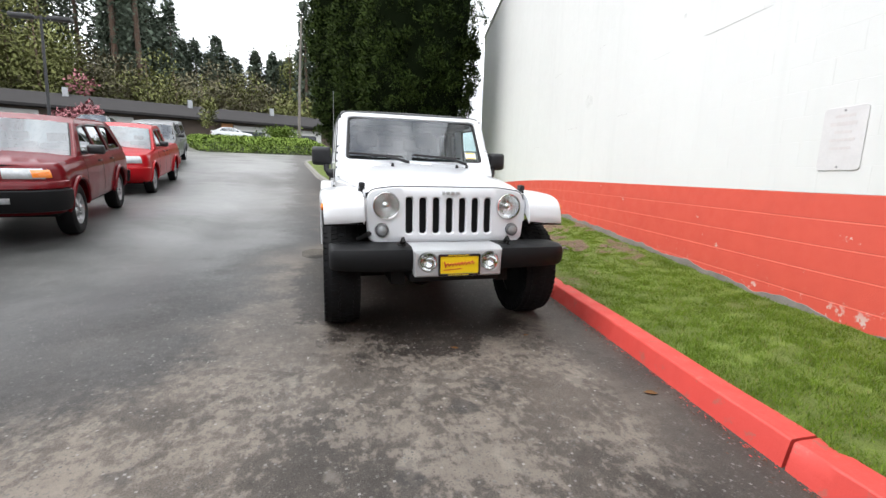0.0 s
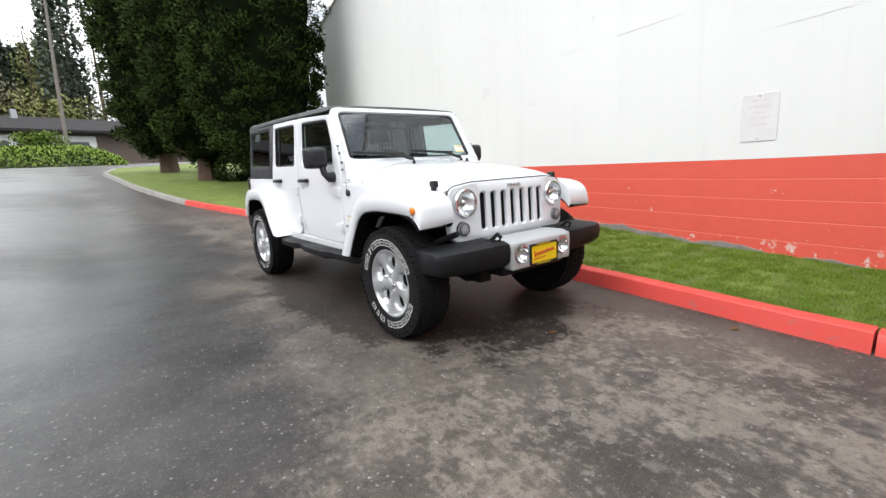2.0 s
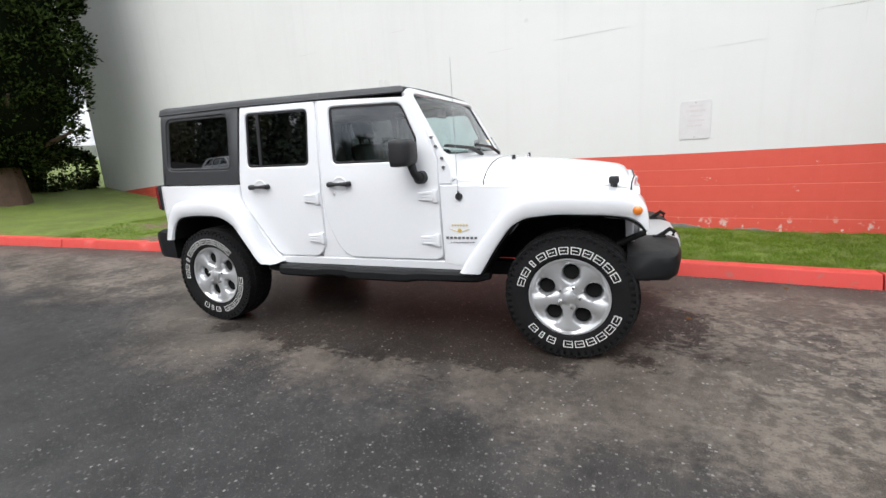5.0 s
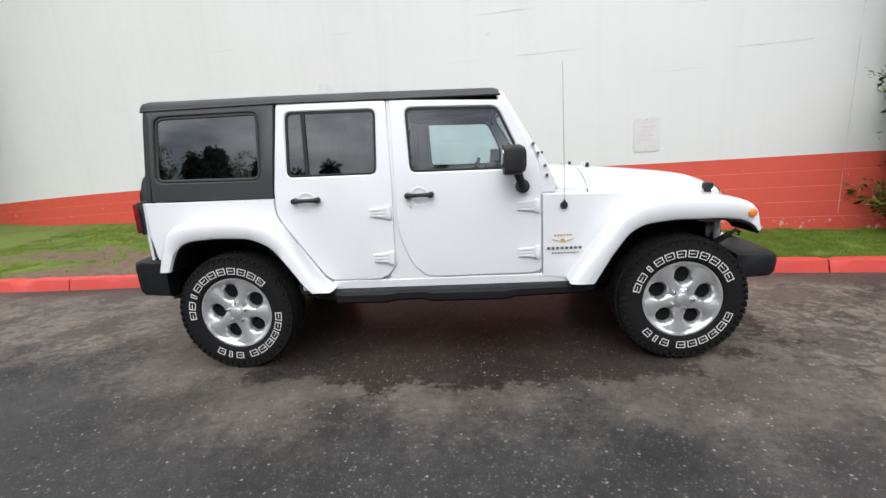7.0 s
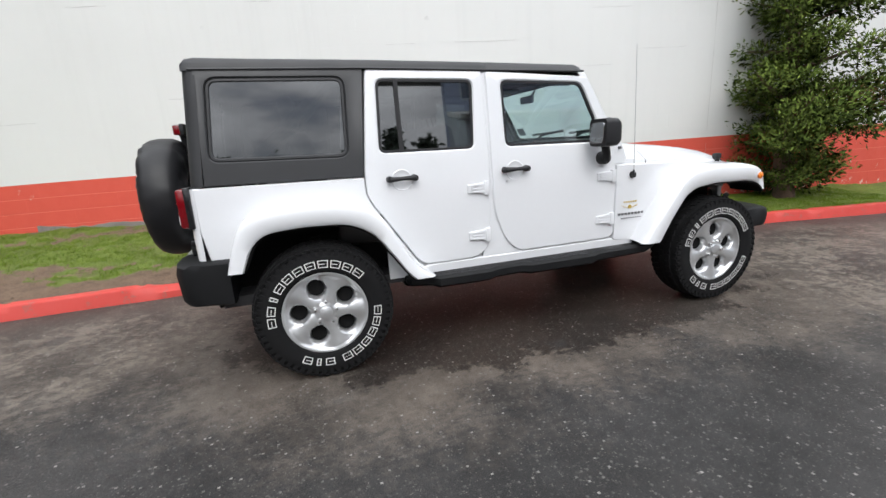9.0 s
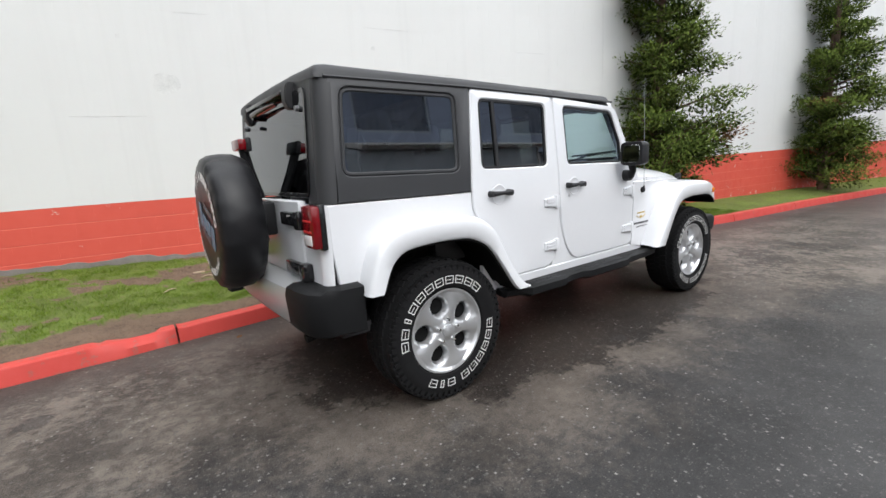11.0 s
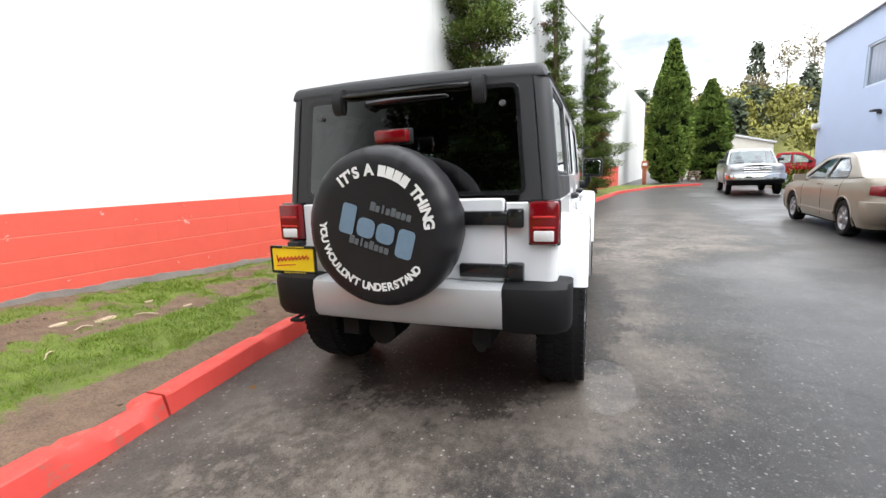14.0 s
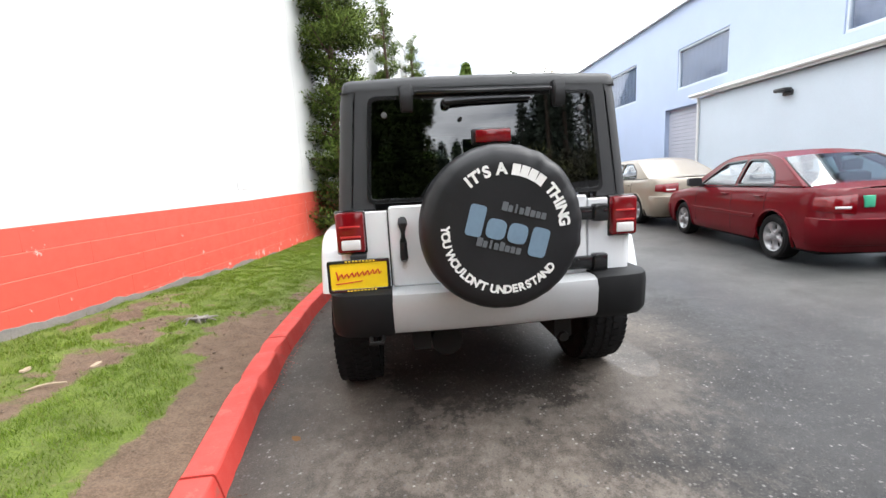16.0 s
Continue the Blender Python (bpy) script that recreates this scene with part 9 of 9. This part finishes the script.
MAKERS = [lambda h, r, g: fir_mesh(h, r, g, 2100, 0.66), lambda h, r, g: round_mesh(h, r, g, 2100, 0.41), lambda h, r, g: round_mesh(h, r, g, 1900, 0.39)]
FAR_MAKERS = [lambda h, r, g: fir_mesh(h, r, g, 1100, 0.95), lambda h, r, g: round_mesh(h, r, g, 1200, 0.60), lambda h, r, g: round_mesh(h, r, g, 1100, 0.55)]
WOOD_MATS = [MAT["far_green"], MAT["far_spring"], MAT["far_brown"], MAT["bark"]]
rw = random.Random(77)
hill_green = mat("far_hillside_scrub", (0.27, 0.27, 0.08), 0.9, 0, 0.35, 0.08, 0.6, world_co=True)
hill_dark = mat("far_forest_floor", (0.035, 0.042, 0.022), 0.95, 0, 0.4, 0.1, 0.8, world_co=True)
hill("hillside_far", "yellow-green spring hillside beyond the lane", [(-150, -60, 20), (-95, -95, 20), (-60, -110, 17), (-38, -116, 15), (-20, -120, 10), (0, -125, 6), (30, -130, 5), (90, -120, 5)], 45, hill_green)
hill("hillside_woods", "dark wooded rise beyond the low building", [(-140, 60, 16), (-80, 92, 15), (-40, 104, 14), (-10, 112, 12), (30, 115, 10), (90, 105, 9)], 40, hill_dark)
spots = []


def uphill(head, d, top, r, kind, jit=0.12):
    """A tree on the rise beyond the yard: heading in degrees west of +y, its distance and its height."""
    a = radians(head)
    spots.append((-0.9 - d * math.sin(a), -5 + d * math.cos(a), 3.6, top * (1 + rw.uniform(-jit, jit)), r, kind))


# bank of firs, taller towards the west
for k in range(66):
    head = rw.uniform(0, 37)
    top = float(np.interp(head, [-12, 5, 12, 15.5, 17.5, 20, 52], [20, 20, 20, 22, 31, 37, 39]))
    uphill(head, rw.uniform(98, 118), top, rw.uniform(2.8, 3.8) + top * 0.03, 0)
# budding broadleaf trees before them
for k in range(55):
    head = rw.uniform(3, 37)
    top = float(np.interp(head, [3, 8, 14, 17, 25, 52], [9, 10, 10, 12, 15, 16]))
    uphill(head, rw.uniform(80, 94), top, rw.uniform(4.2, 5.6), 1 if rw.random() < 0.45 else 2, 0.18)
for k in range(26):
    head = rw.uniform(38, 62)
    top = float(np.interp(head, [38, 48, 52, 62], [24, 19, 13, 12]))
    uphill(head, rw.uniform(78, 96), top, rw.uniform(3.4, 4.6), 0 if rw.random() < 0.7 else 1)
for head, d, h, r, kind in ((15.3, 96, 26, 3.6, 0), (1.6, 88, 27, 3.2, 0), (0.4, 92, 29, 3.4, 0), (3.4, 95, 22, 3.2, 1), (-1.5, 88, 23, 3.5, 2), (18.2, 92, 40, 4.2, 0), (20.2, 94, 42, 4.4, 0)):
    uphill(head, d, h, r, kind, 0.0)
scatter_woods("woods_uphill", "mixed dark firs and budding trees beyond the yard", spots, MAKERS, 51, WOOD_MATS)
spots = []
for k in range(115):
    a = rw.uniform(0.05, 0.9)
    d = rw.uniform(95, 165)
    x, y = -d * math.sin(a), -d * math.cos(a)
    kind = 1 if rw.random() < 0.55 else 2 if rw.random() < 0.6 else 0
    spots.append((x, y, 1 + (d - 95) * 0.22, rw.uniform(6, 10) * (1.3 if kind == 0 else 1), rw.uniform(3.0, 4.8), kind))
for x, y, z, h, r, kind in ((-43, -152, 20, 15, 3.4, 0), (-50, -150, 20, 14, 4, 2), (-56, -150, 20, 15, 4, 2), (-20.5, -78, 1, 10, 2.6, 0), (-40, -140, 16, 9, 3.5, 2), (-62, -140, 18, 13, 3.5, 0)):
    spots.append((x, y, z, h, r, kind))
scatter_woods("woods_downhill", "budding trees and a few firs on the far hillside, paled by haze in their colours", spots, FAR_MAKERS, 52, [MAT["hazy_fir"], MAT["hazy_spring"], MAT["hazy_brown"], MAT["bark"]])
# trees on the open side of the yard, which the car's windows mirror
spots = []
for k in range(46):
    a = rw.uniform(-1.1, 0.75)
    d = rw.uniform(54, 76)
    kind = 0 if rw.random() < 0.6 else 1
    h = rw.uniform(8.0, 13.0)
    spots.append((-d * math.cos(a) - 6, d * math.sin(a) + 12, 1.0, h if kind == 0 else h * 0.7, h * (0.17 if kind == 0 else 0.28), kind))
scatter_woods("woods_west", "dark tree line behind the workshop", spots, FAR_MAKERS, 53, WOOD_MATS)


# ---- upper road: ivy bank, long low building, pole ----
def upper_side():
    bm = bmesh.new()
    rows = []
    ys = np.linspace(-13.5, 0.4, 26)
    for j, (d, zz) in enumerate(((0, 0.0), (0.8, 0.75), (1.8, 1.25), (3.5, 1.55), (7, 1.60), (16, 1.7))):
        row = []
        for x in ys:
            end = max(0.0, min(1.0, (0.4 - x) / 2.6)) ** 0.6
            yb = 40.5 - (x + 6) * 0.20
            row.append((x, yb + d, rise(yb) - 0.1 + (zz * end) + 0.12 * noise.noise(Vector((x, d, 2)))))
        rows.append(row)
    loft(bm, rows, closed=False)
    solid("ivy_bank", bm, hill_dark, "low earth bank under ivy at the top of the road", "bank", "structure", angle=80)
    rng = np.random.default_rng(61)
    p = []
    for _ in range(17000):
        x = rng.uniform(-13.5, 0.3)
        end = max(0.0, min(1.0, (0.4 - x) / 2.6)) ** 0.6
        d = rng.uniform(0, 5)
        yb = 40.5 - (x + 6) * 0.20
        zz = float(np.interp(d, [0, 0.8, 1.8, 3.5, 7], [0, 0.75, 1.25, 1.55, 1.6]))
        p.append((x, yb + d, rise(yb) + zz * end + 0.05))
    v, f = sprays(np.array(p), np.tile((0, -0.5, 0.9), (len(p), 1)), 0.17, rng, 1)
    iv = new("ivy_cover", leaf_mesh("ivy_cover", [(v, f, 0)], [MAT["ivy"]]))
    tagged(iv, "green ivy covering the low bank", "ivy", "", "stuff")
    b = thing("low_building", "long low brown building with a dark shingle roof and white bays", "building", "", Matrix.Translation((-16, 51.9, 4.0)) @ Matrix.Rotation(radians(21), 4, "Z"))
    bm = bmesh.new()
    box(bm, -26, 26, 0, 12, -1, 2.5)
    part("shell", bm, MAT["brown_wall"], b)
    bm = bmesh.new()
    loft(bm, [[(-27, -1.2, 2.45), (-27, -1.2, 2.7), (-27, 5.5, 4.6), (-27, 13, 2.7), (-27, 13, 2.45)], [(27, -1.2, 2.45), (27, -1.2, 2.7), (27, 5.5, 4.6), (27, 13, 2.7), (27, 13, 2.45)]])
    part("roof", bm, MAT["roof_dark"], b)
    for x in (-22, -14, -6.5, 7.5, 14):
        bm = bmesh.new()
        box(bm, x - 2.1, x + 2.1, -0.12, 0.0, 0.1, 2.2, 0.02)
        part("white_bay", bm, MAT["trim_white"], b)
        bm = bmesh.new()
        box(bm, x - 1.6, x + 1.4, -0.16, -0.1, 0.3, 1.6, 0.02)
        part("bay_window", bm, MAT["dark_window"], b)
    bm = bmesh.new()
    box(bm, 4.0, 5.2, -0.6, 0.0, 0, 2.3, 0.05)
    part("timber_panel", bm, MAT["tan_wall"], b)
    for x in (-10, 1.5, 11):
        bm = bmesh.new()
        box(bm, x - 0.25, x + 0.25, 4, 4.5, 4.0, 5.1)
        part("roof_vent", bm, MAT["steel_grey"], b)
    pole = thing("utility_pole", "leaning grey wooden utility pole at the top of the road", "pole")
    bm = bmesh.new()
    tube(bm, [(-3.3, 47.0, rise(47) - 0.3), (-3.15, 48.5, 10), (-2.8, 50, 18)], [0.17, 0.14, 0.10], 10)
    part("mast", bm, MAT["pole_wood"], pole)
    lamp = thing("street_lamp", "dark twin-headed yard lamp post", "lamp")
    bm = bmesh.new()
    tube(bm, [(-15.9, 26, 1.8), (-15.7, 26, 9.2)], [0.09, 0.06], 10)
    part("mast", bm, MAT["black_plastic"], lamp)
    for s in (-1, 1):
        bm = bmesh.new()
        box(bm, -15.7 + s * 0.35, -15.7 + s * 1.45, 25.8, 26.25, 9.0, 9.22, 0.05)
        box(bm, -15.7, -15.7 + s * 0.5, 25.97, 26.05, 9.05, 9.13)
        part("lamp_head", bm, MAT["black_plastic"], lamp)
    g = np.random.default_rng(62)
    simple_tree("blossom_tree", "small pink blossoming tree beyond the parked cars", -16.6, 31.5, rise(31), round_mesh(3.4, 1.5, g, 1600, 0.22, 0.3), MAT["pink"], 2.6, 0.09, 1)
    simple_tree("young_tree", "thin young tree with yellow-green leaves above the bank", -12.6, 49, 4.3, round_mesh(4.4, 0.9, g, 700, 0.25, 0.3), MAT["far_spring"], 4.0, 0.05, 2)
    v, f = sprays(g.normal(0, 1, (900, 3)) * np.array((0.8, 0.6, 0.3)) + np.array((0, 0, 0.5)), g.normal(0, 1, (900, 3)) + np.array((0, 0, 0.5)), 0.2, g, 2)
    sh = new("shrub", leaf_mesh("shrub", [(v, f, 0)], [MAT["hedge"]]))
    sh.location = (-5.0, 45.5, rise(42) + 1.75)
    tagged(sh, "rounded green shrub on top of the ivy bank", "shrub")


upper_side()

# ---- lawn growth and litter ----
def grass():
    rng = np.random.default_rng(91)
    rnd = random.Random(91)
    green, dry = [], []
    want, tries = 155000, 0
    while len(green) + len(dry) < want and tries < 800000:
        tries += 1
        y = rnd.uniform(-7.0, 7.0)
        k = kerb_x(y) + 0.13
        x = rnd.uniform(k, wall_x(y) - 0.02)
        if rnd.random() < bare_soil(x, y) * 1.7:
            continue
        if y < -4.5 and rnd.random() < 0.4:
            continue
        if rnd.random() > 0.55 + 0.9 * noise.noise(Vector((x * 6, y * 6, 11))):
            continue
        (dry if rnd.random() < 0.07 else green).append((x, y, lawn_z(x, y)))
    chunks = []
    for m, pts in enumerate((green, dry)):
        p = np.array(pts)
        n = len(p)
        a = rng.uniform(0, 2 * math.pi, n)
        h = rng.uniform(0.012, 0.038, (n, 1))
        side = np.stack([np.cos(a), np.sin(a), 0 * a], 1) * rng.uniform(0.0011, 0.0024, (n, 1))
        lean = rng.normal(0, 0.5, (n, 3)) * h
        lean[:, 2] = 0
        tip = p + lean + np.array((0, 0, 1)) * h
        v = np.stack([p - side, p + side, tip], 1).reshape(-1, 3)
        chunks.append((v, np.arange(n * 3).reshape(-1, 3), m))
    ob = new("grass", leaf_mesh("grass", chunks, [MAT["blade"], MAT["blade_dry"]]))
    tagged(ob, "short green grass blades on the lawn strip", "grass", "", "stuff")


def litter():
    rnd = random.Random(17)
    # crumbs of soil on the worn lawn
    bm = bmesh.new()
    for _ in range(260):
        y = rnd.uniform(-1.5, 5.5)
        x = rnd.uniform(kerb_x(y) + 0.16, wall_x(y) - 0.1)
        if bare_soil(x, y) < 0.4:
            continue
        r = rnd.uniform(0.005, 0.016)
        bmesh.ops.create_icosphere(bm, subdivisions=1, radius=r, matrix=Matrix.Translation((x, y, lawn_z(x, y) + r * 0.3)) @ Matrix.Rotation(rnd.uniform(0, 6), 4, "Z") @ Matrix.Diagonal((1, rnd.uniform(0.6, 1.4), 0.7, 1)))
    solid("soil_crumbs", bm, MAT["soil"], "loose brown soil crumbs on the worn lawn", "soil", "stuff")
    # paint flakes in the gutter
    bm = bmesh.new()
    for _ in range(420):
        y = rnd.choice((rnd.uniform(-4.5, -0.5), rnd.uniform(0.2, 3.8)))
        x = kerb_x(y) - abs(rnd.gauss(0, 0.03)) - 0.036
        r = rnd.uniform(0.0015, 0.006)
        n = 6
        pts = [(x + r * rnd.uniform(0.3, 0.8) * math.cos(6.283 * k / n), y + r * rnd.uniform(0.8, 1.9) * math.sin(6.283 * k / n)) for k in range(n)]
        loft(bm, [[(px, py, 0.0008) for px, py in pts], [(px, py, 0.0026) for px, py in pts]])
    solid("paint_flakes", bm, MAT["kerb_red"], "flakes of red kerb paint in the gutter", "paint flakes", "stuff")
    # dark silt and needles washed against the kerb's foot
    bm = bmesh.new()
    for _ in range(1500):
        y = rnd.uniform(-5.2, 4.6)
        x = kerb_x(y) - 0.045 - abs(rnd.gauss(0, 0.045))
        r, a = rnd.uniform(0.003, 0.010), rnd.uniform(0, 3.14)
        c, sn = math.cos(a) * r, math.sin(a) * r
        vs = [bm.verts.new((x + px, y + py, rise(y) + 0.003 + pz)) for px, py, pz in ((-c, -sn, 0), (sn * 0.3, -c * 0.3, 0.002), (c, sn, 0.001), (-sn * 0.3, c * 0.3, 0.003))]
        bm.faces.new(vs)
    solid("gutter_silt", bm, MAT["gutter_silt"], "dark needles and silt along the foot of the kerb", "litter", "stuff", angle=0)
    # torn stump, stick, bark shards, fallen leaves
    st = thing("root_stump", "small torn grey root stump on the worn lawn", "stump", "", Matrix.Translation((2.28, 0.45, lawn_z(2.28, 0.45) - 0.01)))
    bm = bmesh.new()
    lathe(bm, [(0.050, 0.0), (0.042, 0.03), (0.045, 0.055), (0.030, 0.060), (0.0005, 0.052)], 12)
    for k in range(7):
        a = k * 0.9
        tube(bm, [(0.03 * math.cos(a), 0.03 * math.sin(a), 0.045), (0.10 * math.cos(a), 0.10 * math.sin(a), 0.055 + 0.015 * math.sin(k)), (0.15 * math.cos(a + 0.2), 0.15 * math.sin(a + 0.2), 0.03)], [0.014, 0.009, 0.004], 6)
    part("stub", bm, MAT["footing"], st)
    for x, y, ln, a in ((2.62, 1.75, 0.22, 0.4), (2.75, 2.15, 0.13, 1.3), (2.45, 2.55, 0.16, 2.2)):
        bm = bmesh.new()
        z = lawn_z(x, y)
        pts = [(x + ln * (t - 0.5) * math.cos(a) + 0.02 * math.sin(5 * t), y + ln * (t - 0.5) * math.sin(a), z + 0.012 + 0.01 * math.sin(3 * t)) for t in np.linspace(0, 1, 6)]
        tube(bm, pts, [0.004, 0.007, 0.006, 0.006, 0.005, 0.003], 6)
        solid("dead_stick", bm, MAT["wood"], "short pale dead stick lying on the soil", "stick")
    for x, y, r in ((2.80, 1.95, 0.10), (2.95, 2.2, 0.07), (2.55, 1.4, 0.05), (2.9, 1.5, 0.05)):
        bm = bmesh.new()
        z = lawn_z(x, y)
        n = 9
        pts = [(x + r * rnd.uniform(0.5, 1.0) * math.cos(6.283 * k / n) * 0.6, y + r * rnd.uniform(0.7, 1.1) * math.sin(6.283 * k / n)) for k in range(n)]
        loft(bm, [[(px, py, z + 0.002) for px, py in pts], [(px * 0.98 + x * 0.02, py * 0.98 + y * 0.02, z + 0.014) for px, py in pts]])
        solid("bark_shard", bm, MAT["wood"], "flat pale bark shard on the worn lawn", "bark")
    leafy = MAT["brown_tips"]
    for x, y in ((1.08, 3.05), (1.02, 3.12), (1.12, 3.18), (1.0, 3.72), (0.92, 3.76), (1.10, 2.2), (-0.05, -2.25), (0.55, -2.12), (0.85, -3.1)):
        bm = bmesh.new()
        a, r = rnd.uniform(0, 6.28), rnd.uniform(0.022, 0.04)
        top = [(0, -1.0, 0.0), (0.5, -0.3, 0.16), (0.45, 0.35, 0.12), (0, 1.0, 0.05), (-0.45, 0.35, 0.16), (-0.5, -0.3, 0.1)]
        m = Matrix.Translation((x, y, 0.004)) @ Matrix.Rotation(a, 4, "Z") @ Matrix.Scale(r, 4)
        loft(bm, [[m @ Vector(p) for p in top], [m @ (Vector(p) + Vector((0, 0, 0.05))) for p in top]])
        solid("fallen_leaf", bm, leafy, "curled orange-brown fallen leaf on the asphalt", "leaf", group="fallen leaves")


grass()
litter()

red_blocks(wall_east)
